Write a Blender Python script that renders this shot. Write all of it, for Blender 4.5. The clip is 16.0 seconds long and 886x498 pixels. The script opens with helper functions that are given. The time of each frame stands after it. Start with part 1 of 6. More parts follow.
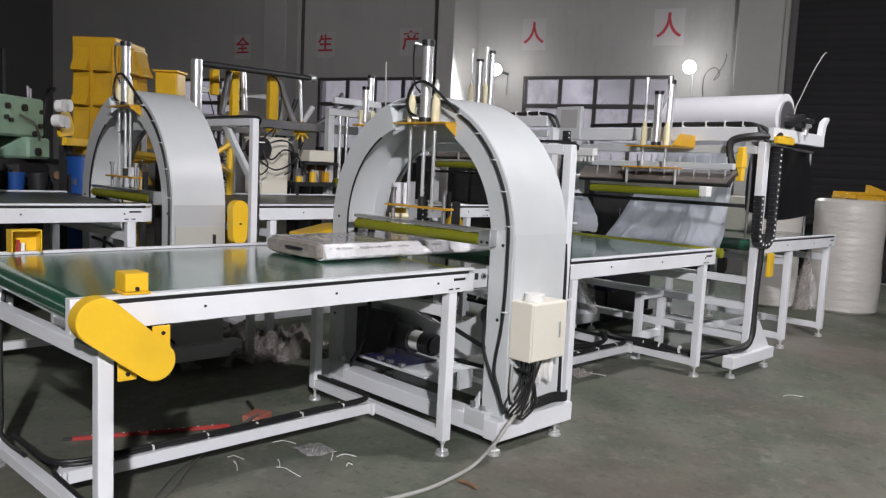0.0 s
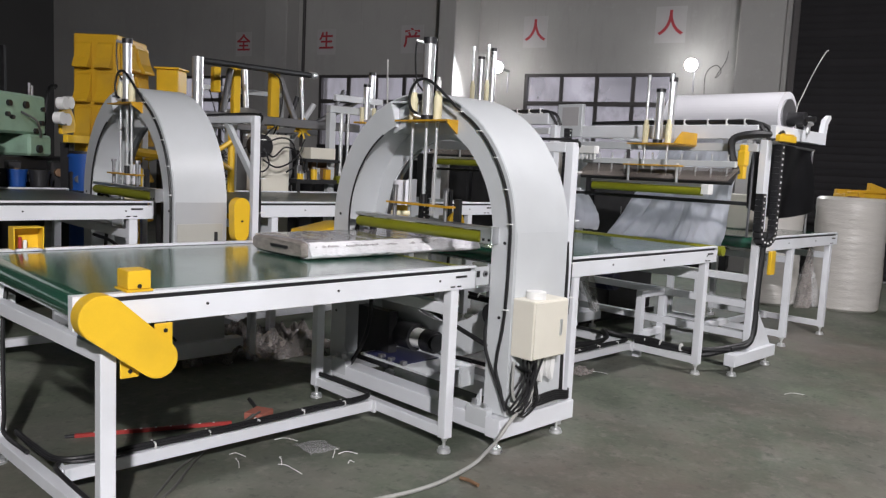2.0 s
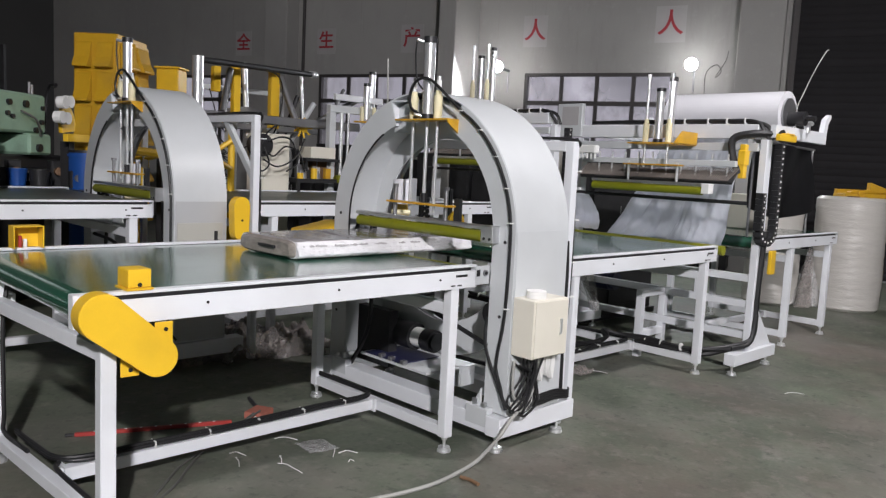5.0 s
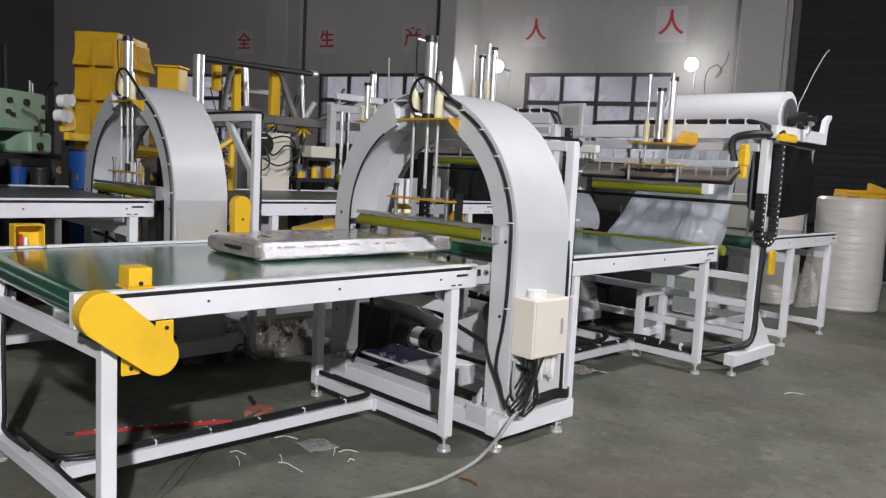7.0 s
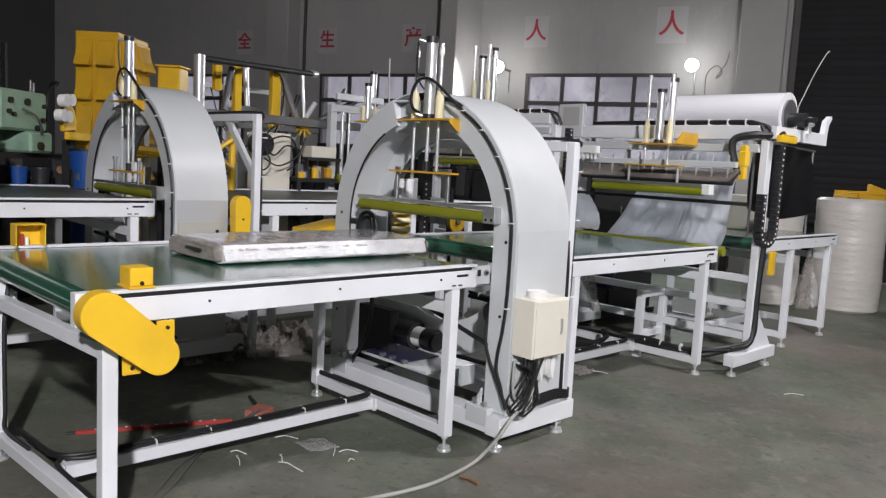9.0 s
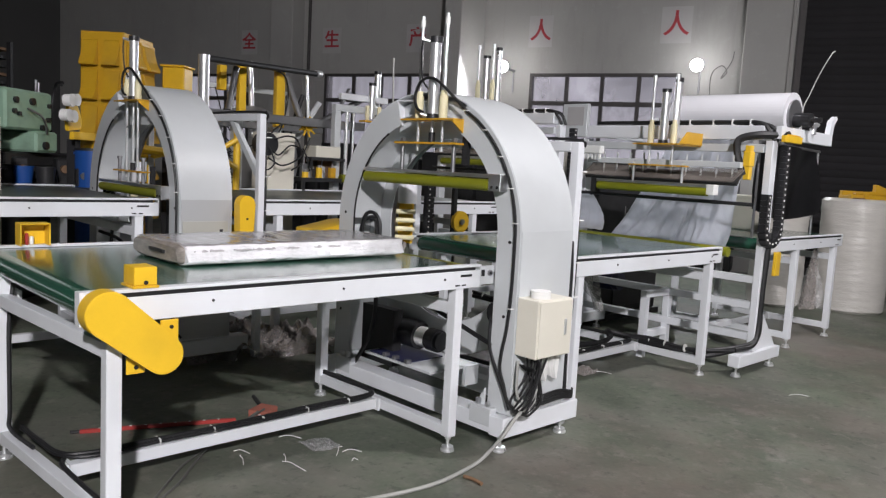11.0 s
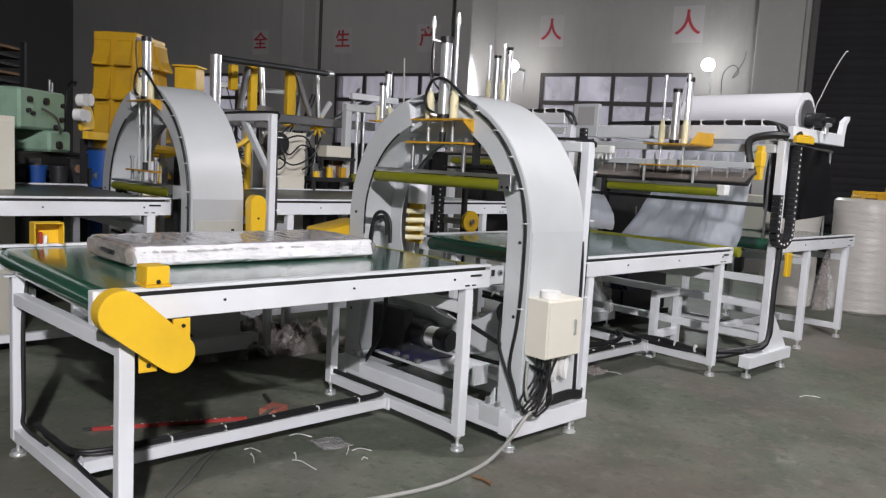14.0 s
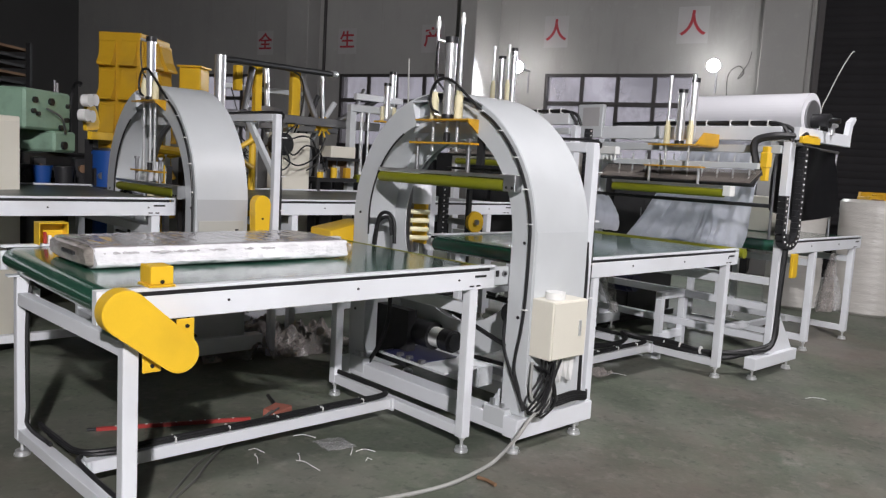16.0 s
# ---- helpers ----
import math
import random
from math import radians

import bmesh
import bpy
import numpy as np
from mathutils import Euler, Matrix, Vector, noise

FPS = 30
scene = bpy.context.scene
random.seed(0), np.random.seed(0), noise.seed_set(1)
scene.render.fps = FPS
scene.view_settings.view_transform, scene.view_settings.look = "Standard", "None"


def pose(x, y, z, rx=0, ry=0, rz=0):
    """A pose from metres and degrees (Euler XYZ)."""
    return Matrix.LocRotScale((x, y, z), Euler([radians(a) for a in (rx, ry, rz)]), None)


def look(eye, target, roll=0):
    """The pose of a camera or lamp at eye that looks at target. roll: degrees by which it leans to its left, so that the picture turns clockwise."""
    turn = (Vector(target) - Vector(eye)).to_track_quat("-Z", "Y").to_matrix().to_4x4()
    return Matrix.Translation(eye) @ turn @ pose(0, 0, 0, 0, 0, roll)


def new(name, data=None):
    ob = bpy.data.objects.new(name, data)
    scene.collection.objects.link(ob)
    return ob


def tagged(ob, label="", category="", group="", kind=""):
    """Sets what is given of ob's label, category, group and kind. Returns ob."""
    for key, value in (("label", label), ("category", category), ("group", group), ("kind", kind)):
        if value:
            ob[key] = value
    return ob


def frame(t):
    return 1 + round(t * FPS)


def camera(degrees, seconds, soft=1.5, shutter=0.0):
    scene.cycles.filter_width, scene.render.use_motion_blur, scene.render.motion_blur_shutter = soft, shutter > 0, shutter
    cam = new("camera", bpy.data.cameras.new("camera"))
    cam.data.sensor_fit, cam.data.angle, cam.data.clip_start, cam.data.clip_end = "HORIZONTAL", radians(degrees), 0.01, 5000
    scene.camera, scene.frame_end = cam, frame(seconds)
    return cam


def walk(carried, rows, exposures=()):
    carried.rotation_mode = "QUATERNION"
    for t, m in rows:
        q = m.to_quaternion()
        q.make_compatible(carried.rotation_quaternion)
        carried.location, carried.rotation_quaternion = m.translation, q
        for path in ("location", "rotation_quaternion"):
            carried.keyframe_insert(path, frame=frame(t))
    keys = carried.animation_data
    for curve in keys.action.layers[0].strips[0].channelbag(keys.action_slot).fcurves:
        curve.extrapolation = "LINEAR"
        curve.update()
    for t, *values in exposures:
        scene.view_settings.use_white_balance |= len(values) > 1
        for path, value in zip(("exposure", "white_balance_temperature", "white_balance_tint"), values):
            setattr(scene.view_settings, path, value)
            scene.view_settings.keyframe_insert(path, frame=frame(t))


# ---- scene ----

# ---- camera ----
cam = camera(60.1, 16.0, soft=1.3)
walk(cam, [
    (0.0, pose(-2.4517, -2.4106, 1.3175, 84.037, -2.706, -43.897)),
    (0.5, pose(-2.4530, -2.4060, 1.3167, 83.994, -2.683, -43.868)),
    (1.0, pose(-2.4498, -2.4060, 1.3140, 83.888, -2.712, -43.830)),
    (1.5, pose(-2.4531, -2.4045, 1.3149, 83.876, -2.731, -43.856)),
    (2.0, pose(-2.4549, -2.4064, 1.3176, 83.851, -2.766, -43.839)),
    (2.5, pose(-2.4582, -2.4092, 1.3175, 83.858, -2.760, -43.832)),
    (3.0, pose(-2.4561, -2.4060, 1.3150, 83.830, -2.792, -43.850)),
    (3.5, pose(-2.4568, -2.4056, 1.3158, 83.826, -2.809, -43.853)),
    (4.0, pose(-2.4560, -2.4047, 1.3155, 83.825, -2.804, -43.852)),
    (6.5, pose(-2.4583, -2.4040, 1.3148, 83.805, -2.877, -43.864)),
    (7.0, pose(-2.4596, -2.4035, 1.3149, 83.786, -2.936, -43.848)),
    (7.5, pose(-2.4568, -2.4057, 1.3168, 83.767, -2.937, -43.827)),
    (8.0, pose(-2.4601, -2.4032, 1.3148, 83.797, -3.002, -43.841)),
    (8.5, pose(-2.4636, -2.4029, 1.3154, 83.797, -3.012, -43.896)),
    (9.0, pose(-2.4643, -2.4060, 1.3159, 83.797, -3.040, -43.835)),
    (11.5, pose(-2.4615, -2.4064, 1.3151, 83.757, -3.097, -43.279)),
    (12.0, pose(-2.4661, -2.4078, 1.3174, 83.718, -3.092, -42.952)),
    (12.5, pose(-2.4664, -2.4125, 1.3193, 83.705, -3.107, -42.797)),
    (13.0, pose(-2.4675, -2.4090, 1.3171, 83.717, -3.121, -42.815)),
    (13.5, pose(-2.4653, -2.4103, 1.3172, 83.723, -3.131, -42.770)),
    (14.0, pose(-2.4678, -2.4115, 1.3189, 83.693, -3.158, -42.758)),
    (14.5, pose(-2.4661, -2.4106, 1.3182, 83.690, -3.174, -42.731)),
    (15.0, pose(-2.4668, -2.4085, 1.3155, 83.736, -3.210, -42.701)),
    (15.5, pose(-2.4643, -2.4076, 1.3178, 83.698, -3.233, -42.603)),
    (16.0, pose(-2.4620, -2.4039, 1.3157, 83.747, -3.209, -42.437)),
])

# ---- world, lamps, exposure ----
scene.view_settings.exposure = 0.0
world = bpy.data.worlds.new("world")
scene.world = world
world.use_nodes = True
wn = world.node_tree.nodes
sky = wn.new("ShaderNodeTexSky")
sky.sky_type, sky.sun_disc = "NISHITA", False
sky.sun_elevation, sky.sun_rotation = radians(18), radians(110)
world.node_tree.links.new(sky.outputs[0], wn["Background"].inputs[0])
wn["Background"].inputs[1].default_value = 0.08

WALL = radians(21.5)                      # the hall stands askew to the machines
N = Vector((math.cos(WALL), math.sin(WALL), 0))
S = Vector((-math.sin(WALL), math.cos(WALL), 0))


def hall(d, s, z):
    """A place in the hall: d towards the back wall, s along it."""
    return N * d + S * s + Vector((0, 0, z))


def area_lamp(name, place, target, size, power, color):
    la = bpy.data.lights.new(name, "AREA")
    la.shape, la.size, la.energy, la.color = "DISK", size, power, color
    ob = new(name, la)
    ob.matrix_world = look(place, target)
    return ob


# First lamp inferred from shadow directions; other two are added fill, out of view.
UNSEEN_LAMPS = [((-4.6, -6.0, 4.3), (0.6, 0.0, 0.0), 1120), ((2.5, -2.1, 5.0), (2.6, -2.0, 0.0), 205), (tuple(hall(6.8, 6.4, 5.9)), tuple(hall(7.6, 5.6, 0.0)), 5)]
for place, target, power in UNSEEN_LAMPS:
    area_lamp("unseen_lamp_beam", place, target, 0.26, power, (1.0, 0.965, 1.0))
WORK_LIGHTS = [(hall(8.45, 3.13, 2.93), 170), (hall(8.55, 0.18, 2.95), 230)]
for place, power in WORK_LIGHTS:
    la = bpy.data.lights.new("work_light_beam", "SPOT")
    la.energy, la.shadow_soft_size, la.color = power, 0.12, (0.92, 0.95, 1.0)
    la.spot_size, la.spot_blend = radians(156), 0.22
    new("work_light_beam", la).matrix_world = look(place - N * 0.16, place - N * 3.2 - Vector((0, 0, 2.9)))


# ---- materials ----
def mat(name, color, rough=0.5, metal=0.0, vary=0.08, scale=6.0, bump=0.02, fine=90.0, dirt=None, dirt_amount=0.0,
        dirt_scale=1.5, rand=0.0, alpha=1.0, coat=0.0, transmission=0.0, stretch=(1, 1, 1)):
    m = bpy.data.materials.new(name)
    m.use_nodes = True
    nt = m.node_tree
    p = nt.nodes["Principled BSDF"]
    tc = nt.nodes.new("ShaderNodeTexCoord")
    mp = nt.nodes.new("ShaderNodeMapping")
    mp.inputs["Scale"].default_value = stretch
    nt.links.new(tc.outputs["Object"], mp.inputs[0])

    def noise_node(sc, detail=5.0):
        n = nt.nodes.new("ShaderNodeTexNoise")
        n.inputs["Scale"].default_value, n.inputs["Detail"].default_value = sc, detail
        nt.links.new(mp.outputs[0], n.inputs["Vector"])
        return n
    big, small = noise_node(scale), noise_node(fine, 3.0)
    mixn = nt.nodes.new("ShaderNodeMath")
    mixn.operation = "MULTIPLY_ADD"
    nt.links.new(small.outputs[0], mixn.inputs[0])
    mixn.inputs[1].default_value = 0.35
    nt.links.new(big.outputs[0], mixn.inputs[2])
    rmp = nt.nodes.new("ShaderNodeMapRange")
    rmp.inputs[1].default_value, rmp.inputs[2].default_value = 0.35, 1.0
    rmp.inputs[3].default_value, rmp.inputs[4].default_value = 1 - vary, 1 + vary
    nt.links.new(mixn.outputs[0], rmp.inputs[0])
    last = rmp.outputs[0]
    if rand:
        info = nt.nodes.new("ShaderNodeObjectInfo")
        r2 = nt.nodes.new("ShaderNodeMapRange")
        r2.inputs[3].default_value, r2.inputs[4].default_value = 1 - rand, 1 + rand
        nt.links.new(info.outputs["Random"], r2.inputs[0])
        mul = nt.nodes.new("ShaderNodeMath")
        mul.operation = "MULTIPLY"
        nt.links.new(last, mul.inputs[0])
        nt.links.new(r2.outputs[0], mul.inputs[1])
        last = mul.outputs[0]
    sc = nt.nodes.new("ShaderNodeVectorMath")
    sc.operation = "SCALE"
    sc.inputs[0].default_value = color
    nt.links.new(last, sc.inputs["Scale"])
    colour = sc.outputs[0]
    if dirt:
        dn = noise_node(dirt_scale, 8.0)
        dr = nt.nodes.new("ShaderNodeMapRange")
        dr.inputs[1].default_value, dr.inputs[2].default_value = 0.48, 0.72
        dr.inputs[4].default_value = dirt_amount
        nt.links.new(dn.outputs[0], dr.inputs[0])
        mx = nt.nodes.new("ShaderNodeMix")
        mx.data_type = "RGBA"
        nt.links.new(dr.outputs[0], mx.inputs[0])
        nt.links.new(colour, mx.inputs[6])
        mx.inputs[7].default_value = (*dirt, 1)
        colour = mx.outputs[2]
    nt.links.new(colour, p.inputs["Base Color"])
    rr = nt.nodes.new("ShaderNodeMapRange")
    rr.inputs[3].default_value, rr.inputs[4].default_value = max(0.02, rough - 0.08), min(1.0, rough + 0.08)
    nt.links.new(big.outputs[0], rr.inputs[0])
    nt.links.new(rr.outputs[0], p.inputs["Roughness"])
    p.inputs["Metallic"].default_value = metal
    p.inputs["Alpha"].default_value = alpha
    p.inputs["Coat Weight"].default_value = coat
    p.inputs["Transmission Weight"].default_value = transmission
    if bump:
        b = nt.nodes.new("ShaderNodeBump")
        b.inputs["Strength"].default_value, b.inputs["Distance"].default_value = 0.5, bump
        nt.links.new(mixn.outputs[0], b.inputs["Height"])
        nt.links.new(b.outputs[0], p.inputs["Normal"])
    return m


def glow(name, color, strength):
    m = bpy.data.materials.new(name)
    m.use_nodes = True
    p = m.node_tree.nodes["Principled BSDF"]
    p.inputs["Base Color"].default_value = (*color, 1)
    p.inputs["Emission Color"].default_value = (*color, 1)
    p.inputs["Emission Strength"].default_value = strength
    return m


WHITE = mat("white_powder_coat", (0.74, 0.76, 0.79), 0.38, vary=0.03, bump=0.0006, fine=260, dirt=(0.45, 0.44, 0.42), dirt_amount=0.25, dirt_scale=2.3)
GREY = mat("grey_machine_paint", (0.562, 0.585, 0.595), 0.4, vary=0.035, bump=0.0006, fine=220, dirt=(0.36, 0.37, 0.37), dirt_amount=0.22, dirt_scale=1.8)
YELLOW = mat("yellow_machine_paint", (0.80, 0.50, 0.028), 0.35, vary=0.05, bump=0.0005, fine=200, dirt=(0.45, 0.27, 0.03), dirt_amount=0.3, dirt_scale=4)
AMBER = mat("amber_mast_paint", (0.60, 0.345, 0.018), 0.42, vary=0.12, scale=3, bump=0.0008, dirt=(0.30, 0.19, 0.04), dirt_amount=0.5, dirt_scale=3)
OCHRE = mat("yellow_bracket_paint", (0.62, 0.34, 0.02), 0.38, vary=0.06, bump=0.0005, dirt=(0.3, 0.18, 0.03), dirt_amount=0.4, dirt_scale=6)
BELT = mat("green_pvc_belt", (0.018, 0.098, 0.058), 0.2, vary=0.12, scale=3, bump=0.0003, fine=160, dirt=(0.05, 0.09, 0.07), dirt_amount=0.5, dirt_scale=2.0, coat=0.75)
BELT.node_tree.nodes["Principled BSDF"].inputs["Coat Roughness"].default_value = 0.13
DUSTBELT = mat("dusty_grey_green_belt", (0.055, 0.068, 0.062), 0.36, vary=0.12, scale=3, bump=0.0003, fine=160, dirt=(0.09, 0.095, 0.09), dirt_amount=0.5, dirt_scale=2.0)
ROLLER = mat("olive_green_rubber", (0.20, 0.212, 0.011), 0.42, vary=0.07, bump=0.0006, dirt=(0.2, 0.2, 0.03), dirt_amount=0.4, dirt_scale=5)
CHROME = mat("polished_chrome", (0.84, 0.85, 0.86), 0.3, 0.75, vary=0.03, bump=0)
ALU = mat("brushed_aluminium", (0.66, 0.67, 0.68), 0.36, 1.0, vary=0.06, bump=0.0003, fine=300)
STEEL = mat("dull_steel", (0.34, 0.34, 0.35), 0.42, 0.9, vary=0.15, bump=0.0006)
BLACK = mat("black_rubber", (0.012, 0.012, 0.013), 0.5, vary=0.2, bump=0.0006)
BLACKP = mat("black_plastic", (0.018, 0.018, 0.02), 0.4, vary=0.2, bump=0.0005)
CREAM = mat("cream_nylon", (0.76, 0.70, 0.46), 0.5, vary=0.04, bump=0.0003)
BOXW = mat("ivory_enamel", (0.74, 0.71, 0.61), 0.4, vary=0.03, bump=0.0005, dirt=(0.55, 0.52, 0.44), dirt_amount=0.2)
TIE = mat("white_nylon_tie", (0.8, 0.8, 0.78), 0.5, vary=0.02, bump=0)
FLOOR = mat("worn_green_concrete", (0.104, 0.122, 0.088), 0.6, vary=0.5, scale=2.6, bump=0.004, fine=38, dirt=(0.18, 0.172, 0.15), dirt_amount=0.8, dirt_scale=1.4)


def weathered(m, layers):
    """Further patches on a surface: (scale, from, to, amount, colour, stretch)."""
    nt = m.node_tree
    p = nt.nodes["Principled BSDF"]
    for sc, lo, hi, amount, colour, stretch in layers:
        tc = nt.nodes.new("ShaderNodeTexCoord")
        mp = nt.nodes.new("ShaderNodeMapping")
        mp.inputs["Scale"].default_value = stretch
        mp.inputs["Rotation"].default_value = (0, 0, 0.6 * sc)
        n = nt.nodes.new("ShaderNodeTexNoise")
        n.inputs["Scale"].default_value, n.inputs["Detail"].default_value, n.inputs["Roughness"].default_value = sc, 10.0, 0.68
        r = nt.nodes.new("ShaderNodeMapRange")
        r.inputs[1].default_value, r.inputs[2].default_value, r.inputs[4].default_value = lo, hi, amount
        mx = nt.nodes.new("ShaderNodeMix")
        mx.data_type = "RGBA"
        old = p.inputs["Base Color"].links[0].from_socket
        nt.links.new(tc.outputs["Object"], mp.inputs[0])
        nt.links.new(mp.outputs[0], n.inputs["Vector"])
        nt.links.new(n.outputs[0], r.inputs[0])
        nt.links.new(r.outputs[0], mx.inputs[0])
        nt.links.new(old, mx.inputs[6])
        mx.inputs[7].default_value = (*colour, 1)
        nt.links.new(mx.outputs[2], p.inputs["Base Color"])


weathered(FLOOR, [(0.7, 0.48, 0.68, 0.7, (0.078, 0.08, 0.066), (1, 1, 1)), (5.0, 0.52, 0.66, 0.6, (0.17, 0.165, 0.14), (1, 1, 1)), (11.0, 0.54, 0.68, 0.6, (0.21, 0.2, 0.17), (1, 1, 1)),
                  (3.0, 0.58, 0.72, 0.3, (0.22, 0.21, 0.18), (0.5, 2.2, 1)), (2.2, 0.6, 0.72, 0.25, (0.22, 0.21, 0.18), (2.0, 0.6, 1)), (14.0, 0.55, 0.66, 0.7, (0.05, 0.052, 0.046), (1, 1, 1)),
                  (0.35, 0.52, 0.66, 0.5, (0.16, 0.115, 0.10), (1, 1, 1))])
PLASTER = mat("grey_wall_plaster", (0.362, 0.357, 0.342), 0.85, vary=0.06, scale=0.8, bump=0.004, fine=40, dirt=(0.27, 0.265, 0.26), dirt_amount=0.55, dirt_scale=0.5)
weathered(PLASTER, [(0.9, 0.52, 0.75, 0.5, (0.26, 0.25, 0.245), (1, 2.5, 0.5)), (6.0, 0.58, 0.75, 0.35, (0.46, 0.455, 0.45), (1, 1, 1)), (2.2, 0.6, 0.75, 0.4, (0.22, 0.21, 0.20), (1, 5, 0.25))])
# Unseen roof and walls, coloured dark so that less light bounces into the shade.
CEIL = mat("low_bounce_roof", (0.05, 0.05, 0.055), 0.8, vary=0.08, bump=0.003)
UNSEENWALL = mat("low_bounce_wall", (0.08, 0.08, 0.08), 0.85, vary=0.08, scale=0.8, bump=0.004, fine=40)
SHUTTER = mat("dark_shutter_steel", (0.026, 0.025, 0.027), 0.7, 0.0, vary=0.15, scale=2, bump=0.001, rand=0.1)
FRAMEM = mat("dark_window_steel", (0.06, 0.055, 0.055), 0.6, 0.3, vary=0.2, bump=0.001)
SHUTTER.node_tree.nodes["Principled BSDF"].inputs["Specular IOR Level"].default_value = 0.12
PANE = mat("dusty_frosted_glass", (0.58, 0.57, 0.62), 0.3, vary=0.12, scale=2, bump=0.001, dirt=(0.12, 0.105, 0.10), dirt_amount=0.75, dirt_scale=1.6, rand=0.25, alpha=0.5, stretch=(1, 1, 0.4))
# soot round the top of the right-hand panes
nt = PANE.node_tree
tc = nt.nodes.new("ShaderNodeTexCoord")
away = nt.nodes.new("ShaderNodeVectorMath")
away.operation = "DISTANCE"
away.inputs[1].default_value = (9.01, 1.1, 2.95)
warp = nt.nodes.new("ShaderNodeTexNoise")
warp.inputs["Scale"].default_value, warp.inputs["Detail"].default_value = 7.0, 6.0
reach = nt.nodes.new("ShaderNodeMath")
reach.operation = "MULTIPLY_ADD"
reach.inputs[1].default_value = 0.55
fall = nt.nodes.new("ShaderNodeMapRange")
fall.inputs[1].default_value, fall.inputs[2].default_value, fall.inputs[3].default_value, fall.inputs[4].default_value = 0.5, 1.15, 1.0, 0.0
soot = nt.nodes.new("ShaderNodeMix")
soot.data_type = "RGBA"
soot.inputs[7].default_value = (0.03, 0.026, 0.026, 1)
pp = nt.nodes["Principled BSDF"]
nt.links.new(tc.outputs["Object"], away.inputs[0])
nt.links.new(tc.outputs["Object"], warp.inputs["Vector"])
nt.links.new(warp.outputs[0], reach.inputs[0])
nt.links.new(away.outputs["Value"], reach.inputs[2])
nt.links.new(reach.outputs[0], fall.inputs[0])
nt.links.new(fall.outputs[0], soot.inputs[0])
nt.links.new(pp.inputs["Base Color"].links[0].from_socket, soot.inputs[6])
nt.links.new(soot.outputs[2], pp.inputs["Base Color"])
PAPER = mat("grey_sign_paper", (0.40, 0.39, 0.39), 0.8, vary=0.05, bump=0.0004)
RED = mat("red_sign_ink", (0.34, 0.035, 0.045), 0.7, vary=0.12, bump=0)
REDP = mat("red_paint", (0.34, 0.035, 0.03), 0.45, vary=0.15, bump=0.0004)
BRICK = mat("red_brick", (0.36, 0.12, 0.085), 0.85, vary=0.2, scale=20, bump=0.002)
BLUE = mat("blue_plastic", (0.015, 0.075, 0.30), 0.4, vary=0.1, bump=0.001)
NAVY = mat("navy_motor_paint", (0.016, 0.018, 0.06), 0.4, vary=0.15, bump=0.0008)
GREENM = mat("pale_green_machine_paint", (0.30, 0.46, 0.34), 0.45, vary=0.1, bump=0.001, dirt=(0.12, 0.16, 0.12), dirt_amount=0.5, dirt_scale=5)
COMB = mat("brown_comb_steel", (0.21, 0.185, 0.165), 0.5, 0.2, vary=0.15, bump=0.0006)
DARK = mat("dark_oily_iron", (0.035, 0.035, 0.037), 0.5, 0.4, vary=0.3, bump=0.002)
CARD = mat("brown_wood", (0.19, 0.11, 0.06), 0.75, vary=0.2, bump=0.001)
FOAM = mat("white_foam_wrap", (0.53, 0.51, 0.475), 0.32, vary=0.06, scale=12, bump=0.012, fine=34, dirt=(0.46, 0.44, 0.40), dirt_amount=0.4, coat=0.5, stretch=(0.6, 0.6, 2.6))
FILMROLL = mat("white_film_roll", (0.72, 0.72, 0.75), 0.32, vary=0.02, bump=0.0008, fine=20, coat=0.3)
WRAPTOP = mat("film_over_grey_board", (0.40, 0.38, 0.39), 0.2, vary=0.2, scale=4, bump=0.01, fine=16, coat=0.7, stretch=(0.5, 2, 1))
BOARD = mat("grey_board_under_film", (0.5, 0.48, 0.49), 0.2, vary=0.25, scale=40, bump=0.004, fine=90, coat=0.7)
WRAP = mat("shiny_stretch_film", (0.86, 0.85, 0.87), 0.16, vary=0.12, scale=9, bump=0.026, fine=48, dirt=(0.55, 0.53, 0.54), dirt_amount=0.35, dirt_scale=14, coat=0.7, stretch=(0.5, 1.2, 2))
SHEET = mat("clear_plastic_sheet", (0.95, 0.96, 1.0), 0.1, vary=0.15, scale=5, bump=0.009, fine=34, alpha=0.72, coat=0.8, stretch=(1, 6, 0.35))
nt = SHEET.node_tree
thin = nt.nodes.new("ShaderNodeBsdfTranslucent")
thin.inputs["Color"].default_value = (0.92, 0.94, 1.0, 1)
blend = nt.nodes.new("ShaderNodeMixShader")
blend.inputs[0].default_value = 0.55
out = next(n for n in nt.nodes if n.type == "OUTPUT_MATERIAL")
nt.links.new(nt.nodes["Principled BSDF"].outputs[0], blend.inputs[1])
nt.links.new(thin.outputs[0], blend.inputs[2])
nt.links.new(blend.outputs[0], out.inputs["Surface"])
CLEAR = mat("torn_clear_film", (0.75, 0.74, 0.74), 0.12, vary=0.3, scale=9, bump=0.02, fine=30, alpha=0.32, coat=1.0)
BAG = mat("crumpled_clear_film", (0.42, 0.38, 0.355), 0.18, vary=0.35, scale=9, bump=0.016, alpha=0.5, coat=0.8)
TAUPE = mat("taupe_board_under_film", (0.30, 0.27, 0.24), 0.2, vary=0.35, scale=14, bump=0.006, fine=60, coat=0.7, stretch=(1, 1, 3))
HOSE = mat("pale_grey_hose", (0.34, 0.34, 0.32), 0.5, vary=0.1, bump=0.0006)
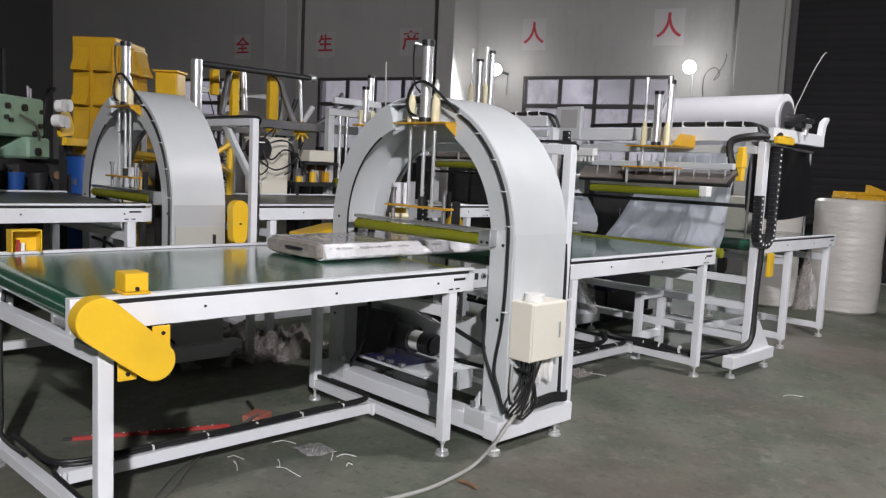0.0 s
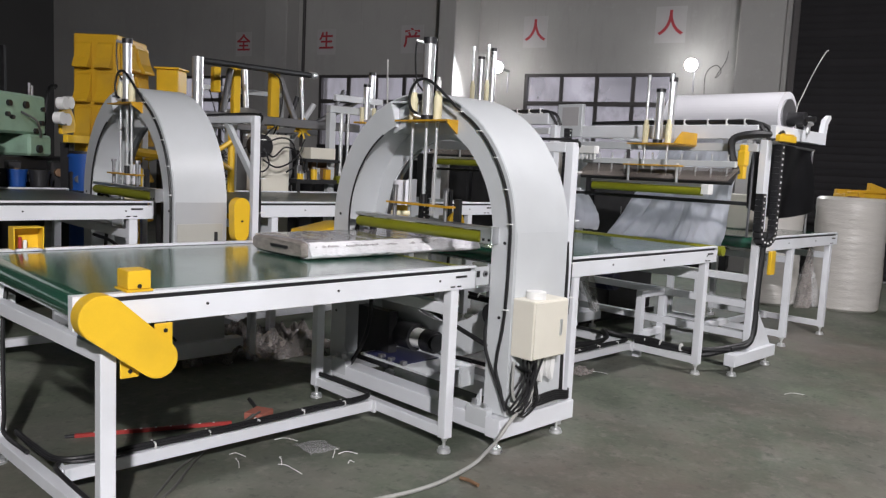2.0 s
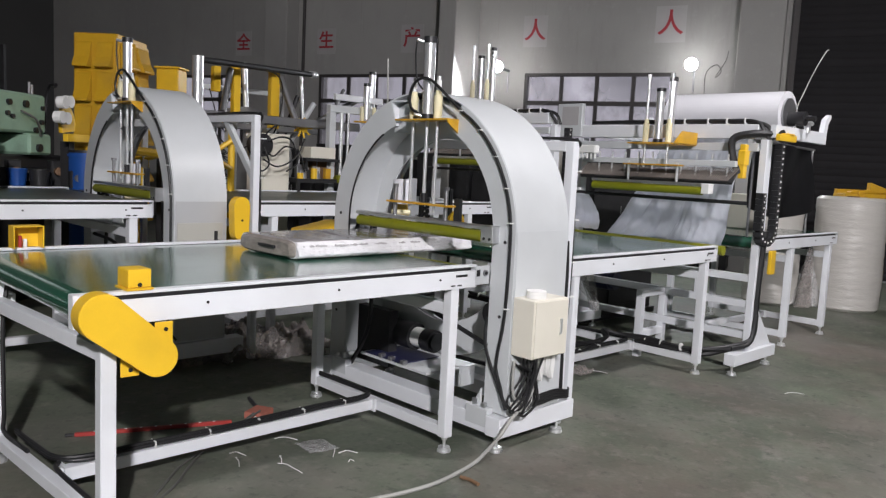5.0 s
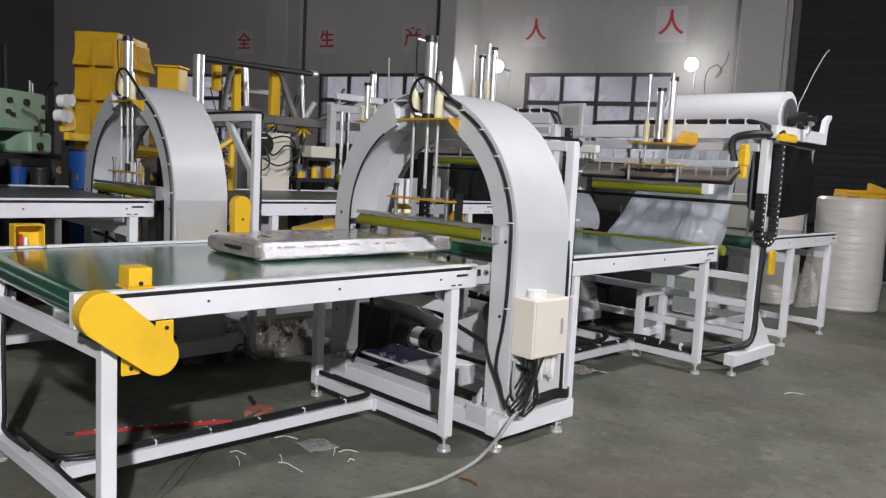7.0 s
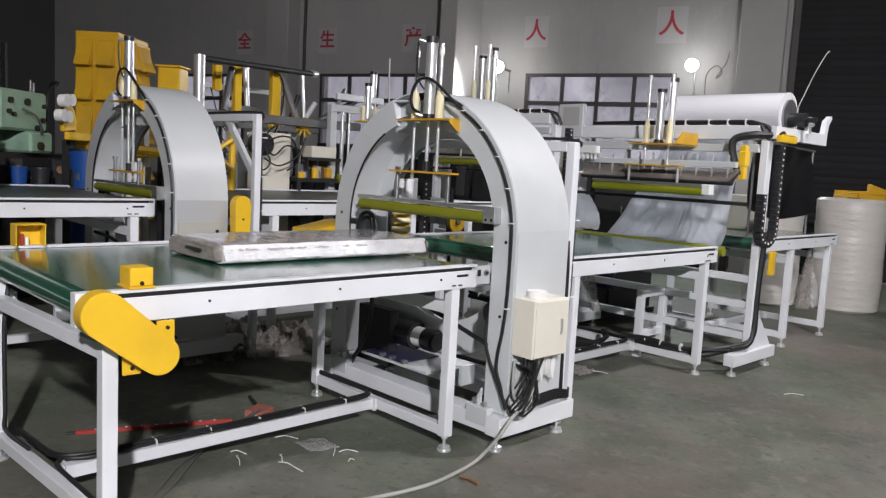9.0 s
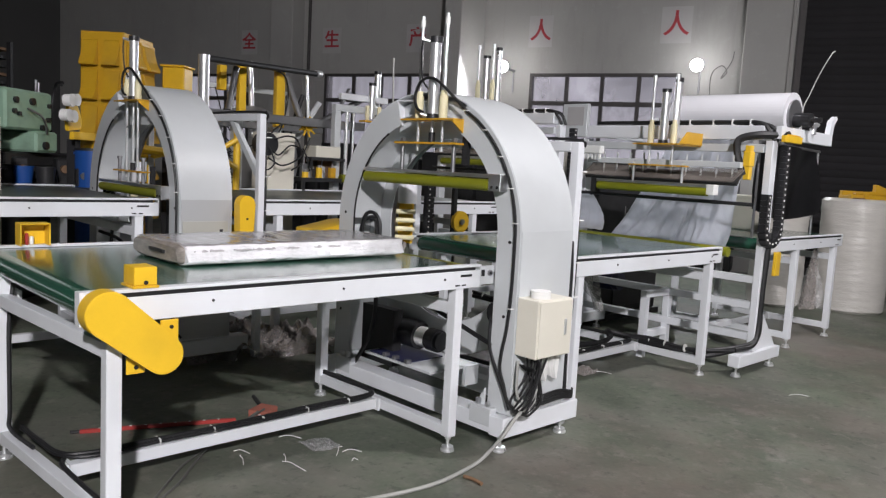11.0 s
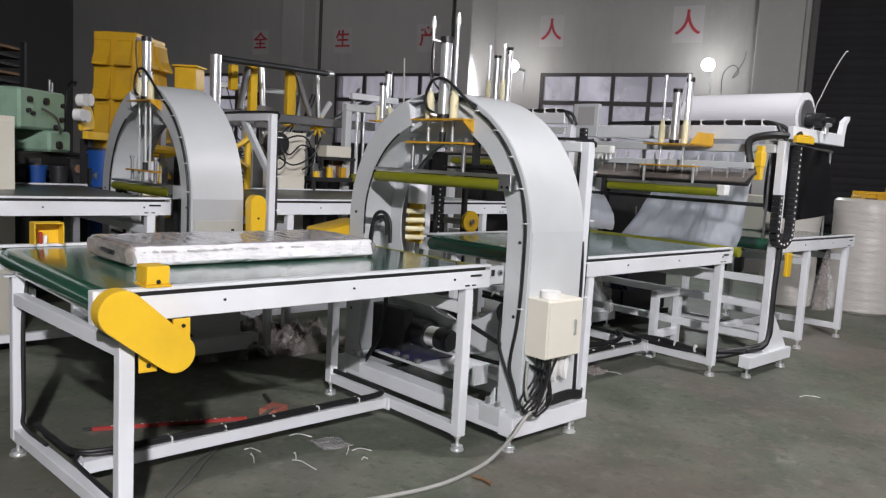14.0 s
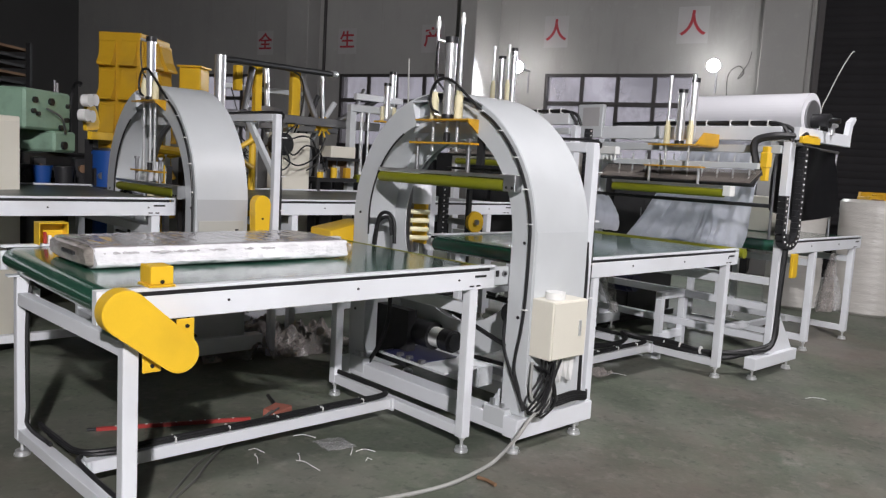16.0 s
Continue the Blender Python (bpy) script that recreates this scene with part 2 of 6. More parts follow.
# COVER: second arch's cover sheets, a darker grey than the first arch's
COVER = mat("mid_grey_cover_sheet", (0.43, 0.44, 0.445), 0.5, vary=0.04, bump=0.0006, fine=220, dirt=(0.33, 0.33, 0.33), dirt_amount=0.2)
HATCH = mat("beige_hatch_paint", (0.44, 0.435, 0.39), 0.5, vary=0.05, bump=0.0006, dirt=(0.33, 0.32, 0.28), dirt_amount=0.25)
CORD = mat("dark_grey_cord", (0.10, 0.098, 0.09), 0.5, vary=0.1, bump=0.0004)
SKYLIT = glow("hazy_daylight", (0.90, 0.88, 1.0), 0.75)
LAMP = glow("lamp_glow", (1.0, 0.99, 1.0), 44.0)


# ---- builders ----
def box(bm, x0, x1, y0, y1, z0, z1):
    v = [bm.verts.new((x, y, z)) for x in (x0, x1) for y in (y0, y1) for z in (z0, z1)]
    for f in ((0, 1, 3, 2), (4, 6, 7, 5), (0, 4, 5, 1), (2, 3, 7, 6), (0, 2, 6, 4), (1, 5, 7, 3)):
        bm.faces.new([v[i] for i in f])
    return v


def ring(center, axis, r, seg, ref=None):
    a = Vector(axis).normalized()
    u = a.orthogonal().normalized() if ref is None else ref
    w = a.cross(u)
    return [Vector(center) + (u * math.cos(2 * math.pi * i / seg) + w * math.sin(2 * math.pi * i / seg)) * r for i in range(seg)]


def cyl(bm, p0, p1, r, seg=16, r2=None, caps=True):
    p0, p1 = Vector(p0), Vector(p1)
    u = (p1 - p0).normalized().orthogonal().normalized()
    a = [bm.verts.new(c) for c in ring(p0, p1 - p0, r, seg, u)]
    b = [bm.verts.new(c) for c in ring(p1, p1 - p0, r if r2 is None else r2, seg, u)]
    for i in range(seg):
        bm.faces.new((a[i], a[(i + 1) % seg], b[(i + 1) % seg], b[i]))
    if caps:
        bm.faces.new(a[::-1])
        bm.faces.new(b)


def smooth_path(pts, n=6):
    pts = [Vector(p) for p in pts]
    ext = [2 * pts[0] - pts[1]] + pts + [2 * pts[-1] - pts[-2]]
    out = []
    for i in range(1, len(ext) - 2):
        a, b, c, d = ext[i - 1:i + 3]
        for k in range(n):
            t = k / n
            out.append(0.5 * (2 * b + (c - a) * t + (2 * a - 5 * b + 4 * c - d) * t * t + (3 * b - a - 3 * c + d) * t ** 3))
    return out + [pts[-1]]


def tube(bm, pts, r, seg=8, n=6):
    path = smooth_path(pts, n)
    prev, u = None, None
    for i, p in enumerate(path):
        d = (path[min(i + 1, len(path) - 1)] - path[max(i - 1, 0)]).normalized()
        u = d.orthogonal().normalized() if u is None else (u - d * u.dot(d)).normalized()
        now = [bm.verts.new(c) for c in ring(p, d, r, seg, u)]
        if prev:
            for k in range(seg):
                bm.faces.new((prev[k], prev[(k + 1) % seg], now[(k + 1) % seg], now[k]))
        else:
            bm.faces.new(now[::-1])
        prev = now
    bm.faces.new(prev)


def slab(bm, outline, axis, a, b):
    """A flat plate: an outline in two axes, thick from a to b along the third."""
    def put(p, c):
        return {"x": (c, p[0], p[1]), "y": (p[0], c, p[1]), "z": (p[0], p[1], c)}[axis]
    lo = [bm.verts.new(put(p, a)) for p in outline]
    hi = [bm.verts.new(put(p, b)) for p in outline]
    n = len(outline)
    for i in range(n):
        bm.faces.new((lo[i], lo[(i + 1) % n], hi[(i + 1) % n], hi[i]))
    bm.faces.new(lo[::-1])
    bm.faces.new(hi)


def strip_solid(bm, inner, outer, axis, a, b):
    """A plate between two lines of points of equal length, thick from a to b."""
    def put(p, c):
        return {"x": (c, p[0], p[1]), "y": (p[0], c, p[1]), "z": (p[0], p[1], c)}[axis]
    q = [[bm.verts.new(put(p, c)) for p in line] for line in (inner, outer) for c in (a, b)]
    ia, ib, oa, ob_ = q
    for i in range(len(inner) - 1):
        bm.faces.new((ia[i], ia[i + 1], oa[i + 1], oa[i]))
        bm.faces.new((ib[i], ob_[i], ob_[i + 1], ib[i + 1]))
        bm.faces.new((ia[i], ib[i], ib[i + 1], ia[i + 1]))
        bm.faces.new((oa[i], oa[i + 1], ob_[i + 1], ob_[i]))
    bm.faces.new((ia[0], oa[0], ob_[0], ib[0]))
    bm.faces.new((ia[-1], ib[-1], ob_[-1], oa[-1]))


ROOT = {}


def thing(name, label, category, place=(0, 0, 0), group="", turn=0.0):
    ob = new(name)
    ob.empty_display_size = 0.1
    ob.matrix_basis = pose(*place, 0, 0, turn)
    ROOT[ob.name] = Vector(place) if not turn else None
    return tagged(ob, label, category, group)


def part(name, bm, material, parent, label="", bevel=0.0, local=False):
    if isinstance(bm, list):
        return [part(name, b, material, parent, label, bevel, local) for b in bm][0]
    if bevel:
        bmesh.ops.bevel(bm, geom=list(bm.edges), offset=bevel, segments=1, profile=0.5, affect="EDGES")
    bmesh.ops.recalc_face_normals(bm, faces=list(bm.faces))
    me = bpy.data.meshes.new(name)
    off = ROOT.get(parent.name) if parent else None
    if off is not None and not local:
        bmesh.ops.translate(bm, verts=list(bm.verts), vec=-off)
    bm.to_mesh(me)
    bm.free()
    me.materials.append(material)
    me.polygons.foreach_set("use_smooth", [True] * len(me.polygons))
    me.set_sharp_from_angle(angle=radians(32))
    ob = new(name, me)
    ob.parent = parent
    if parent:
        ROOT[ob.name] = off
    return tagged(ob, label)


def solid(name, bm, material, label, category, kind="", group="", bevel=0.0):
    """A thing that is one mesh, with its origin in its middle at its base."""
    lo = Vector([min(v.co[i] for v in bm.verts) for i in range(3)])
    hi = Vector([max(v.co[i] for v in bm.verts) for i in range(3)])
    base = Vector(((lo.x + hi.x) / 2, (lo.y + hi.y) / 2, lo.z))
    bmesh.ops.translate(bm, verts=list(bm.verts), vec=-base)
    ob = part(name, bm, material, None, bevel=bevel)
    ob.location = base
    ROOT[ob.name] = base
    return tagged(ob, label, category, group, kind)


def B():
    return bmesh.new()


def boxes(*specs):
    bm = B()
    for s in specs:
        box(bm, *s)
    return bm


def each(name, material, parent, *specs, label="", bevel=0.0):
    """Several alike parts, one mesh to a box."""
    return [part(name, boxes(q), material, parent, label, bevel) for q in specs]


def cyls(*specs, seg=16):
    bm = B()
    for s in specs:
        cyl(bm, *s, seg=seg)
    return bm


def tubes(r, *paths, seg=8):
    """One tube, or a list of tubes that part() makes one by one."""
    made = []
    for p in paths:
        made.append(B())
        tube(made[-1], p, r, seg)
    return made[0] if len(made) == 1 else made


# ---- the hall ----
HALL = pose(0, 0, 0, 0, 0, 21.5)


def hall_piece(name, bm, material, label, category="", kind="structure", bevel=0.0):
    ob = part(name, bm, material, None, bevel=bevel)
    ob.matrix_basis = HALL
    return tagged(ob, label, category, "", kind)


def wall_with_openings(d0, d1, s0, s1, top, openings):
    """A wall across the hall with rectangular openings (s0, s1, z0, z1), given in order along s."""
    bm, at = B(), s0
    for a, b, z0, z1 in openings:
        box(bm, d0, d1, at, a, 0, top)
        if z0 > 0:
            box(bm, d0, d1, a, b, 0, z0)
        box(bm, d0, d1, a, b, z1, top)
        at = b
    box(bm, d0, d1, at, s1, 0, top)
    return bm


OPENINGS = [(-5.2, -1.12, 0.0, 5.2), (0.45, 2.84, 1.45, 2.89), (4.45, 6.84, 1.45, 2.89), (8.6, 10.3, 1.45, 2.89)]
bm = B()
box(bm, -9.2, 9.6, -10.2, 14.2, -0.2, 0)
floor = hall_piece("floor", bm, FLOOR, "worn grey-green painted concrete factory floor with scuffs", "floor")
hall_piece("wall_back", wall_with_openings(9.0, 9.25, -10, 14, 6.6, OPENINGS), PLASTER, "stained grey plastered hall wall with windows", "wall")
# added out of view to close the hall; dark colour keeps the fill light low
hall_piece("wall_left", boxes((-9, 9, 13.9, 14.15, 0, 6.6)), UNSEENWALL, "unseen hall wall, kept dark to hold back bounced light", "wall")
hall_piece("wall_right", boxes((-9, 9, -10.15, -9.9, 0, 6.6)), UNSEENWALL, "unseen hall wall, kept dark to hold back bounced light", "wall")
hall_piece("wall_front", boxes((-9.15, -8.9, -9.9, 13.9, 0, 6.6)), UNSEENWALL, "unseen hall wall, kept dark to hold back bounced light", "wall")
hall_piece("ceiling", boxes((-9.2, 9.3, -10.2, 14.2, 6.6, 6.8)), CEIL, "unseen hall roof, kept dark to hold back bounced light", "ceiling")
for d0, s0, s1 in ((8.0, 3.69, 3.98), (8.62, 7.34, 7.84), (8.62, -1.02, -0.42)):
    hall_piece("wall_pier", boxes((d0, 9.0, s0, s1, 0, 6.6)), PLASTER, "grey plastered pier standing before the wall", "pier", bevel=0.012)
hall_piece("conduit", cyls(((8.75, 4.24, 0), (8.75, 4.24, 6.6), 0.05), ((8.96, 7.2, 0), (8.96, 7.2, 6.6), 0.03)), FRAMEM, "dark vertical pipes beside the piers", "pipe")
hall_piece("backdrop", boxes((9.75, 9.8, -10, 14, 0, 6.6)), SKYLIT, "pale hazy daylight outside the windows", "backdrop")


def hall_window(name, s0, s1, z0, z1, columns):
    win = tagged(new(name), "steel window with dusty frosted panes", "window", "hall windows", "structure")
    win.matrix_basis = HALL
    ROOT[win.name] = None
    zm = 2.42
    part("window_frame", boxes((8.97, 9.05, s0, s1, z1 - 0.05, z1), (8.97, 9.05, s0, s1, z0, z0 + 0.05), (8.972, 9.048, s0, s0 + 0.05, z0 + 0.05, z1 - 0.05),
                               (8.972, 9.048, s1 - 0.05, s1, z0 + 0.05, z1 - 0.05), (8.975, 9.045, s0 + 0.05, s1 - 0.05, zm - 0.04, zm + 0.03)), FRAMEM, win)
    part("window_sill", boxes((8.9, 9.0, s0 - 0.05, s1 + 0.05, z0 - 0.05, z0 - 0.003)), PLASTER, win)
    step = (s1 - s0 - 0.1) / columns
    for i in range(columns):
        a = s0 + 0.05 + i * step
        if i:
            part("mullion", boxes((8.98, 9.04, a - 0.028, a + 0.028, z0 + 0.05, zm - 0.04), (8.98, 9.04, a - 0.028, a + 0.028, zm + 0.03, z1 - 0.05)), FRAMEM, win)
        for za, zb in ((z0 + 0.05, zm - 0.04), (zm + 0.03, z1 - 0.05)):
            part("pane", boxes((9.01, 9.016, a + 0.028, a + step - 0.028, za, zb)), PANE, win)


hall_window("window_1", 0.45, 2.84, 1.45, 2.89, 4)
hall_window("window_2", 4.45, 6.84, 1.45, 2.89, 4)
hall_window("window_3", 8.6, 10.3, 1.45, 2.89, 3)


def sign(character, s, z, w, h):
    sheet = tagged(new("wall_sign"), "faded grey paper sign with a red character, pasted on the wall", "sign", "wall signs")
    sheet.matrix_basis = HALL @ pose(8.996, s, z)
    ROOT[sheet.name] = None
    bm = boxes((-0.004, 0.0, -w / 2, w / 2, -h / 2, h / 2))
    part("paper", bm, PAPER, sheet)
    cu = bpy.data.curves.new("character", "FONT")
    cu.body, cu.size, cu.extrude, cu.align_x, cu.align_y = character, h * 0.72, 0.002, "CENTER", "CENTER"
    cu.offset = 0.006
    tmp = new("character", cu)
    me = bpy.data.meshes.new_from_object(tmp.evaluated_get(bpy.context.evaluated_depsgraph_get()))
    bpy.data.objects.remove(tmp)
    me.materials.clear()
    me.materials.append(RED)
    ob = new("character", me)
    ob.parent = sheet
    ob.matrix_basis = Matrix(((0, 0, -1, -0.008), (-1, 0, 0, 0), (0, 1, 0, 0), (0, 0, 0, 1)))
    tagged(ob, "painted red character")


for character, s, z, w, h in (("人", 2.71, 3.56, 0.40, 0.50), ("人", 0.58, 3.61, 0.45, 0.54), ("生", 6.72, 3.49, 0.40, 0.46), ("产", 4.95, 3.50, 0.44, 0.48), ("全", 8.62, 3.49, 0.38, 0.46)):
    sign(character, s, z, w, h)

# roller shutter: interlocking slats in the tall doorway
shutter = tagged(new("roller_shutter"), "dark grey steel roller shutter, closed, in the hall doorway", "shutter", "", "structure")
shutter.matrix_basis = HALL
ROOT[shutter.name] = None
prof = [(0.0, 0.0), (-0.006, 0.012), (-0.013, 0.04), (-0.013, 0.062), (-0.006, 0.088), (0.0, 0.102), (0.012, 0.102), (0.012, 0.0)]
bm = B()
slab(bm, prof, "y", -5.2, -1.12)
first = part("slat", bm, SHUTTER, shutter)
first.location = (9.05, 0, 0.02)
for i in range(1, 51):
    o = first.copy()
    scene.collection.objects.link(o)
    o.location = (9.05, 0, 0.02 + i * 0.102)
part("guide_rail", boxes((8.93, 9.0, -1.19, -1.10, 0, 5.2)), FRAMEM, shutter)
part("guide_rail", boxes((8.93, 9.0, -5.25, -5.12, 0, 5.2)), FRAMEM, shutter)

# lamps: housings added round the unseen lights, then the visible work lamps
for place, target, power in UNSEEN_LAMPS:
    lamp = thing("unseen_lamp", "round grey housing added at an unseen lamp above the hall", "lamp", (place[0], place[1], place[2]), "high bay lamps")
    x, y, z = place
    part("shade", cyls(((x, y, z + 0.03), (x, y, z + 0.2), 0.3), seg=24), ALU, lamp)
    part("rod", cyls(((x, y, z + 0.2), (x, y, 6.6), 0.012)), STEEL, lamp)
for place, power in WORK_LIGHTS:
    lamp = thing("work_light", "bright white work lamp fixed before the hall wall", "lamp", tuple(place), "work lights")
    bm = B()
    bmesh.ops.create_uvsphere(bm, u_segments=20, v_segments=12, radius=0.092)
    bmesh.ops.translate(bm, verts=list(bm.verts), vec=place)
    part("bulb", bm, LAMP, lamp, "glowing white bulb")
    part("bracket", cyls((place + N * 0.1, hall(9.0, place.dot(S), place.z), 0.02), (hall(8.97, place.dot(S), place.z - 0.35), hall(8.97, place.dot(S), place.z + 0.02), 0.015)), STEEL, lamp)

# loose wall cable and bare conduit beside the right-hand lamp
hall_piece("wall_cable", tubes(0.005, [(8.985, 0.0, 2.35), (8.985, 0.02, 2.85), (8.98, -0.12, 3.0), (8.98, -0.2, 2.9), (8.98, -0.12, 2.82), (8.98, -0.25, 3.05), (8.98, -0.28, 3.2)]), FRAMEM, "thin loose cable looped on the wall", "cable", kind="")


# ---- conveyors ----
def levelling_foot(parent, x, y, top):
    part("levelling_foot", cyls(((x, y, 0), (x, y, 0.008), 0.033), ((x, y, 0.008), (x, y, 0.022), 0.028), ((x, y, 0.022), (x, y, top + 0.01), 0.008), ((x, y, top - 0.014), (x, y, top - 0.002), 0.014), seg=14), CHROME, parent, "chrome levelling foot")


def conveyor(label, x0, x1, y0, y1, dz, legs, yl1, mid_beam=True, cables=True, zt=0.872, group="belt conveyors", belt=BELT, splay=0.0):
    t = zt + dz
    c = thing("belt_conveyor", label, "conveyor", ((x0 + x1) / 2, (y0 + y1) / 2, 0), group)
    for y, sgn, nm in ((y0, 1, "near_rail"), (y1, -1, "far_rail")):
        a, b = sorted((y, y + sgn * 0.038))
        ga, gb = sorted((y + sgn * 0.006, y + sgn * 0.036))
        rail = part("side_rail", boxes((x0, x1, a, b, t - 0.106, t - 0.026), (x0, x1, a, b, t - 0.011, t)), WHITE, c, bevel=0.0015)
        part("groove", boxes((x0 + 0.03, x1 - 0.03, ga, gb, t - 0.0258, t - 0.0112)), BLACKP, rail, "dark rail slot")
        pts = [(x0 + 0.42 + 0.55 * k, y - sgn * 0.001, t - 0.058) for k in range(int((x1 - x0 - 0.5) / 0.55) + 1)]
        for px, py, pz in pts:
            part("bolt", cyls(((px, py - sgn * 0.003, pz), (px, py + sgn * 0.004, pz), 0.005), seg=8), BLACK, rail)
        each("tension_slot", BLACK, rail, (x1 - 0.13, x1 - 0.06, y - 0.003 if sgn > 0 else y - 0.002, y + 0.002 if sgn > 0 else y + 0.003, t - 0.052, t - 0.042),
                                   (x1 - 0.16, x1 - 0.135, y - 0.003 if sgn > 0 else y - 0.002, y + 0.002 if sgn > 0 else y + 0.003, t - 0.093, t - 0.087),
                                   (x1 - 0.118, x1 - 0.095, y - 0.003 if sgn > 0 else y - 0.002, y + 0.002 if sgn > 0 else y + 0.003, t - 0.093, t - 0.087))
        part("end_plate", boxes((x1 - 0.004, x1 + 0.004, a, b, t - 0.104, t - 0.002)), GREY, rail)
    # belt with rounded ends over the end rollers
    ya, yb, rz = y0 + 0.05, y1 - 0.05, t - 0.012
    prof = [(x0 + 0.057 - 0.055 * math.sin(math.pi * k / 10), rz - 0.048 + 0.048 * math.cos(math.pi * k / 10)) for k in range(11)]
    prof += [(x1 - 0.045 + 0.045 * math.sin(math.pi * k / 10), rz - 0.048 - 0.048 * math.cos(math.pi * k / 10)) for k in range(11)]
    bm = B()
    slab(bm, prof, "y", ya, yb)
    part("belt", bm, belt, c, "glossy green conveyor belt" if belt is BELT else "dusty grey-green conveyor belt")
    part("end_roller", cyls(((x0 + 0.057, y0 + 0.039, rz - 0.048), (x0 + 0.057, y1 - 0.039, rz - 0.048), 0.03)), STEEL, c)
    zl, zb = t - 0.107, 0.07
    w = 0.05
    for x in legs:
        back = x - (splay if x == legs[0] else 0.0)
        for lx, y in ((x, y0 + 0.004), (back, yl1 - w)):
            leg = part("leg", boxes((lx, lx + w, y, y + w, zb, zl)), WHITE, c, bevel=0.003)
            levelling_foot(leg, lx + w / 2, y + w / 2, zb)
            part("leg_plate", boxes((lx - 0.03, lx + w + 0.03, y - 0.002, y + w, zl + 0.0005, zl + 0.007)), WHITE, leg)
        for za, ze in ((zb + 0.004, zb + 0.052), (zl - 0.118, zl - 0.066)):
            bm = B()
            slab(bm, [(x + 0.003, y0 + 0.054), (x + w - 0.003, y0 + 0.054), (back + w - 0.003, yl1 - w), (back + 0.003, yl1 - w)], "z", za, ze)
            part("cross_beam", bm, WHITE, c, bevel=0.002)
    if yl1 < y1 - 0.1:
        each("cross_beam", WHITE, c, *[(x + 0.003, x + w - 0.003, yl1, y1 - 0.04, zl - 0.118, zl - 0.066) for x in legs])
    ym = (y0 + yl1) / 2
    if mid_beam:
        a, b = legs[0] + w, legs[-1]
        part("floor_beam", boxes((a - 0.003, b + 0.003, ym - 0.025, ym + 0.025, zb + 0.004, zb + 0.054)), WHITE, c, bevel=0.002)
        part("joint_plate", boxes((b - 0.016, b - 0.002, ym - 0.045, ym + 0.045, zb - 0.002, zb + 0.062)), WHITE, c)
        part("joint_plate", boxes((a + 0.002, a + 0.016, ym - 0.045, ym + 0.045, zb - 0.002, zb + 0.062)), WHITE, c)
        if cables:
            top = zb + 0.068
            runs = []
            for k, (dy, dzz) in enumerate(((-0.012, 0), (0.004, 0.008), (0.014, -0.002))):
                wob = [(a + (b - a) * f, ym + dy + 0.006 * math.sin(9 * f + k), top + dzz) for f in (0.06, 0.2, 0.35, 0.5, 0.65, 0.8, 0.95)]
                runs.append([(a - 0.03, yl1 - 0.09, top + dzz), (a - 0.02, ym + 0.25, top + dzz), (a + 0.0, ym + 0.07, top + dzz)] + wob +
                            [(b + 0.02, ym + 0.06, top + dzz), (b + 0.022, ym + 0.3, top + dzz), (b + 0.02, yl1 - 0.06, top + dzz)])
            part("cable", tubes(0.0085, *runs), BLACK, c, "black cables tied along the beam")
            each("cable_tie", TIE, c, *[(a + (b - a) * f - 0.0022, a + (b - a) * f + 0.0022, ym - 0.022, ym + 0.024, top - 0.011, top + 0.0135) for f in (0.1, 0.24, 0.4, 0.56, 0.72, 0.88)], label="white cable ties")
            x = legs[0]
            part("cable", tubes(0.009, [(x - splay + 0.056, yl1 - w - 0.004, zl - 0.02), (x - splay + 0.04, yl1 - w - 0.011, zl - 0.14), (x - splay + 0.036, yl1 - w - 0.011, 0.5), (x - splay + 0.038, yl1 - w - 0.011, 0.22), (x - splay + 0.035, yl1 - w - 0.03, top), (x + 0.02 - splay * 0.5, ym + 0.2, top)],
                                [(a, ym + 0.02, top), (x + 0.02, ym - 0.05, top + 0.005), (x + 0.02, ym - 0.25, top + 0.005), (x + 0.03, y0 + 0.08, top)]), BLACK, c, "black cable")
    return c


def gear_cover(c, x, z, x2, z2, y, r, thick=0.07):
    """A stadium-shaped chain guard between two shafts."""
    a = math.atan2(z2 - z, x2 - x)
    out = [(x + r * math.cos(a + math.pi / 2 + math.pi * k / 14), z + r * math.sin(a + math.pi / 2 + math.pi * k / 14)) for k in range(15)]
    r2 = r * 0.88
    out += [(x2 + r2 * math.cos(a - math.pi / 2 + math.pi * k / 14), z2 + r2 * math.sin(a - math.pi / 2 + math.pi * k / 14)) for k in range(15)]
    bm = B()
    slab(bm, out, "y", y - thick, y)
    return part("chain_guard", bm, YELLOW, c, "yellow painted chain guard", bevel=0.003)


def sensor_cap(c, x, y, z, s=1):
    cap = part("sensor_cover", boxes((x, x + 0.075, y, y + 0.09, z + 0.008, z + 0.068)), YELLOW, c, "yellow sheet-metal sensor cover", bevel=0.003)
    part("flange", boxes((x - 0.006, x + 0.08, y - 0.004, y + 0.095, z + 0.0005, z + 0.0075)), YELLOW, cap)
    part("hole", cyls(((x + 0.037, y - 0.0035, z + 0.018), (x + 0.037, y + 0.004, z + 0.018), 0.007)), BLACK, cap)


table_one = conveyor("white-framed belt conveyor with glossy green belt and cables", -1.649, 0.10, 0.0, 1.28, 0.0, (-1.583, -0.05), 1.085, splay=0.055)
guard = gear_cover(table_one, -1.606, 0.812, -1.432, 0.665, -0.012, 0.072)
each("guard_tab", YELLOW, guard, (-1.42, -1.36, -0.02, -0.012, 0.69, 0.766), (-1.53, -1.47, -0.02, -0.012, 0.60, 0.66), bevel=0.002)
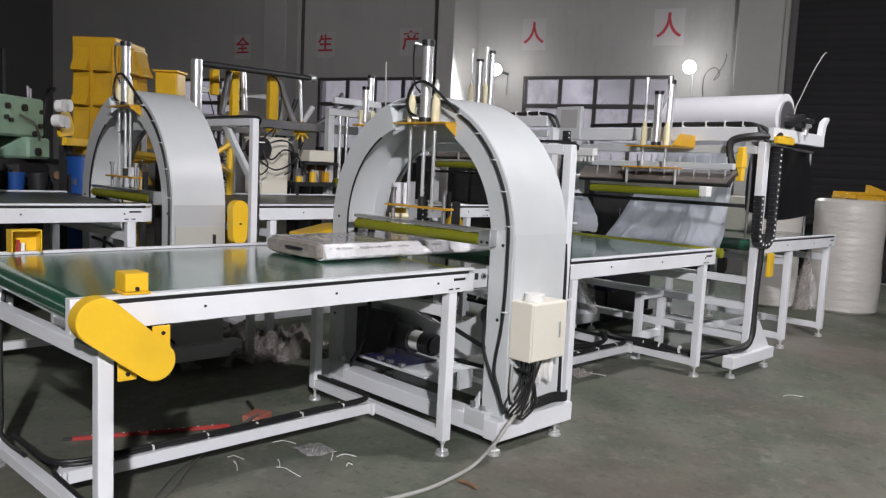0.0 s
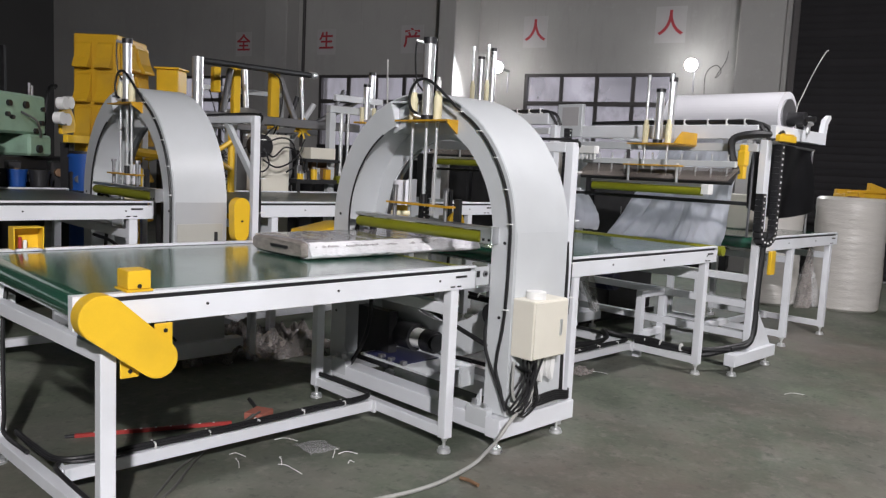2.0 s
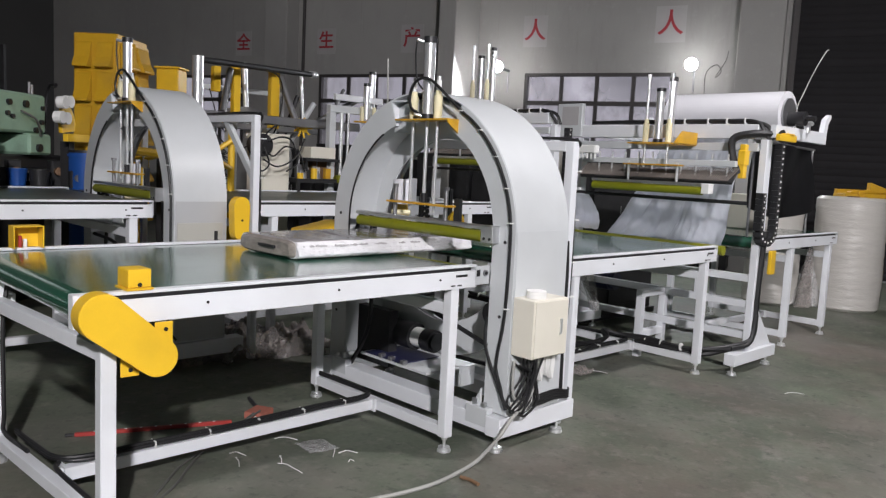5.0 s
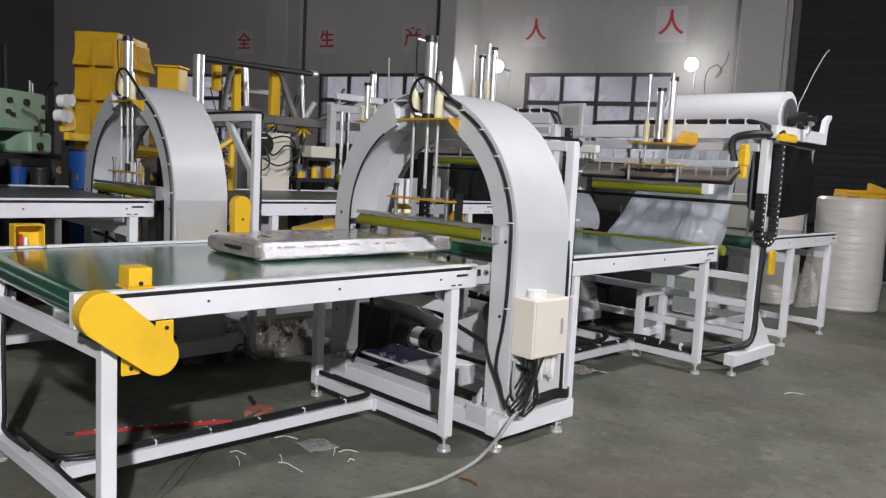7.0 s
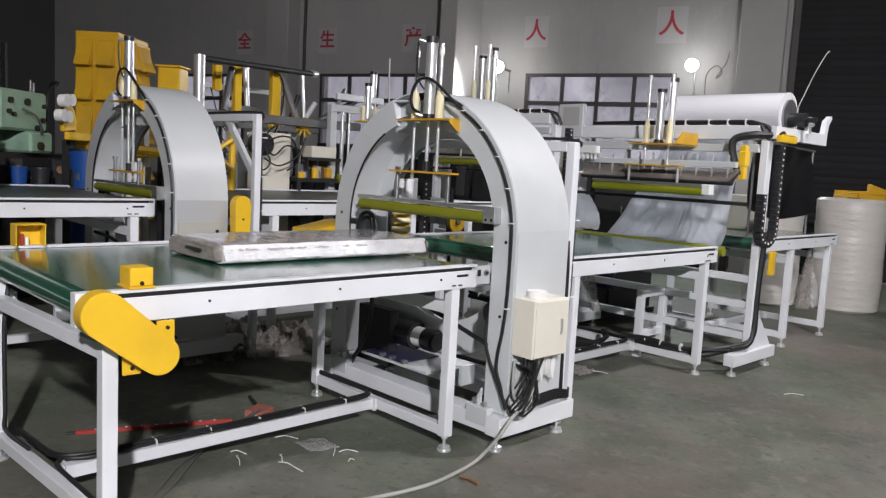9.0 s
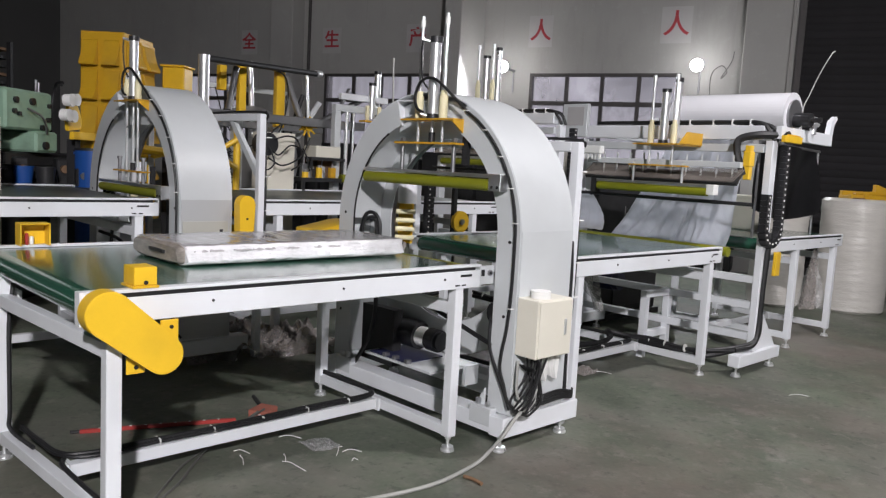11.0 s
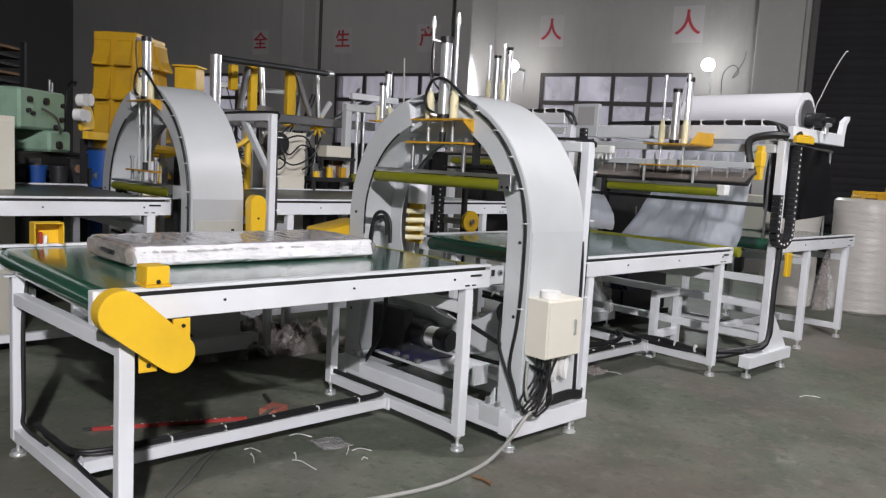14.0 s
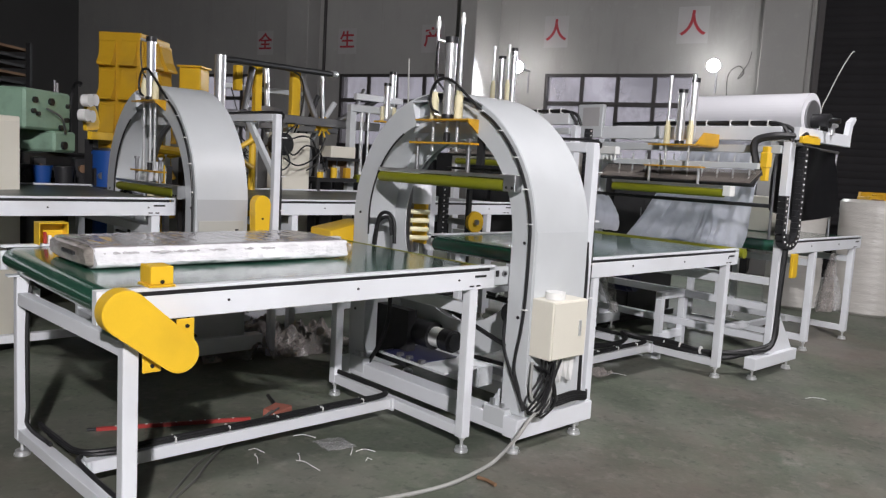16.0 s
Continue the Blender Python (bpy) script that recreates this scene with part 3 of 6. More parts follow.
for x, z in ((-1.385, 0.742), (-1.50, 0.622)):
    part("guard_bolt", cyls(((x, -0.024, z), (x, -0.018, z), 0.007), seg=8), BLACK, guard)
part("rail_end", boxes((-1.667, -1.650, -0.001, 0.039, 0.766, 0.872)), WHITE, table_one)
sensor_cap(table_one, -1.50, 0.0, 0.8725)
cap = part("sensor_cover", boxes((-1.51, -1.39, 1.276, 1.28, 0.873, 0.965), (-1.51, -1.506, 1.20, 1.2755, 0.873, 0.965), (-1.394, -1.39, 1.20, 1.2755, 0.873, 0.965), (-1.51, -1.39, 1.20, 1.28, 0.9655, 0.97)), YELLOW, table_one, "open yellow sheet-metal sensor cover")
part("sensor", boxes((-1.48, -1.467, 1.24, 1.255, 0.873, 0.925)), REDP, cap, "small red sensor", bevel=0.003)
part("sensor_mount", boxes((-1.46, -1.445, 1.245, 1.26, 0.873, 0.91)), TIE, cap, bevel=0.003)

part("joining_plate", boxes((0.101, 0.196, 0.004, 0.016, 0.775, 0.862)), GREY, table_one, "grey joining plate", bevel=0.002)
part("slot", boxes((0.108, 0.128, 0.0005, 0.005, 0.815, 0.845)), BLACK, table_one)
part("eye_bolt", cyls(((0.165, -0.003, 0.828), (0.165, 0.005, 0.828), 0.015), seg=16), STEEL, table_one, "dull steel eye bolt")
part("bolt", cyls(((0.165, -0.006, 0.828), (0.165, -0.002, 0.828), 0.008), seg=10), BLACK, table_one)
part("nip_roller", cyls(((0.126, 0.05, 0.832), (0.126, 1.23, 0.832), 0.022), seg=16), ROLLER, table_one, "olive green rubber roller at the belt end")
table_two = conveyor("white-framed belt conveyor behind the wrapping arch", 0.80, 2.46, 0.0, 1.28, 0.0, (0.87, 2.32), 1.08)
table_three = conveyor("white-framed belt conveyor at the end of the line", 3.27, 4.74, 0.02, 1.30, 0.035, (3.78, 4.60), 1.10, cables=False)
part("bearing_cover", boxes((3.32, 3.40, -0.01, 0.018, 0.62, 0.80)), YELLOW, table_three, bevel=0.004)


# ---- wrapping arches ----
def arch_line(yc, zc, r, zb, n=40):
    """The outline of an arch: up one side, round, and down the other."""
    return [(yc - r, zb), (yc - r, (zb + zc) / 2)] + [(yc - r * math.cos(math.pi * k / n), zc + r * math.sin(math.pi * k / n)) for k in range(n + 1)] + [(yc + r, (zb + zc) / 2), (yc + r, zb)]


def wrapping_arch(label, x, yc, R, zc, depth, dz, lower=0.0, control=True, fold=-0.004):
    """An orbital wrapper. dz: how much higher its press stands; lower: how far the press is let down."""
    m = thing("wrapping_machine", label, "machine", (x + depth / 2, yc, 0), "orbital wrapping machines")
    rin, zb, n = R - 0.14, 0.17, 48
    ro, ri = arch_line(yc, zc, R, zb, n), arch_line(yc, zc, rin, zb, n)
    lo = next(i for i, p in enumerate(ro) if p[0] > yc - 0.27)
    hi = next(i for i, p in enumerate(ro) if p[0] > yc + 0.21)
    for a, b in ((0, lo), (hi, len(ro))):
        bm = B()
        strip_solid(bm, ri[a:b], ro[a:b], "x", x - 0.006, x)
        part("front_plate", bm, GREY, m, bevel=0.0)
    # bent flange at each side of the gap at the top
    for i, sg in ((lo - 1, 1), (hi, -1)):
        y = ro[i][0]
        part("flange", boxes((x - 0.005, x + 0.09, min(y, y + sg * 0.004), max(y, y + sg * 0.004), ri[i][1], ro[i][1])), WHITE, m)
    bm = B()
    strip_solid(bm, arch_line(yc, zc, R - 0.004, zb, n), [(p[0], p[1]) for p in arch_line(yc, zc, R + 0.002, zb, n)], "x", x + 0.0005, x + depth)
    part("outer_shell", bm, GREY, m, "smooth light-grey outer shell")
    rb = R - 0.205
    bm = B()
    xb = x + depth * 0.55
    full_o = [(yc - (R - 0.006) * math.cos(2 * math.pi * k / 72), zc + (R - 0.006) * math.sin(2 * math.pi * k / 72)) for k in range(73)]
    full_i = [(yc - rb * math.cos(2 * math.pi * k / 72), zc - 0.02 + rb * math.sin(2 * math.pi * k / 72)) for k in range(73)]
    strip_solid(bm, full_i[:37], full_o[:37], "x", xb, xb + 0.006)
    part("back_plate", bm, GREY, m)
    bm = B()
    strip_solid(bm, full_i[36:], full_o[36:], "x", xb, xb + 0.006)
    part("lower_back_plate", bm, GREY, m)
    bm = B()
    strip_solid(bm, [(yc - (rin + 0.03) * math.cos(math.pi * k / n), zc + (rin + 0.03) * math.sin(math.pi * k / n)) for k in range(n + 1)],
                [(yc - (rin + 0.034) * math.cos(math.pi * k / n), zc + (rin + 0.034) * math.sin(math.pi * k / n)) for k in range(n + 1)], "x", x + 0.001, xb - 0.001)
    part("inner_lining", bm, GREY, m)
    # black tube drawn as the shadow gap along the front plate's inner edge
    bm = B()
    tube(bm, [(x - 0.004, p[0], p[1]) for p in arch_line(yc, zc, rin + 0.001, 0.9, 30)[22:]], 0.0055, 6, 2)
    part("edge_seal", bm, BLACK, m, "black line standing in for the shadow gap at the inner edge")
    # rotating ring seen edge-on in the gap
    bm = B()
    strip_solid(bm, [(yc - (rb + 0.02) * math.cos(2 * math.pi * k / 72), zc - 0.02 + (rb + 0.02) * math.sin(2 * math.pi * k / 72)) for k in range(73)],
                [(yc - (rb + 0.09) * math.cos(2 * math.pi * k / 72), zc - 0.02 + (rb + 0.09) * math.sin(2 * math.pi * k / 72)) for k in range(73)], "x", xb + 0.05, xb + 0.07)
    part("rotating_ring", bm, STEEL, m)
    # straight cover sheets below the bend of the shell
    for sg in (-1, 1):
        bm = B()
        q = yc + sg * R
        slab(bm, [(q + sg * 0.002, zc + 0.045), (q + sg * 0.0045, zc + 0.045), (q + sg * 0.0045 - sg * fold, zb + 0.01), (q + sg * 0.002 - sg * fold, zb + 0.01)], "x", x + 0.004, x + depth - 0.004)
        part("cover_sheet", bm, GREY if control else COVER, m, "flat grey cover sheet")
        if not control and sg < 0:
            part("hatch", boxes((x + 0.012, x + depth - 0.03, q - 0.010, q - 0.0055, 0.4, 0.9)), HATCH, m, "dull beige hatch plate", bevel=0.001)
            part("hatch_handle", boxes((x + depth - 0.085, x + depth - 0.065, q - 0.016, q - 0.0105, 0.75, 0.85)), BLACKP, m)
    # lower legs stiffeners and base frame
    for y0 in (yc - R, yc + R - 0.14):
        part("side_panel", boxes((x + depth - 0.006, x + depth, y0, y0 + 0.14, zb, zc)), GREY, m)
    for sg in (-1, 1):
        y = yc + sg * (R - 0.035)
        a, b = y - 0.045, y + 0.045
        beam = part("base_beam", boxes((x - 0.055, x + depth + 0.13, a, b, 0.07, 0.165)), WHITE, m, bevel=0.003)
        for fx in (x - 0.03, x + depth + 0.04):
            levelling_foot(beam, fx, y - 0.01, 0.07)
        bm = B()
        slab(bm, [(yc + sg * (R - 0.15), 0.166), (yc + sg * (R - 0.15), 0.27), (yc + sg * (R - 0.21), 0.166)], "x", x - 0.02, x - 0.008)
        part("gusset", bm, GREY, m)
        part("foot_block", boxes((x - 0.052, x - 0.008, y - 0.11 * sg - 0.07, y - 0.11 * sg + 0.07, 0.1, 0.19)), GREY, m, bevel=0.004)
        for q, top in ((0.14, 0.22), (0.08, 0.21)):
            part("foot_bolt", cyls(((x - 0.03, y - q * sg, 0.19), (x - 0.03, y - q * sg, top), 0.014), seg=8), ALU, m)
    ya, yb = yc - R + 0.081, yc + R - 0.081
    part("cross_channel", boxes((x - 0.05, x + 0.06, ya, yb, 0.075, 0.155)), WHITE, m, bevel=0.003)
    part("cross_channel", boxes((x + depth, x + depth + 0.08, ya, yb, 0.075, 0.155)), WHITE, m, bevel=0.003)
    # bolt holes of the front plate
    spots = [(yc - R + 0.06, zc - 0.01), (yc - R + 0.07, zc - 0.36), (yc - R + 0.06, 0.33), (yc + R - 0.06, zc + 0.03), (yc + R - 0.05, 0.45)]
    for y, z in spots:
        part("bolt", cyls(((x - 0.010, y, z), (x - 0.004, y, z), 0.008), seg=10), BLACK, m)
    part("bearing", cyls(((x + 0.01, yc - rin - 0.0, zc - 0.36), (x + 0.05, yc - rin - 0.0, zc - 0.36), 0.055), seg=20), BLACK, m, "round black bearing cover")
    # cable along the rim
    rim = arch_line(yc, zc, R - 0.024, 0.36, 26)[:13]
    path = [(x - 0.014, p[0] , p[1]) for p in rim][::-1]
    path = path[:-2] + [(x - 0.014, yc - R + 0.026, 0.75), (x - 0.014, yc - R + 0.04, 0.58)]
    tail = [(x - 0.014, yc - R + 0.062, 0.46), (x - 0.014, yc - R + 0.066, 0.38), (x - 0.02, yc - R + 0.03, 0.31), (x - 0.03, yc - R - 0.005, 0.25), (x + 0.0, yc - R - 0.04, 0.2)]
    part("cable", tubes(0.008, [(x + 0.02, yc - rin + 0.03, 0.62), (x - 0.012, yc - rin + 0.008, 0.54), (x - 0.016, yc - rin - 0.004, 0.47), (x - 0.016, yc - rin - 0.045, 0.385), (x - 0.022, yc - R + 0.03, 0.29), (x - 0.03, yc - R - 0.02, 0.21)]), BLACK, m, "black cable from inside the arch")
    head = [(x - 0.06, yc - 0.05, 1.575 + dz), (x - 0.06, yc + 0.0, 1.60 + dz), (x - 0.06, yc + 0.015, 1.66 + dz), (x - 0.06, yc - 0.02, 1.725 + dz), (x - 0.055, yc - 0.08, 1.745 + dz), (x - 0.05, yc - 0.16, 1.715 + dz)]
    part("cable", tubes(0.0075, head + path[1:] + tail), BLACK, m, "black cable tied round the rim")
    ties = [rim[i] for i in (1, 3, 5, 7, 9, 11)]
    each("cable_tie", TIE, m, *[(x - 0.025, x - 0.003, p[0] - 0.012, p[0] + 0.012, p[1] - 0.0025, p[1] + 0.0025) for p in ties], label="white cable ties")
    arc = [(yc - 0.3 + 0.56 * k / 12, zc + math.sqrt((R - 0.03) ** 2 - (-0.3 + 0.56 * k / 12) ** 2)) for k in range(13)]
    bm = B()
    slab(bm, [(yc - 0.3, zc + 0.49)] + arc + [(yc + 0.26, zc + 0.49)], "x", x + 0.05, x + 0.056)
    part("recess_plate", bm, GREY, m)
    part("ledge", boxes((x - 0.004, x + 0.05, yc + 0.05, yc + 0.225, zc + R - 0.045, zc + R - 0.038)), WHITE, m)
    # pneumatic press: fixed cylinder, bushings and bracket
    yp, xp = yc - 0.08, x - 0.02
    cy = part("cylinder", cyls(((xp, yp, 1.57 + dz), (xp, yp, 1.92 + dz), 0.028), seg=20), CHROME, m, "polished pneumatic cylinder")
    for za, zz in ((1.545, 1.57), (1.92, 1.95)):
        part("cylinder_cap", cyls(((xp, yp, za + dz), (xp, yp, zz + dz), 0.033), seg=20), BLACKP, cy)
    for za in (1.925, 1.56):
        part("fitting", cyls(((xp - 0.025, yp + 0.02, za + dz), (xp - 0.053, yp + 0.042, za + 0.008 + dz), 0.009)), ALU, cy)
    part("air_hose", tubes(0.0045, [(xp - 0.05, yp + 0.045, 1.93 + dz), (xp - 0.05, yp + 0.05, 1.85 + dz), (xp - 0.04, yp + 0.045, 1.74 + dz), (xp - 0.03, yp + 0.01, 1.69 + dz)]), BLACK, cy)
    for y in (yp + 0.105, yp - 0.075):
        part("bushing", cyls(((xp, y, 1.545 + dz), (xp, y, 1.66 + dz), 0.022), ((xp, y, 1.66 + dz), (xp, y, 1.685 + dz), 0.016)), CREAM, m, "cream nylon guide bushing")
    part("bracket_plate", boxes((xp - 0.06, x + 0.03, yp - 0.21, yp + 0.18, 1.536 + dz, 1.544 + dz)), OCHRE, m, "yellow bracket plate")
    bm = B()
    slab(bm, [(x + 0.03, 1.535 + dz), (xp - 0.055, 1.535 + dz), (xp - 0.055, 1.525 + dz), (x + 0.03, 1.45 + dz)], "y", yp - 0.21, yp - 0.202)
    part("gusset", bm, OCHRE, m)
    # moving press: the roller bar hangs on studs that slide through the lifting plate
    z = dz - lower
    bar = part("press_bar", boxes((xp - 0.03, xp + 0.03, yp - 0.46, yp + 0.52, 1.03 + z, 1.048 + z)), ALU, m, "aluminium press bar", bevel=0.002)
    part("end_block", boxes((xp - 0.035, xp + 0.03, yp - 0.515, yp - 0.44, 0.972 + z, 1.05 + z)), ALU, bar, bevel=0.002)
    part("press_roller", cyls(((xp - 0.012, yp - 0.435, 0.998 + z), (xp - 0.012, yp + 0.5, 0.998 + z), 0.028), seg=24), ROLLER, bar, "olive green rubber press roller")
    part("roller_shaft", cyls(((xp - 0.015, yp - 0.442, 0.995 + z), (xp - 0.015, yp + 0.515, 0.995 + z), 0.011), seg=12), STEEL, bar)
    for y in (yp + 0.22, yp - 0.165):
        part("stud", cyls(((xp, y, 1.048 + z), (xp, y, 1.205 + z), 0.011), seg=12), STEEL, bar)
        part("stud_nut", cyls(((xp, y, 1.195 + z), (xp, y, 1.212 + z), 0.017), seg=6), STEEL, bar)
    for y in (yp - 0.465, yp - 0.5):
        part("bolt", cyls(((xp - 0.040, y, 0.99 + z), (xp - 0.0345, y, 0.99 + z), 0.007), seg=8), BLACK, bar)
    lift = part("press_plate", boxes((xp - 0.03, xp + 0.03, yp - 0.205, yp + 0.26, 1.115 + z, 1.125 + z)), OCHRE, m, "yellow press plate", bevel=0.001)
    for y in (yp + 0.105, yp - 0.075):
        part("guide_rod", cyls(((xp, y, 1.08 + z), (xp, y, 1.755 + z), 0.0085), seg=12), CHROME, lift, "chrome guide rod")
        part("rod_tip", cyls(((xp, y, 1.70 + z), (xp, y, 1.735 + z), 0.0125), seg=12), TIE, lift, "white rod collar")
    part("piston_rod", cyls(((xp, yp, 1.125 + z), (xp, yp, 1.56 + z), 0.009), seg=12), CHROME, lift)
    part("rod_joint", cyls(((xp, yp, 1.126 + z), (xp, yp, 1.175 + z), 0.017), seg=12), BLACKP, lift)
    part("lift_spring_post", boxes((xp + 0.031, xp + 0.055, yp - 0.225, yp - 0.19, 1.02 + z, 1.16 + z)), DARK, lift)
    if control:
        xa, xe, ye, yi = x + 0.0, x + 0.247, yc - R - 0.13, yc - R - 0.004
        cb = part("control_box", boxes((xa, xe, ye, yi, 0.464, 0.734)), BOXW, m, "ivory steel control box", bevel=0.004)
        part("box_door", boxes((xa + 0.006, xe - 0.006, ye - 0.008, ye - 0.001, 0.470, 0.728)), BOXW, cb, bevel=0.002)
        part("lock", boxes((xe - 0.065, xe - 0.047, ye - 0.014, ye - 0.0085, 0.565, 0.64)), CHROME, cb, bevel=0.002)
        part("lid_ring", cyls(((x + 0.085, yc - R - 0.068, 0.7345), (x + 0.085, yc - R - 0.068, 0.768), 0.046), seg=24), TIE, cb, "white round cap")
        runs = []
        for k in range(5):
            y = yc - R - 0.05 - 0.02 * k
            runs.append([(x + 0.05 + 0.012 * k, y + 0.01, 0.466), (x + 0.05, y + 0.01, 0.36), (x - 0.02 + 0.03 * k, y + 0.03, 0.26), (x + 0.0 + 0.05 * k, yc - R - 0.03, 0.21 + 0.008 * k), (x + 0.2, yc - R - 0.02, 0.195 + 0.011 * k), (x + 0.34, yc - R - 0.018, 0.20 + 0.011 * k), (x + 0.45, yc - R - 0.01, 0.185 + 0.009 * k), (x + 0.5, yc - R + 0.02, 0.185 + 0.008 * k)])
        for k in range(4):
            y = yc - R - 0.045 - 0.02 * k
            runs.append([(x + 0.07, y, 0.468), (x + 0.10 - 0.02 * k, y - 0.02, 0.38), (x + 0.02 - 0.02 * k, y - 0.03, 0.30 - 0.02 * k), (x - 0.03, y, 0.22), (x + 0.03, y + 0.02, 0.19), (x + 0.09, y, 0.25), (x + 0.08, y + 0.01, 0.36), (x + 0.02, y + 0.02, 0.42)])
        part("cable", tubes(0.0054, *runs), BLACK, m, "tangle of black cables")
        each("cable_tie", TIE, m, *[(x - 0.012 + 0.05 * k, x - 0.008 + 0.05 * k, yc - R - 0.075, yc - R - 0.03, 0.215, 0.25) for k in range(3)], label="white cable ties")
        part("cable", tubes(0.007, [(x + 0.1, yc - R - 0.05, 0.47), (x + 0.12, yc - R - 0.06, 0.33), (x + 0.08, yc - R - 0.07, 0.22), (x + 0.0, yc - R - 0.06, 0.2)],
                            [(x + 0.0, yc - R - 0.03, 0.44), (x - 0.02, yc - R - 0.05, 0.3), (x + 0.03, yc - R - 0.06, 0.22)]), HOSE, m, "grey signal cables")
        for k in range(4):
            bm = B()
            px = x + 0.115 + 0.04 * k
            slab(bm, [(px - 0.014, 0.463), (px - 0.016, 0.40 - 0.02 * (k % 2)), (px - 0.003, 0.35 - 0.02 * (k % 2)), (px + 0.006, 0.35 - 0.02 * (k % 2)), (px + 0.014, 0.41), (px + 0.012, 0.463)], "y", yc - R - 0.075, yc - R - 0.045)
            part("cable_gland", bm, TIE, m, "white cable gland and lead", bevel=0.002)
        part("cable", tubes(0.012, [(x + depth + 0.01, yc - R + 0.01, 0.98), (x + depth + 0.01, yc - R - 0.0, 0.8), (x + depth + 0.01, yc - R + 0.0, 0.5), (x + depth + 0.02, yc - R, 0.2)]), BLACK, m, "black cable")
    # drive motor on its plate low in the arch
    mo = part("motor", cyls(((x + 0.16, yc + 0.12, 0.37), (x + 0.16, yc + 0.34, 0.37), 0.075), seg=24), BLACKP, m, "black drive motor")
    part("fan_cover", cyls(((x + 0.16, yc - 0.03, 0.37), (x + 0.16, yc + 0.04, 0.37), 0.062), ((x + 0.16, yc - 0.05, 0.37), (x + 0.16, yc - 0.03, 0.37), 0.05), seg=24), BLACKP, mo)
    part("name_plate", cyls(((x + 0.16, yc + 0.04, 0.37), (x + 0.16, yc + 0.119, 0.37), 0.055), seg=24), TIE, mo, "white motor flange")
    part("motor_plate", boxes((x - 0.04, x + 0.3, yc - 0.18, yc + 0.36, 0.25, 0.262), (x + 0.2, x + 0.3, yc - 0.20, yc - 0.18, 0.157, 0.262)), GREY, m)
    part("blue_sheet", boxes((x - 0.03, x + 0.24, yc + 0.02, yc + 0.33, 0.2625, 0.268)), NAVY, m, "navy blue sheet on the motor plate")
    for yy in (yc + 0.0, yc + 0.10, yc + 0.18):
        part("clamp", boxes((x - 0.038, x - 0.005, yy, yy + 0.03, 0.2625, 0.285)), STEEL, m, bevel=0.003)
    part("drive_belt_guard", boxes((x + 0.06, x + 0.12, yc + 0.24, yc + 0.52, 0.18, 0.5)), DARK, m)
    part("cable", tubes(0.012, [(x - 0.02, yc + 0.5, 0.72), (x - 0.02, yc + 0.15, 0.70), (x + 0.0, yc - 0.1, 0.6), (x + 0.0, yc - 0.4, 0.52), (x + 0.0, yc - 0.56, 0.48)],
                        [(x, yc + 0.32, 0.76), (x - 0.01, yc + 0.32, 0.6), (x, yc + 0.34, 0.45), (x + 0.02, yc + 0.42, 0.3), (x, yc + 0.5, 0.16)]), BLACK, m, "black cables")
    # film carriage on the ring
    ca = part("film_carriage", boxes((xb + 0.08, xb + 0.1, yc + 0.40, yc + 0.52, zc - 0.14, zc + 0.22)), YELLOW, m, "yellow film carriage", bevel=0.004)
    for k, zz in enumerate((zc - 0.1, zc - 0.05, zc + 0.0, zc + 0.05)):
        part("carriage_roller", cyls(((xb - 0.02, yc + 0.42, zz), (xb + 0.07, yc + 0.36, zz), 0.014)), CREAM, ca)
    part("film_spool", cyls(((xb + 0.01, yc + 0.36, zc + 0.1), (xb + 0.01, yc + 0.36, zc + 0.24), 0.055), seg=20), FILMROLL, ca)
    part("cable", tubes(0.011, [(x + 0.03, yc + rin - 0.02, 0.84), (x + 0.03, yc + rin - 0.05, 1.0), (x + 0.05, yc + rin - 0.1, 1.03), (x + 0.06, yc + rin - 0.15, 0.98), (x + 0.06, yc + rin - 0.16, 0.86)],
                        [(x + 0.04, yc + rin - 0.0, 0.84), (x + 0.04, yc + rin - 0.03, 0.97), (x + 0.07, yc + rin - 0.09, 1.0), (x + 0.08, yc + rin - 0.11, 0.9)]), BLACK, m, "black cables")
    return m, bar, lift


arch_one, press_one, lift_one = wrapping_arch("light-grey orbital wrapping arch with ivory control box and press roller", 0.20, 0.55, 0.695, 0.99, 0.385, 0.0)


def gate_frame(label, x, y0, y1, zt, brace=True, w=0.06):
    f = thing("gate_frame", label, "frame", (x, (y0 + y1) / 2, 0), "gate frames")
    for y in (y0, y1 - w):
        part("post", boxes((x, x + w, y, y + w, 0, zt)), WHITE, f, bevel=0.003)
    part("top_beam", boxes((x, x + w, y0 + w, y1 - w, zt - w, zt)), WHITE, f, bevel=0.003)
    part("cable", tubes(0.008, [(x + w + 0.012, y0 + 0.03, zt + 0.02), (x + w + 0.012, y0 + 0.02, zt - 0.3), (x + w + 0.015, y0 + 0.015, zt - 0.6), (x + w + 0.012, y0 + 0.02, 0.55), (x + w + 0.01, y0 + 0.05, 0.2)],
                        [(x + 0.03, y1 - 0.1, zt + 0.012), (x + 0.03, (y0 + y1) / 2, zt + 0.014), (x + 0.04, y0 + 0.05, zt + 0.012), (x + w + 0.012, y0 + 0.03, zt - 0.05)]), BLACK, f, "black cable")
    each("cable_tie", TIE, f, *[(x + 0.055, x + 0.09, y0 + 0.003, y0 + 0.04, z, z + 0.006) for z in (zt - 0.15, zt - 0.4, zt - 0.62, zt - 0.8)])
    if brace:
        bm = B()
        slab(bm, [(y0 + w, zt - 0.42), (y0 + w, zt - 0.36), (y0 + 0.36, zt - w), (y0 + 0.42, zt - w)], "x", x + 0.008, x + w - 0.008)
        part("brace", bm, GREY, f)
    return f


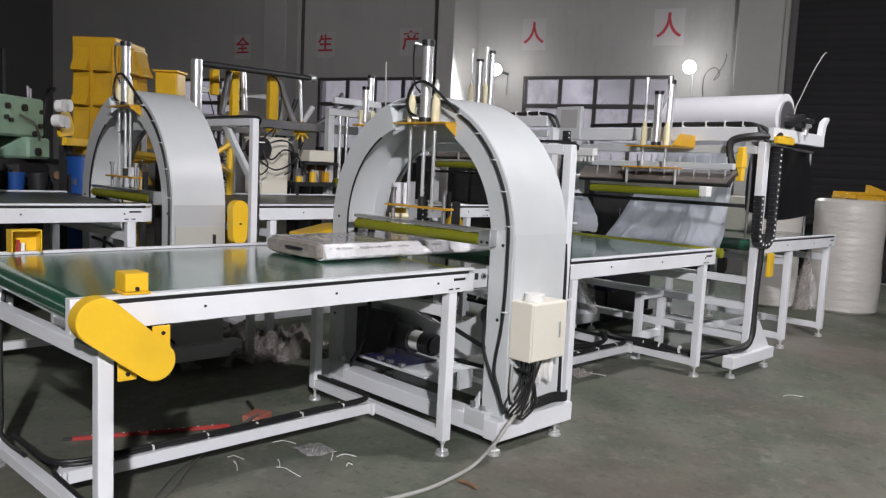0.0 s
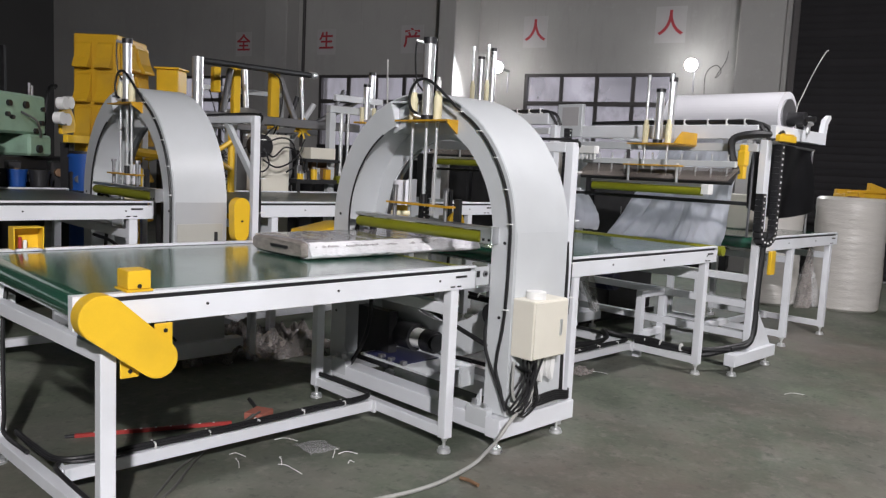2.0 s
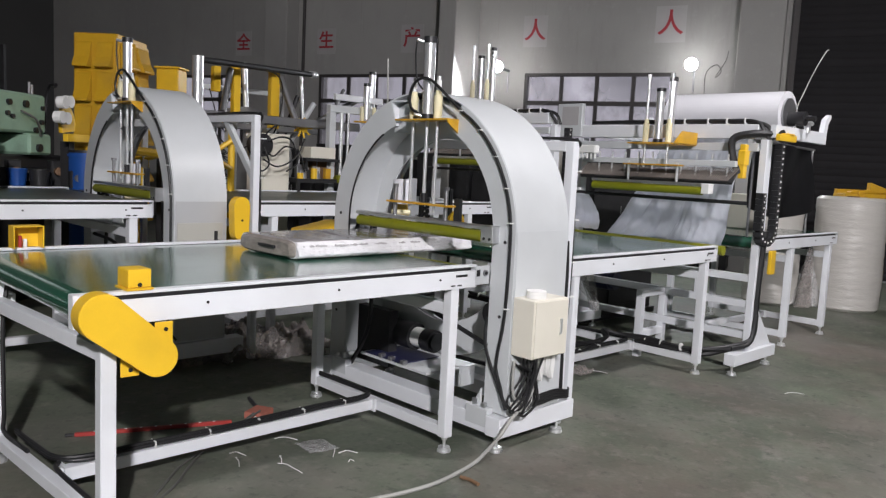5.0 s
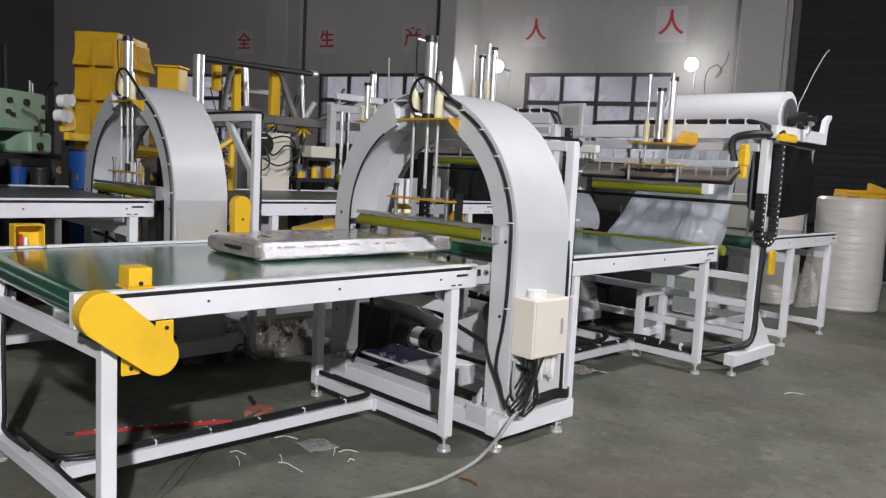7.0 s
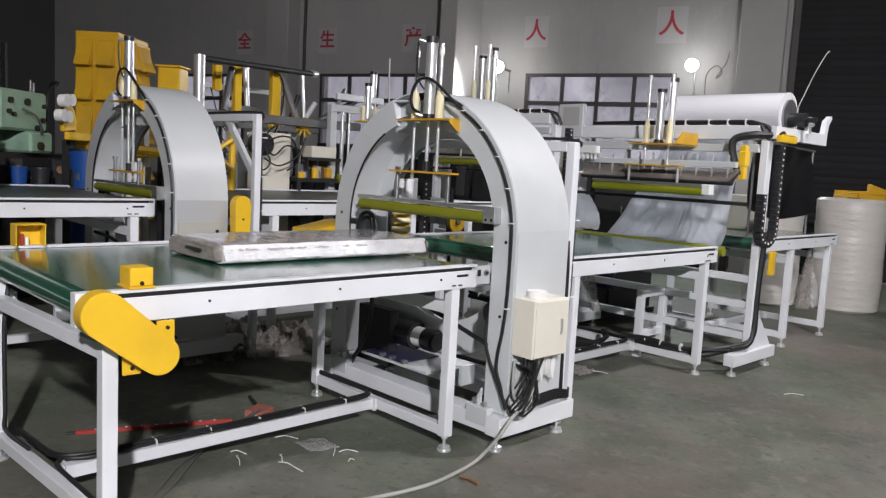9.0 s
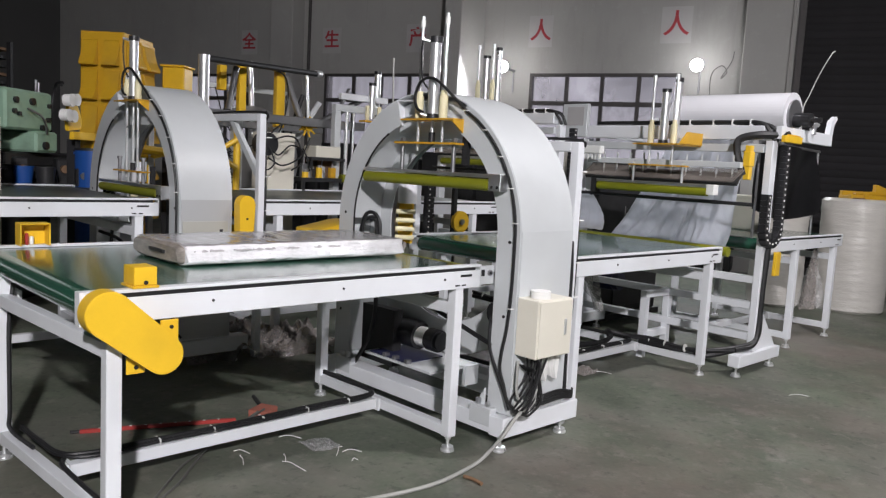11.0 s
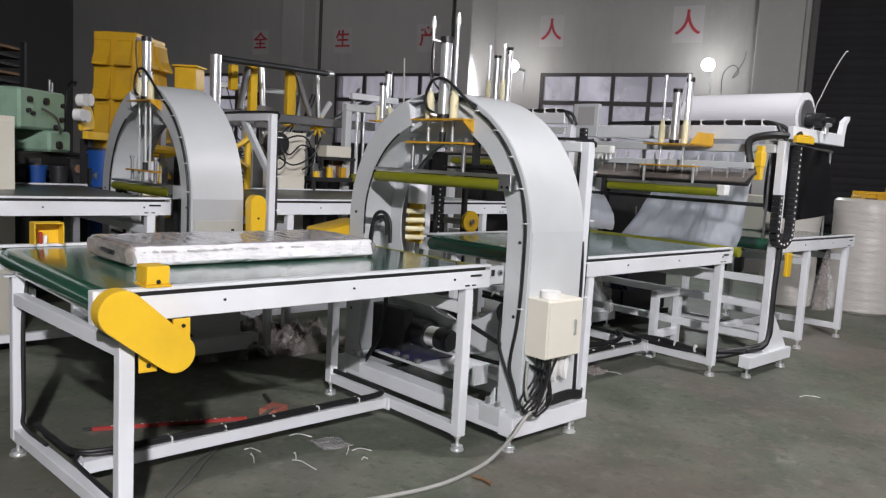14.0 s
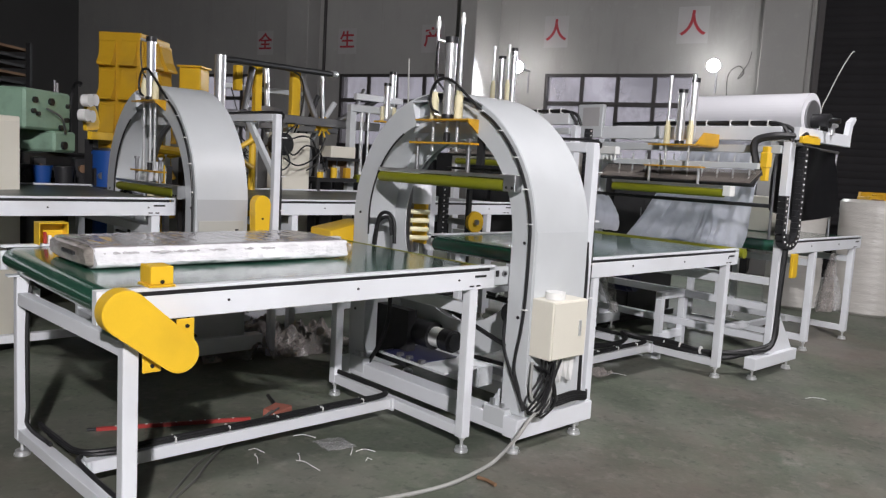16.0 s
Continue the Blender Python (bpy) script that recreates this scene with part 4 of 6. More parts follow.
gate_frame("light-grey square-tube gate frame with black cable", 0.70, -0.06, 1.36, 1.47, brace=False, w=0.05)


# ---- film stations ----
def film_station(label, ox, oy, dz, film=True, up=0.0):
    """The gantry that carries the film roll, sealing comb and second press."""
    g = thing("film_station", label, "machine", (ox + 2.8, oy + 0.6, 0), "film stations")
    ya, yb = oy - 0.15, oy + 1.36
    X = ox + 2.72
    for y, sg in ((ya, 1), (yb, -1)):
        base = part("base_beam", boxes((X - 0.24, X + 0.40, y - 0.03, y + 0.05, 0.07, 0.15)), WHITE, g, bevel=0.003)
        for fx in (X - 0.19, X + 0.34):
            levelling_foot(base, fx, y + 0.01, 0.07)
        part("post", boxes((X, X + 0.08, y - 0.01, y + 0.04, 0.15, 1.60 + dz)), WHITE, g, bevel=0.003)
        bm = B()
        slab(bm, [(X + 0.08, 0.151), (X + 0.38, 0.151), (X + 0.34, 0.2), (X + 0.11, 0.44), (X + 0.08, 0.45)], "y", y + 0.005, y + 0.03)
        part("gusset", bm, WHITE, g)
        if not film:
            continue
        part("roll_arm", boxes((X + 0.02, X + 0.92, y - 0.05, y - 0.012, 1.615 + dz, 1.70 + dz)), WHITE, g, bevel=0.002)
        bm = B()
        slab(bm, [(X + 0.86, 1.70 + dz), (X + 0.92, 1.70 + dz), (X + 0.935, 1.77 + dz), (X + 0.985, 1.82 + dz), (X + 0.97, 1.84 + dz), (X + 0.89, 1.80 + dz)], "y", y - 0.05, y - 0.012)
        part("hook", bm, WHITE, g)
    part("top_beam", boxes((X - 0.03, X + 0.05, ya + 0.05, yb - 0.012, 1.605 + dz, 1.70 + dz)), WHITE, g, bevel=0.003)
    part("guide_beam", boxes((X - 0.02, X + 0.04, ya + 0.045, yb - 0.012, 1.52 + dz, 1.575 + dz)), GREY, g, bevel=0.003)
    part("top_cable", tubes(0.014, [(X - 0.01, yb - 0.1, 1.72 + dz), (X - 0.01, oy + 0.7, 1.725 + dz), (X - 0.01, oy + 0.2, 1.725 + dz), (X - 0.01, oy - 0.06, 1.72 + dz), (X + 0.0, oy - 0.13, 1.66 + dz), (X + 0.02, oy - 0.16, 1.60 + dz)],
                            [(X + 0.01, yb - 0.1, 1.722 + dz), (X + 0.015, oy + 0.7, 1.72 + dz), (X + 0.012, oy + 0.1, 1.72 + dz), (X + 0.03, oy - 0.12, 1.70 + dz), (X + 0.05, oy - 0.18, 1.60 + dz)]), BLACK, g, "black cables along the beam")
    each("cable_tie", TIE, g, *[(X - 0.03, X + 0.035, y - 0.004, y + 0.004, 1.702 + dz, 1.743 + dz) for y in (oy + 0.0, oy + 0.13, oy + 0.27, oy + 0.45)])
    if film:
        # roll of film
        xr, zr, rr = X + 0.42, 1.80 + dz, 0.165
        roll = part("film_roll", cyls(((xr, oy - 0.10, zr), (xr, oy + 0.79, zr), rr), seg=48), FILMROLL, g, "large white roll of plastic film", bevel=0.012)
        part("core", cyls(((xr, oy - 0.115, zr), (xr, oy - 0.09, zr), 0.115), seg=32), STEEL, roll, "grey roll core")
        part("shaft", cyls(((xr, oy - 0.23, zr - 0.03), (xr, oy - 0.11, zr - 0.03), 0.05), ((xr, oy - 0.30, zr - 0.03), (xr, oy - 0.23, zr - 0.03), 0.018), seg=20), BLACKP, roll)
        part("chuck", cyls(((xr + 0.12, oy - 0.2, zr - 0.12), (xr + 0.12, oy - 0.2, zr + 0.0), 0.022), ((xr + 0.2, oy - 0.2, zr - 0.05), (xr + 0.06, oy - 0.2, zr - 0.05), 0.015), seg=12), CHROME, g)
    # press bar, comb and pins
    part("pin_bar", boxes((X - 0.2, X - 0.16, oy - 0.04, oy + 1.2, 1.405 + dz, 1.445 + dz)), GREY, g, bevel=0.002)
    for k in range(10):
        part("pin", cyls(((X - 0.18, oy + 0.02 + 0.115 * k, 1.30 + dz), (X - 0.18, oy + 0.02 + 0.115 * k, 1.49 + dz), 0.007), seg=8), CHROME, g)
    bm = B()
    slab(bm, [(X - 0.15, 1.375 + dz), (X - 0.22, 1.30 + dz), (X - 0.20, 1.285 + dz), (X - 0.13, 1.36 + dz)], "y", oy - 0.03, oy + 1.2)
    comb = part("sealing_comb", bm, DARK, g, "dark toothed sealing comb")
    bm = B()
    for k in range(80):
        y = oy - 0.03 + k * 0.0155
        for q in box(bm, X - 0.232, X - 0.150, y, y + 0.006, 1.331 + dz, 1.336 + dz):
            q.co.z += (q.co.x - (X - 0.195)) * 1.05 + 0.016
            q.co.y -= (q.co.x - (X - 0.195)) * 0.5
    tagged(part("comb_teeth", bm, COMB, comb), kind="stuff")
    xp, yp = X - 0.29, oy + 0.50
    part("press_bar", boxes((xp - 0.03, xp + 0.03, yp - 0.375, yp + 0.52, 1.265 + dz, 1.285 + dz)), ALU, g, bevel=0.002)
    part("end_block", boxes((xp - 0.035, xp + 0.035, yp - 0.43, yp - 0.376, 1.215 + dz, 1.285 + dz)), TIE, g, bevel=0.003)
    part("press_roller", cyls(((xp - 0.012, yp - 0.375, 1.234 + dz), (xp - 0.012, yp + 0.51, 1.234 + dz), 0.029), seg=20), ROLLER, g, "olive green rubber press roller")
    part("cylinder", cyls(((xp, yp, 1.58 + dz), (xp, yp, 1.91 + dz + up), 0.029), seg=20), CHROME, g, "polished pneumatic cylinder")
    part("cylinder", cyls(((xp + 0.16, yp, 1.58 + dz), (xp + 0.16, yp, 2.0 + dz + up), 0.025), seg=20), CHROME, g, "polished pneumatic cylinder")
    for q in (((xp, yp, 1.555 + dz), (xp, yp, 1.58 + dz), 0.034), ((xp, yp, 1.91 + dz + up), (xp, yp, 1.935 + dz + up), 0.034), ((xp + 0.16, yp, 2.0 + dz + up), (xp + 0.16, yp, 2.03 + dz + up), 0.03)):
        part("cylinder_cap", cyls(q, seg=20), BLACKP, g)
    mf = part("valve_manifold", boxes((X - 0.30, X - 0.24, oy + 1.02, oy + 1.24, 1.47 + dz, 1.53 + dz)), TIE, g, "white pneumatic valve manifold", bevel=0.006)
    for k in range(6):
        part("valve_nipple", cyls(((X - 0.27, oy + 1.04 + 0.036 * k, 1.43 + dz), (X - 0.27, oy + 1.04 + 0.036 * k, 1.47 + dz), 0.009), seg=10), TIE, mf)
    part("manifold_arm", boxes((X - 0.24, X - 0.162, oy + 1.1, oy + 1.14, 1.425 + dz, 1.50 + dz)), ALU, g)
    for y in (yp + 0.10, yp - 0.08):
        part("bushing", cyls(((xp, y, 1.556 + dz), (xp, y, 1.69 + dz + up), 0.022), ((xp, y, 1.69 + dz + up), (xp, y, 1.72 + dz + up), 0.015)), CREAM, g, "cream nylon guide bushing")
        part("guide_rod", cyls(((xp, y, 1.38 + dz), (xp, y, 2.02 + dz + up), 0.0085), ((xp, y, 2.0 + dz + up), (xp, y, 2.035 + dz + up), 0.013), seg=12), CHROME, g)
        part("stud", cyls(((xp, y + (0.12 if y > yp else -0.09), 1.285 + dz), (xp, y + (0.12 if y > yp else -0.09), 1.42 + dz), 0.009), seg=10), CHROME, g)
    part("press_plate", boxes((xp - 0.03, xp + 0.03, yp - 0.2, yp + 0.25, 1.395 + dz, 1.405 + dz)), OCHRE, g, "yellow press plate")
    part("bracket_plate", boxes((xp - 0.06, X - 0.021, yp - 0.15, yp + 0.21, 1.545 + dz, 1.5545 + dz)), OCHRE, g, "yellow bracket plate")
    bm = B()
    slab(bm, [(X - 0.03, 1.555 + dz), (X - 0.03, 1.64 + dz), (xp + 0.05, 1.64 + dz), (xp - 0.05, 1.555 + dz)], "y", yp - 0.162, yp - 0.153)
    part("gusset", bm, OCHRE, g)
    part("idler_bar", cyls(((X - 0.1, oy - 0.1, 1.165 + dz), (X - 0.1, yb, 1.165 + dz), 0.013)), DARK, g)
    part("lower_roller", cyls(((X - 0.13, oy + 0.02, 0.83 + dz), (X - 0.13, yb - 0.03, 0.83 + dz), 0.034), seg=20), ROLLER, g, "olive green rubber roller")
    each("lower_beam", WHITE, g, *[(X + 0.015, X + 0.065, ya + 0.041, yb - 0.011, z, z + 0.05) for z in (0.22, 0.44, 0.62)], bevel=0.002)
    each("lower_post", WHITE, g, (X + 0.015, X + 0.065, oy + 0.52, oy + 0.57, 0.0, 0.219), (X + 0.015, X + 0.065, oy + 0.52, oy + 0.57, 0.271, 0.439), (X + 0.015, X + 0.065, oy + 0.25, oy + 0.29, 0.491, 0.619), bevel=0.002)
    each("lower_rail", WHITE, g, (X - 0.3, X + 0.014, oy + 0.52, oy + 0.57, 0.44, 0.49), (X + 0.066, X + 0.42, oy + 0.2, oy + 0.25, 0.23, 0.27), (X - 0.3, X + 0.014, oy + 0.52, oy + 0.57, 0.14, 0.19), bevel=0.002)
    part("lower_leg", boxes((X - 0.3, X - 0.25, oy + 0.521, oy + 0.569, 0.191, 0.439)), WHITE, g, bevel=0.002)
    part("lower_leg", boxes((X - 0.3, X - 0.25, oy + 0.521, oy + 0.569, 0.0, 0.139)), WHITE, g)
    part("floor_cable", tubes(0.014, *[[(X - 1.0, oy + 0.62 + q, 0.15 + q), (X - 0.8, oy + 0.58 + q, 0.155), (X - 0.62, oy + 0.60 - q, 0.16 + q), (X - 0.50, oy + 0.70, 0.19), (X - 0.42, oy + 0.62 + q, 0.165), (X - 0.37, oy + 0.42, 0.155 + q), (X - 0.36 + q, oy + 0.2, 0.15),
                                     (X - 0.3, oy + 0.02 + q, 0.16), (X - 0.14, oy - 0.1, 0.17 + q), (X + 0.02, oy - 0.17, 0.24), (X + 0.035, oy - 0.18 + q, 0.4)] for q in (0.0, 0.018)]), BLACK, g, "thick black floor cable")
    for q in (0.15, 0.3, 0.42):
        part("cable_tie", cyls(((X - 0.362, oy + q, 0.158), (X - 0.362, oy + q + 0.006, 0.158), 0.027), seg=12), TIE, g)
    # cable chain: links round a hanging loop
    yk = oy - 0.20
    loop = [(X + 0.17, 1.58 - 0.04 * k) for k in range(15)] + [(X + 0.055 + 0.115 * math.cos(-math.pi * k / 7), 0.985 + 0.085 * math.sin(-math.pi * k / 7)) for k in range(8)] + [(X - 0.06, 1.0 + 0.04 * k) for k in range(1, 7)]
    ch = part("cable_chain", boxes((X - 0.062, X - 0.058, yk + 0.0, yk + 0.05, 0.99, 1.22)), BLACKP, g, "black plastic cable chain")
    for (ax, az), (bx, bz) in zip(loop, loop[1:]):
        d = Vector((bx - ax, 0, bz - az))
        L = d.length * 0.96
        d.normalize()
        w = Vector((-d.z, 0, d.x)) * 0.028
        bm = B()
        mid = Vector(((ax + bx) / 2, yk, (az + bz) / 2 + dz))
        slab(bm, [((mid + d * L / 2 + w).x, (mid + d * L / 2 + w).z), ((mid + d * L / 2 - w).x, (mid + d * L / 2 - w).z), ((mid - d * L / 2 - w).x, (mid - d * L / 2 - w).z), ((mid - d * L / 2 + w).x, (mid - d * L / 2 + w).z)], "y", yk, yk + 0.05)
        link = part("chain_link", bm, BLACKP, ch)
        part("rivet", cyls((mid, mid - Vector((0, 0.004, 0)), 0.007), seg=8), TIE, ch)
    if film:
        part("yellow_clamp", boxes((X + 0.02, X + 0.30, oy - 0.23, oy - 0.202, 1.595 + dz, 1.64 + dz), (X + 0.10, X + 0.26, oy - 0.231, oy - 0.15, 1.6405 + dz, 1.65 + dz)), YELLOW, g, "yellow cable clamp", bevel=0.003)
        each("yellow_arm", YELLOW, g, (X - 0.13, X - 0.08, oy - 0.07, oy - 0.03, 1.33 + dz, 1.56 + dz), (X - 0.14, X - 0.07, oy - 0.075, oy - 0.025, 1.42 + dz, 1.52 + dz), label="yellow swivel arm", bevel=0.004)
        part("thick_hose", tubes(0.026, [(X - 0.12, oy - 0.03, 1.36 + dz), (X - 0.13, oy + 0.02, 1.50 + dz), (X - 0.1, oy + 0.03, 1.60 + dz), (X - 0.05, oy - 0.08, 1.635 + dz), (X + 0.05, oy - 0.17, 1.64 + dz), (X + 0.15, oy - 0.18, 1.66 + dz), (X + 0.18, oy - 0.18, 1.60 + dz)]), BLACK, g, "thick black hose bundle")
    part("cable", tubes(0.02, [(X + 0.05, oy - 0.18, 0.98 + dz), (X + 0.04, oy - 0.17, 0.6), (X + 0.03, oy - 0.17, 0.3), (X - 0.02, oy - 0.16, 0.2), (X - 0.15, oy - 0.1, 0.17)],
                        [(X - 0.15, oy - 0.09, 0.165), (X - 0.3, oy + 0.05, 0.12), (X - 0.37, oy + 0.3, 0.135), (X - 0.38, oy + 0.5, 0.14)]), BLACK, g, "thick black cable")
    if film:
        bm = B()
        cols, rws = 70, 44
        grid = []
        for i in range(rws + 1):
            f = i / rws
            line = []
            for j in range(cols + 1):
                h = j / cols
                x = X + 0.26 - 0.12 * math.sin(min(1, f * 1.6) * math.pi / 2) + 0.34 * max(0, f - 0.35) ** 1.4 / 0.65 ** 1.4
                z = 0.80 + dz + 0.88 * (1 - f) ** 1.4
                left, right = 0.74 + 0.68 * f ** 1.5, 0.09 + 0.24 * f ** 1.6
                y = oy + right + h * (left - right)
                wave = 0.018 * math.sin(9 * h + 3.5 * f) + 0.012 * math.sin(31 * h - 9 * f) + 0.009 * abs(math.sin(17 * h + 7 * f)) + 0.02 * noise.noise((h * 6, f * 3, 1.3)) + 0.012 * noise.noise((h * 30, f * 4, 2.3)) + 0.006 * noise.noise((h * 64, f * 3, 6.1))
                line.append(bm.verts.new((x + wave * (0.3 + f), y + 0.01 * noise.noise((f * 5, h * 3, 4)), z + 0.014 * noise.noise((h * 5, f * 6, 7)))))
            grid.append(line)
        for i in range(rws):
            for j in range(cols):
                bm.faces.new((grid[i][j], grid[i][j + 1], grid[i + 1][j + 1], grid[i + 1][j]))
        bmesh.ops.solidify(bm, geom=list(bm.faces), thickness=0.0012)
        part("film_curtain", bm, SHEET, g, "clear plastic film hanging in folds")
    return g


film_station("white film station with plastic roll, sealing comb and cable chain", 0.0, 0.0, 0.0)

# ---- wrapped pack on the belt ----
PACK_Y = 0.745
pack = thing("wrapped_package", "flat board pack wrapped in shiny stretch film, lying on the belt", "package", (0.575, PACK_Y, 0.862))


def crumpled(x0, x1, y0, y1, z0, z1, nx, ny, nz, amp, seed, rad=0.012):
    bm = B()
    bmesh.ops.create_cube(bm, size=1.0)
    bmesh.ops.bevel(bm, geom=list(bm.edges), offset=0.06, segments=2, profile=0.6, affect="EDGES")
    bmesh.ops.subdivide_edges(bm, edges=list(bm.edges), cuts=nx, use_grid_fill=True)
    for v in bm.verts:
        p = Vector((x0 + (v.co.x + 0.5) * (x1 - x0), y0 + (v.co.y + 0.5) * (y1 - y0), z0 + (v.co.z + 0.5) * (z1 - z0)))
        n1 = noise.noise_vector(p * 9 + Vector((seed, 0, 0))) * amp + noise.noise_vector(p * 34 + Vector((0, seed, 0))) * amp * 0.55
        n1.z *= 0.6
        v.co = p + n1
        if v.co.z < z0:
            v.co.z = z0
    return bm


def wrapped_slab(x0, x1, yc, hw, z0, h):
    """A flat pack: a rounded section carried along x, drawn in at the ends, with creases of the film."""
    bm, nx, n = B(), 150, 60
    rings = []
    for i in range(nx + 1):
        f = i / nx
        x = x0 + (x1 - x0) * f
        e = min(f, 1 - f) * (x1 - x0)
        pinch = 1 - 0.10 * max(0.0, 1 - e / 0.012) ** 2
        line = []
        for k in range(n):
            a = 2 * math.pi * (k + 0.5) / n
            c, s_ = math.cos(a), math.sin(a)
            u = math.copysign(abs(c) ** 0.16, c) if abs(c) > abs(s_) * 0.18 else c * 4.5
            w = math.copysign(abs(s_) ** 0.22, s_)
            u = max(-1, min(1, u))
            p = Vector((x, yc + u * hw * (1 - 0.012 * (1 - pinch)), z0 + h / 2 + w * h / 2 * pinch))
            side = abs(u) ** 6
            cr = 0.0075 * noise.noise((x * 5, p.y * 5, p.z * 22)) + 0.006 * noise.noise((x * 24, p.y * 11, p.z * 40 + 3)) + 0.003 * noise.noise((x * 70, p.y * 40, p.z * 90))
            bulge = 0.010 * math.sin(math.pi * min(1.0, max(0.0, (p.z - z0) / (0.58 * h)))) + 0.004 * (p.z > z0 + 0.74 * h)
            p.y += (1 if u > 0 else -1) * (cr * 0.8 + bulge + 0.012 * abs(noise.noise((x * 16, p.z * 30, 8.1))) - 0.002) * side
            p.z += cr * (1 - side) * 0.7
            p.x += 0.010 * noise.noise((p.y * 14, p.z * 30, x0 + f)) * (1 if e < 0.02 else 0.15)
            p.z = max(z0, p.z)
            line.append(bm.verts.new(p))
        rings.append(line)
    for i in range(nx):
        for k in range(n):
            bm.faces.new((rings[i][k], rings[i][(k + 1) % n], rings[i + 1][(k + 1) % n], rings[i + 1][k]))
    bm.faces.new(rings[0][::-1])
    bm.faces.new(rings[-1])
    return bm


for name, material, label, top in (("wrapped_body", WRAP, "", False), ("top_film", WRAPTOP, "grey board top under tight film", True)):
    bm = wrapped_slab(0.0, 1.12, PACK_Y, 0.24, 0.862, 0.086)
    bm.normal_update()
    drop = [f for f in bm.faces if (f.normal.z > 0.55 and abs(f.calc_center_median().y - PACK_Y) < 0.233) != top]
    bmesh.ops.delete(bm, geom=drop, context="FACES")
    part(name, bm, material, pack, label)
# board edge showing in the gap between two turns of film
for k, (a, b) in enumerate(((0.03, 0.09), (0.10, 0.16), (0.205, 0.29), (0.295, 0.345), (0.35, 0.40), (0.44, 0.52), (0.60, 0.64), (0.66, 0.74))):
    bm = B()
    lo, hi = [], []
    for i in range(13):
        x = a + (b - a) * i / 12
        w = math.sin(math.pi * (i + 0.4) / 12.8) ** 0.4
        lo.append((x, 0.9215 - 0.0035 * w + 0.005 * noise.noise((x * 60, 1.0, k))))
        hi.append((x, 0.9225 + 0.004 * w + 0.005 * noise.noise((x * 60, 5.0, k))))
    slab(bm, lo + hi[::-1], "y", PACK_Y - 0.2475, PACK_Y - 0.235)
    part("board_edge", bm, BOARD, pack, "taupe board edge showing through the film")
bm = B()
g = []
for i in range(9):
    f = i / 8
    line = []
    for k in range(40):
        a = 2 * math.pi * k / 40
        r = 1 - 0.35 * f
        y = PACK_Y + 0.225 * math.copysign(abs(math.cos(a)) ** 0.3, math.cos(a)) * (1 - 0.08 * f)
        z = 0.905 + 0.038 * math.copysign(abs(math.sin(a)) ** 0.4, math.sin(a)) * r - 0.012 * f
        q = noise.noise_vector((y * 18, z * 40, f * 3)) * 0.02 * f
        line.append(bm.verts.new((1.105 + 0.075 * f + q.x, y + q.y, max(0.864, z + q.z))))
    g.append(line)
for i in range(8):
    for k in range(40):
        bm.faces.new((g[i][k], g[i][(k + 1) % 40], g[i + 1][(k + 1) % 40], g[i + 1][k]))
part("film_fold", bm, BAG, pack, "gathered loose film at the end")
bm = B()
g = []
for i in range(7):
    f = i / 6
    line = []
    for k in range(40):
        a = 2 * math.pi * (k + 0.5) / 40
        y = PACK_Y + 0.236 * math.copysign(abs(math.cos(a)) ** 0.25, math.cos(a)) * (1 - 0.10 * f * f)
        z = 0.905 + 0.041 * math.copysign(abs(math.sin(a)) ** 0.4, math.sin(a)) * (1 - 0.25 * f * f)
        q = noise.noise_vector((y * 16, z * 45, f * 2)) * 0.008
        line.append(bm.verts.new((0.004 - 0.03 * f + q.x, y, max(0.864, z + q.z * 0.4))))
    g.append(line)
for i in range(6):
    for k in range(40):
        bm.faces.new((g[i][k], g[i + 1][k], g[i + 1][(k + 1) % 40], g[i][(k + 1) % 40]))
bm.faces.new(g[-1])
part("end_fold", bm, TAUPE, pack, "taupe folded end showing the boards through film")
part("board_slot", boxes((-0.034, -0.018, PACK_Y - 0.10, PACK_Y + 0.04, 0.902, 0.915)), DARK, pack, "dark gap between the boards")


# ---- second wrapping line ----
conveyor("white-framed belt conveyor of the second line", -3.3, -0.52, 2.10, 3.62, 0.155, (-3.1, -0.66), 3.5, cables=False, belt=DUSTBELT)
wrapping_arch("light-grey orbital wrapping arch of the second line", -0.45, 2.70, 0.745, 0.985, 0.335, 0.08, lower=0.03, control=False, fold=0.0)
line_two = conveyor("white-framed belt conveyor behind the second arch", 0.14, 2.55, 2.10, 3.62, 0.155, (0.3, 2.2), 3.5, cables=False, belt=DUSTBELT)
guard = gear_cover(line_two, -0.06, 1.01, -0.06, 0.84, 1.93, 0.055)
part("guard_bolt", cyls(((-0.06, 1.855, 0.92), (-0.06, 1.862, 0.92), 0.007), seg=8), BLACK, guard)
gate_frame("light-grey gate frame with diagonal brace", 0.07, 1.96, 3.72, 1.58, w=0.045)
film_station("white film station of the second line", 0.25, 2.0, 0.13, film=False, up=0.26)


# ---- machines and stores further back ----
def sphere_bm(c, r, sx=1, sy=1, sz=1, u=16, v=10):
    bm = B()
    bmesh.ops.create_uvsphere(bm, u_segments=u, v_segments=v, radius=r)
    for q in bm.verts:
        q.co = Vector((q.co.x * sx, q.co.y * sy, q.co.z * sz)) + Vector(c)
    return bm


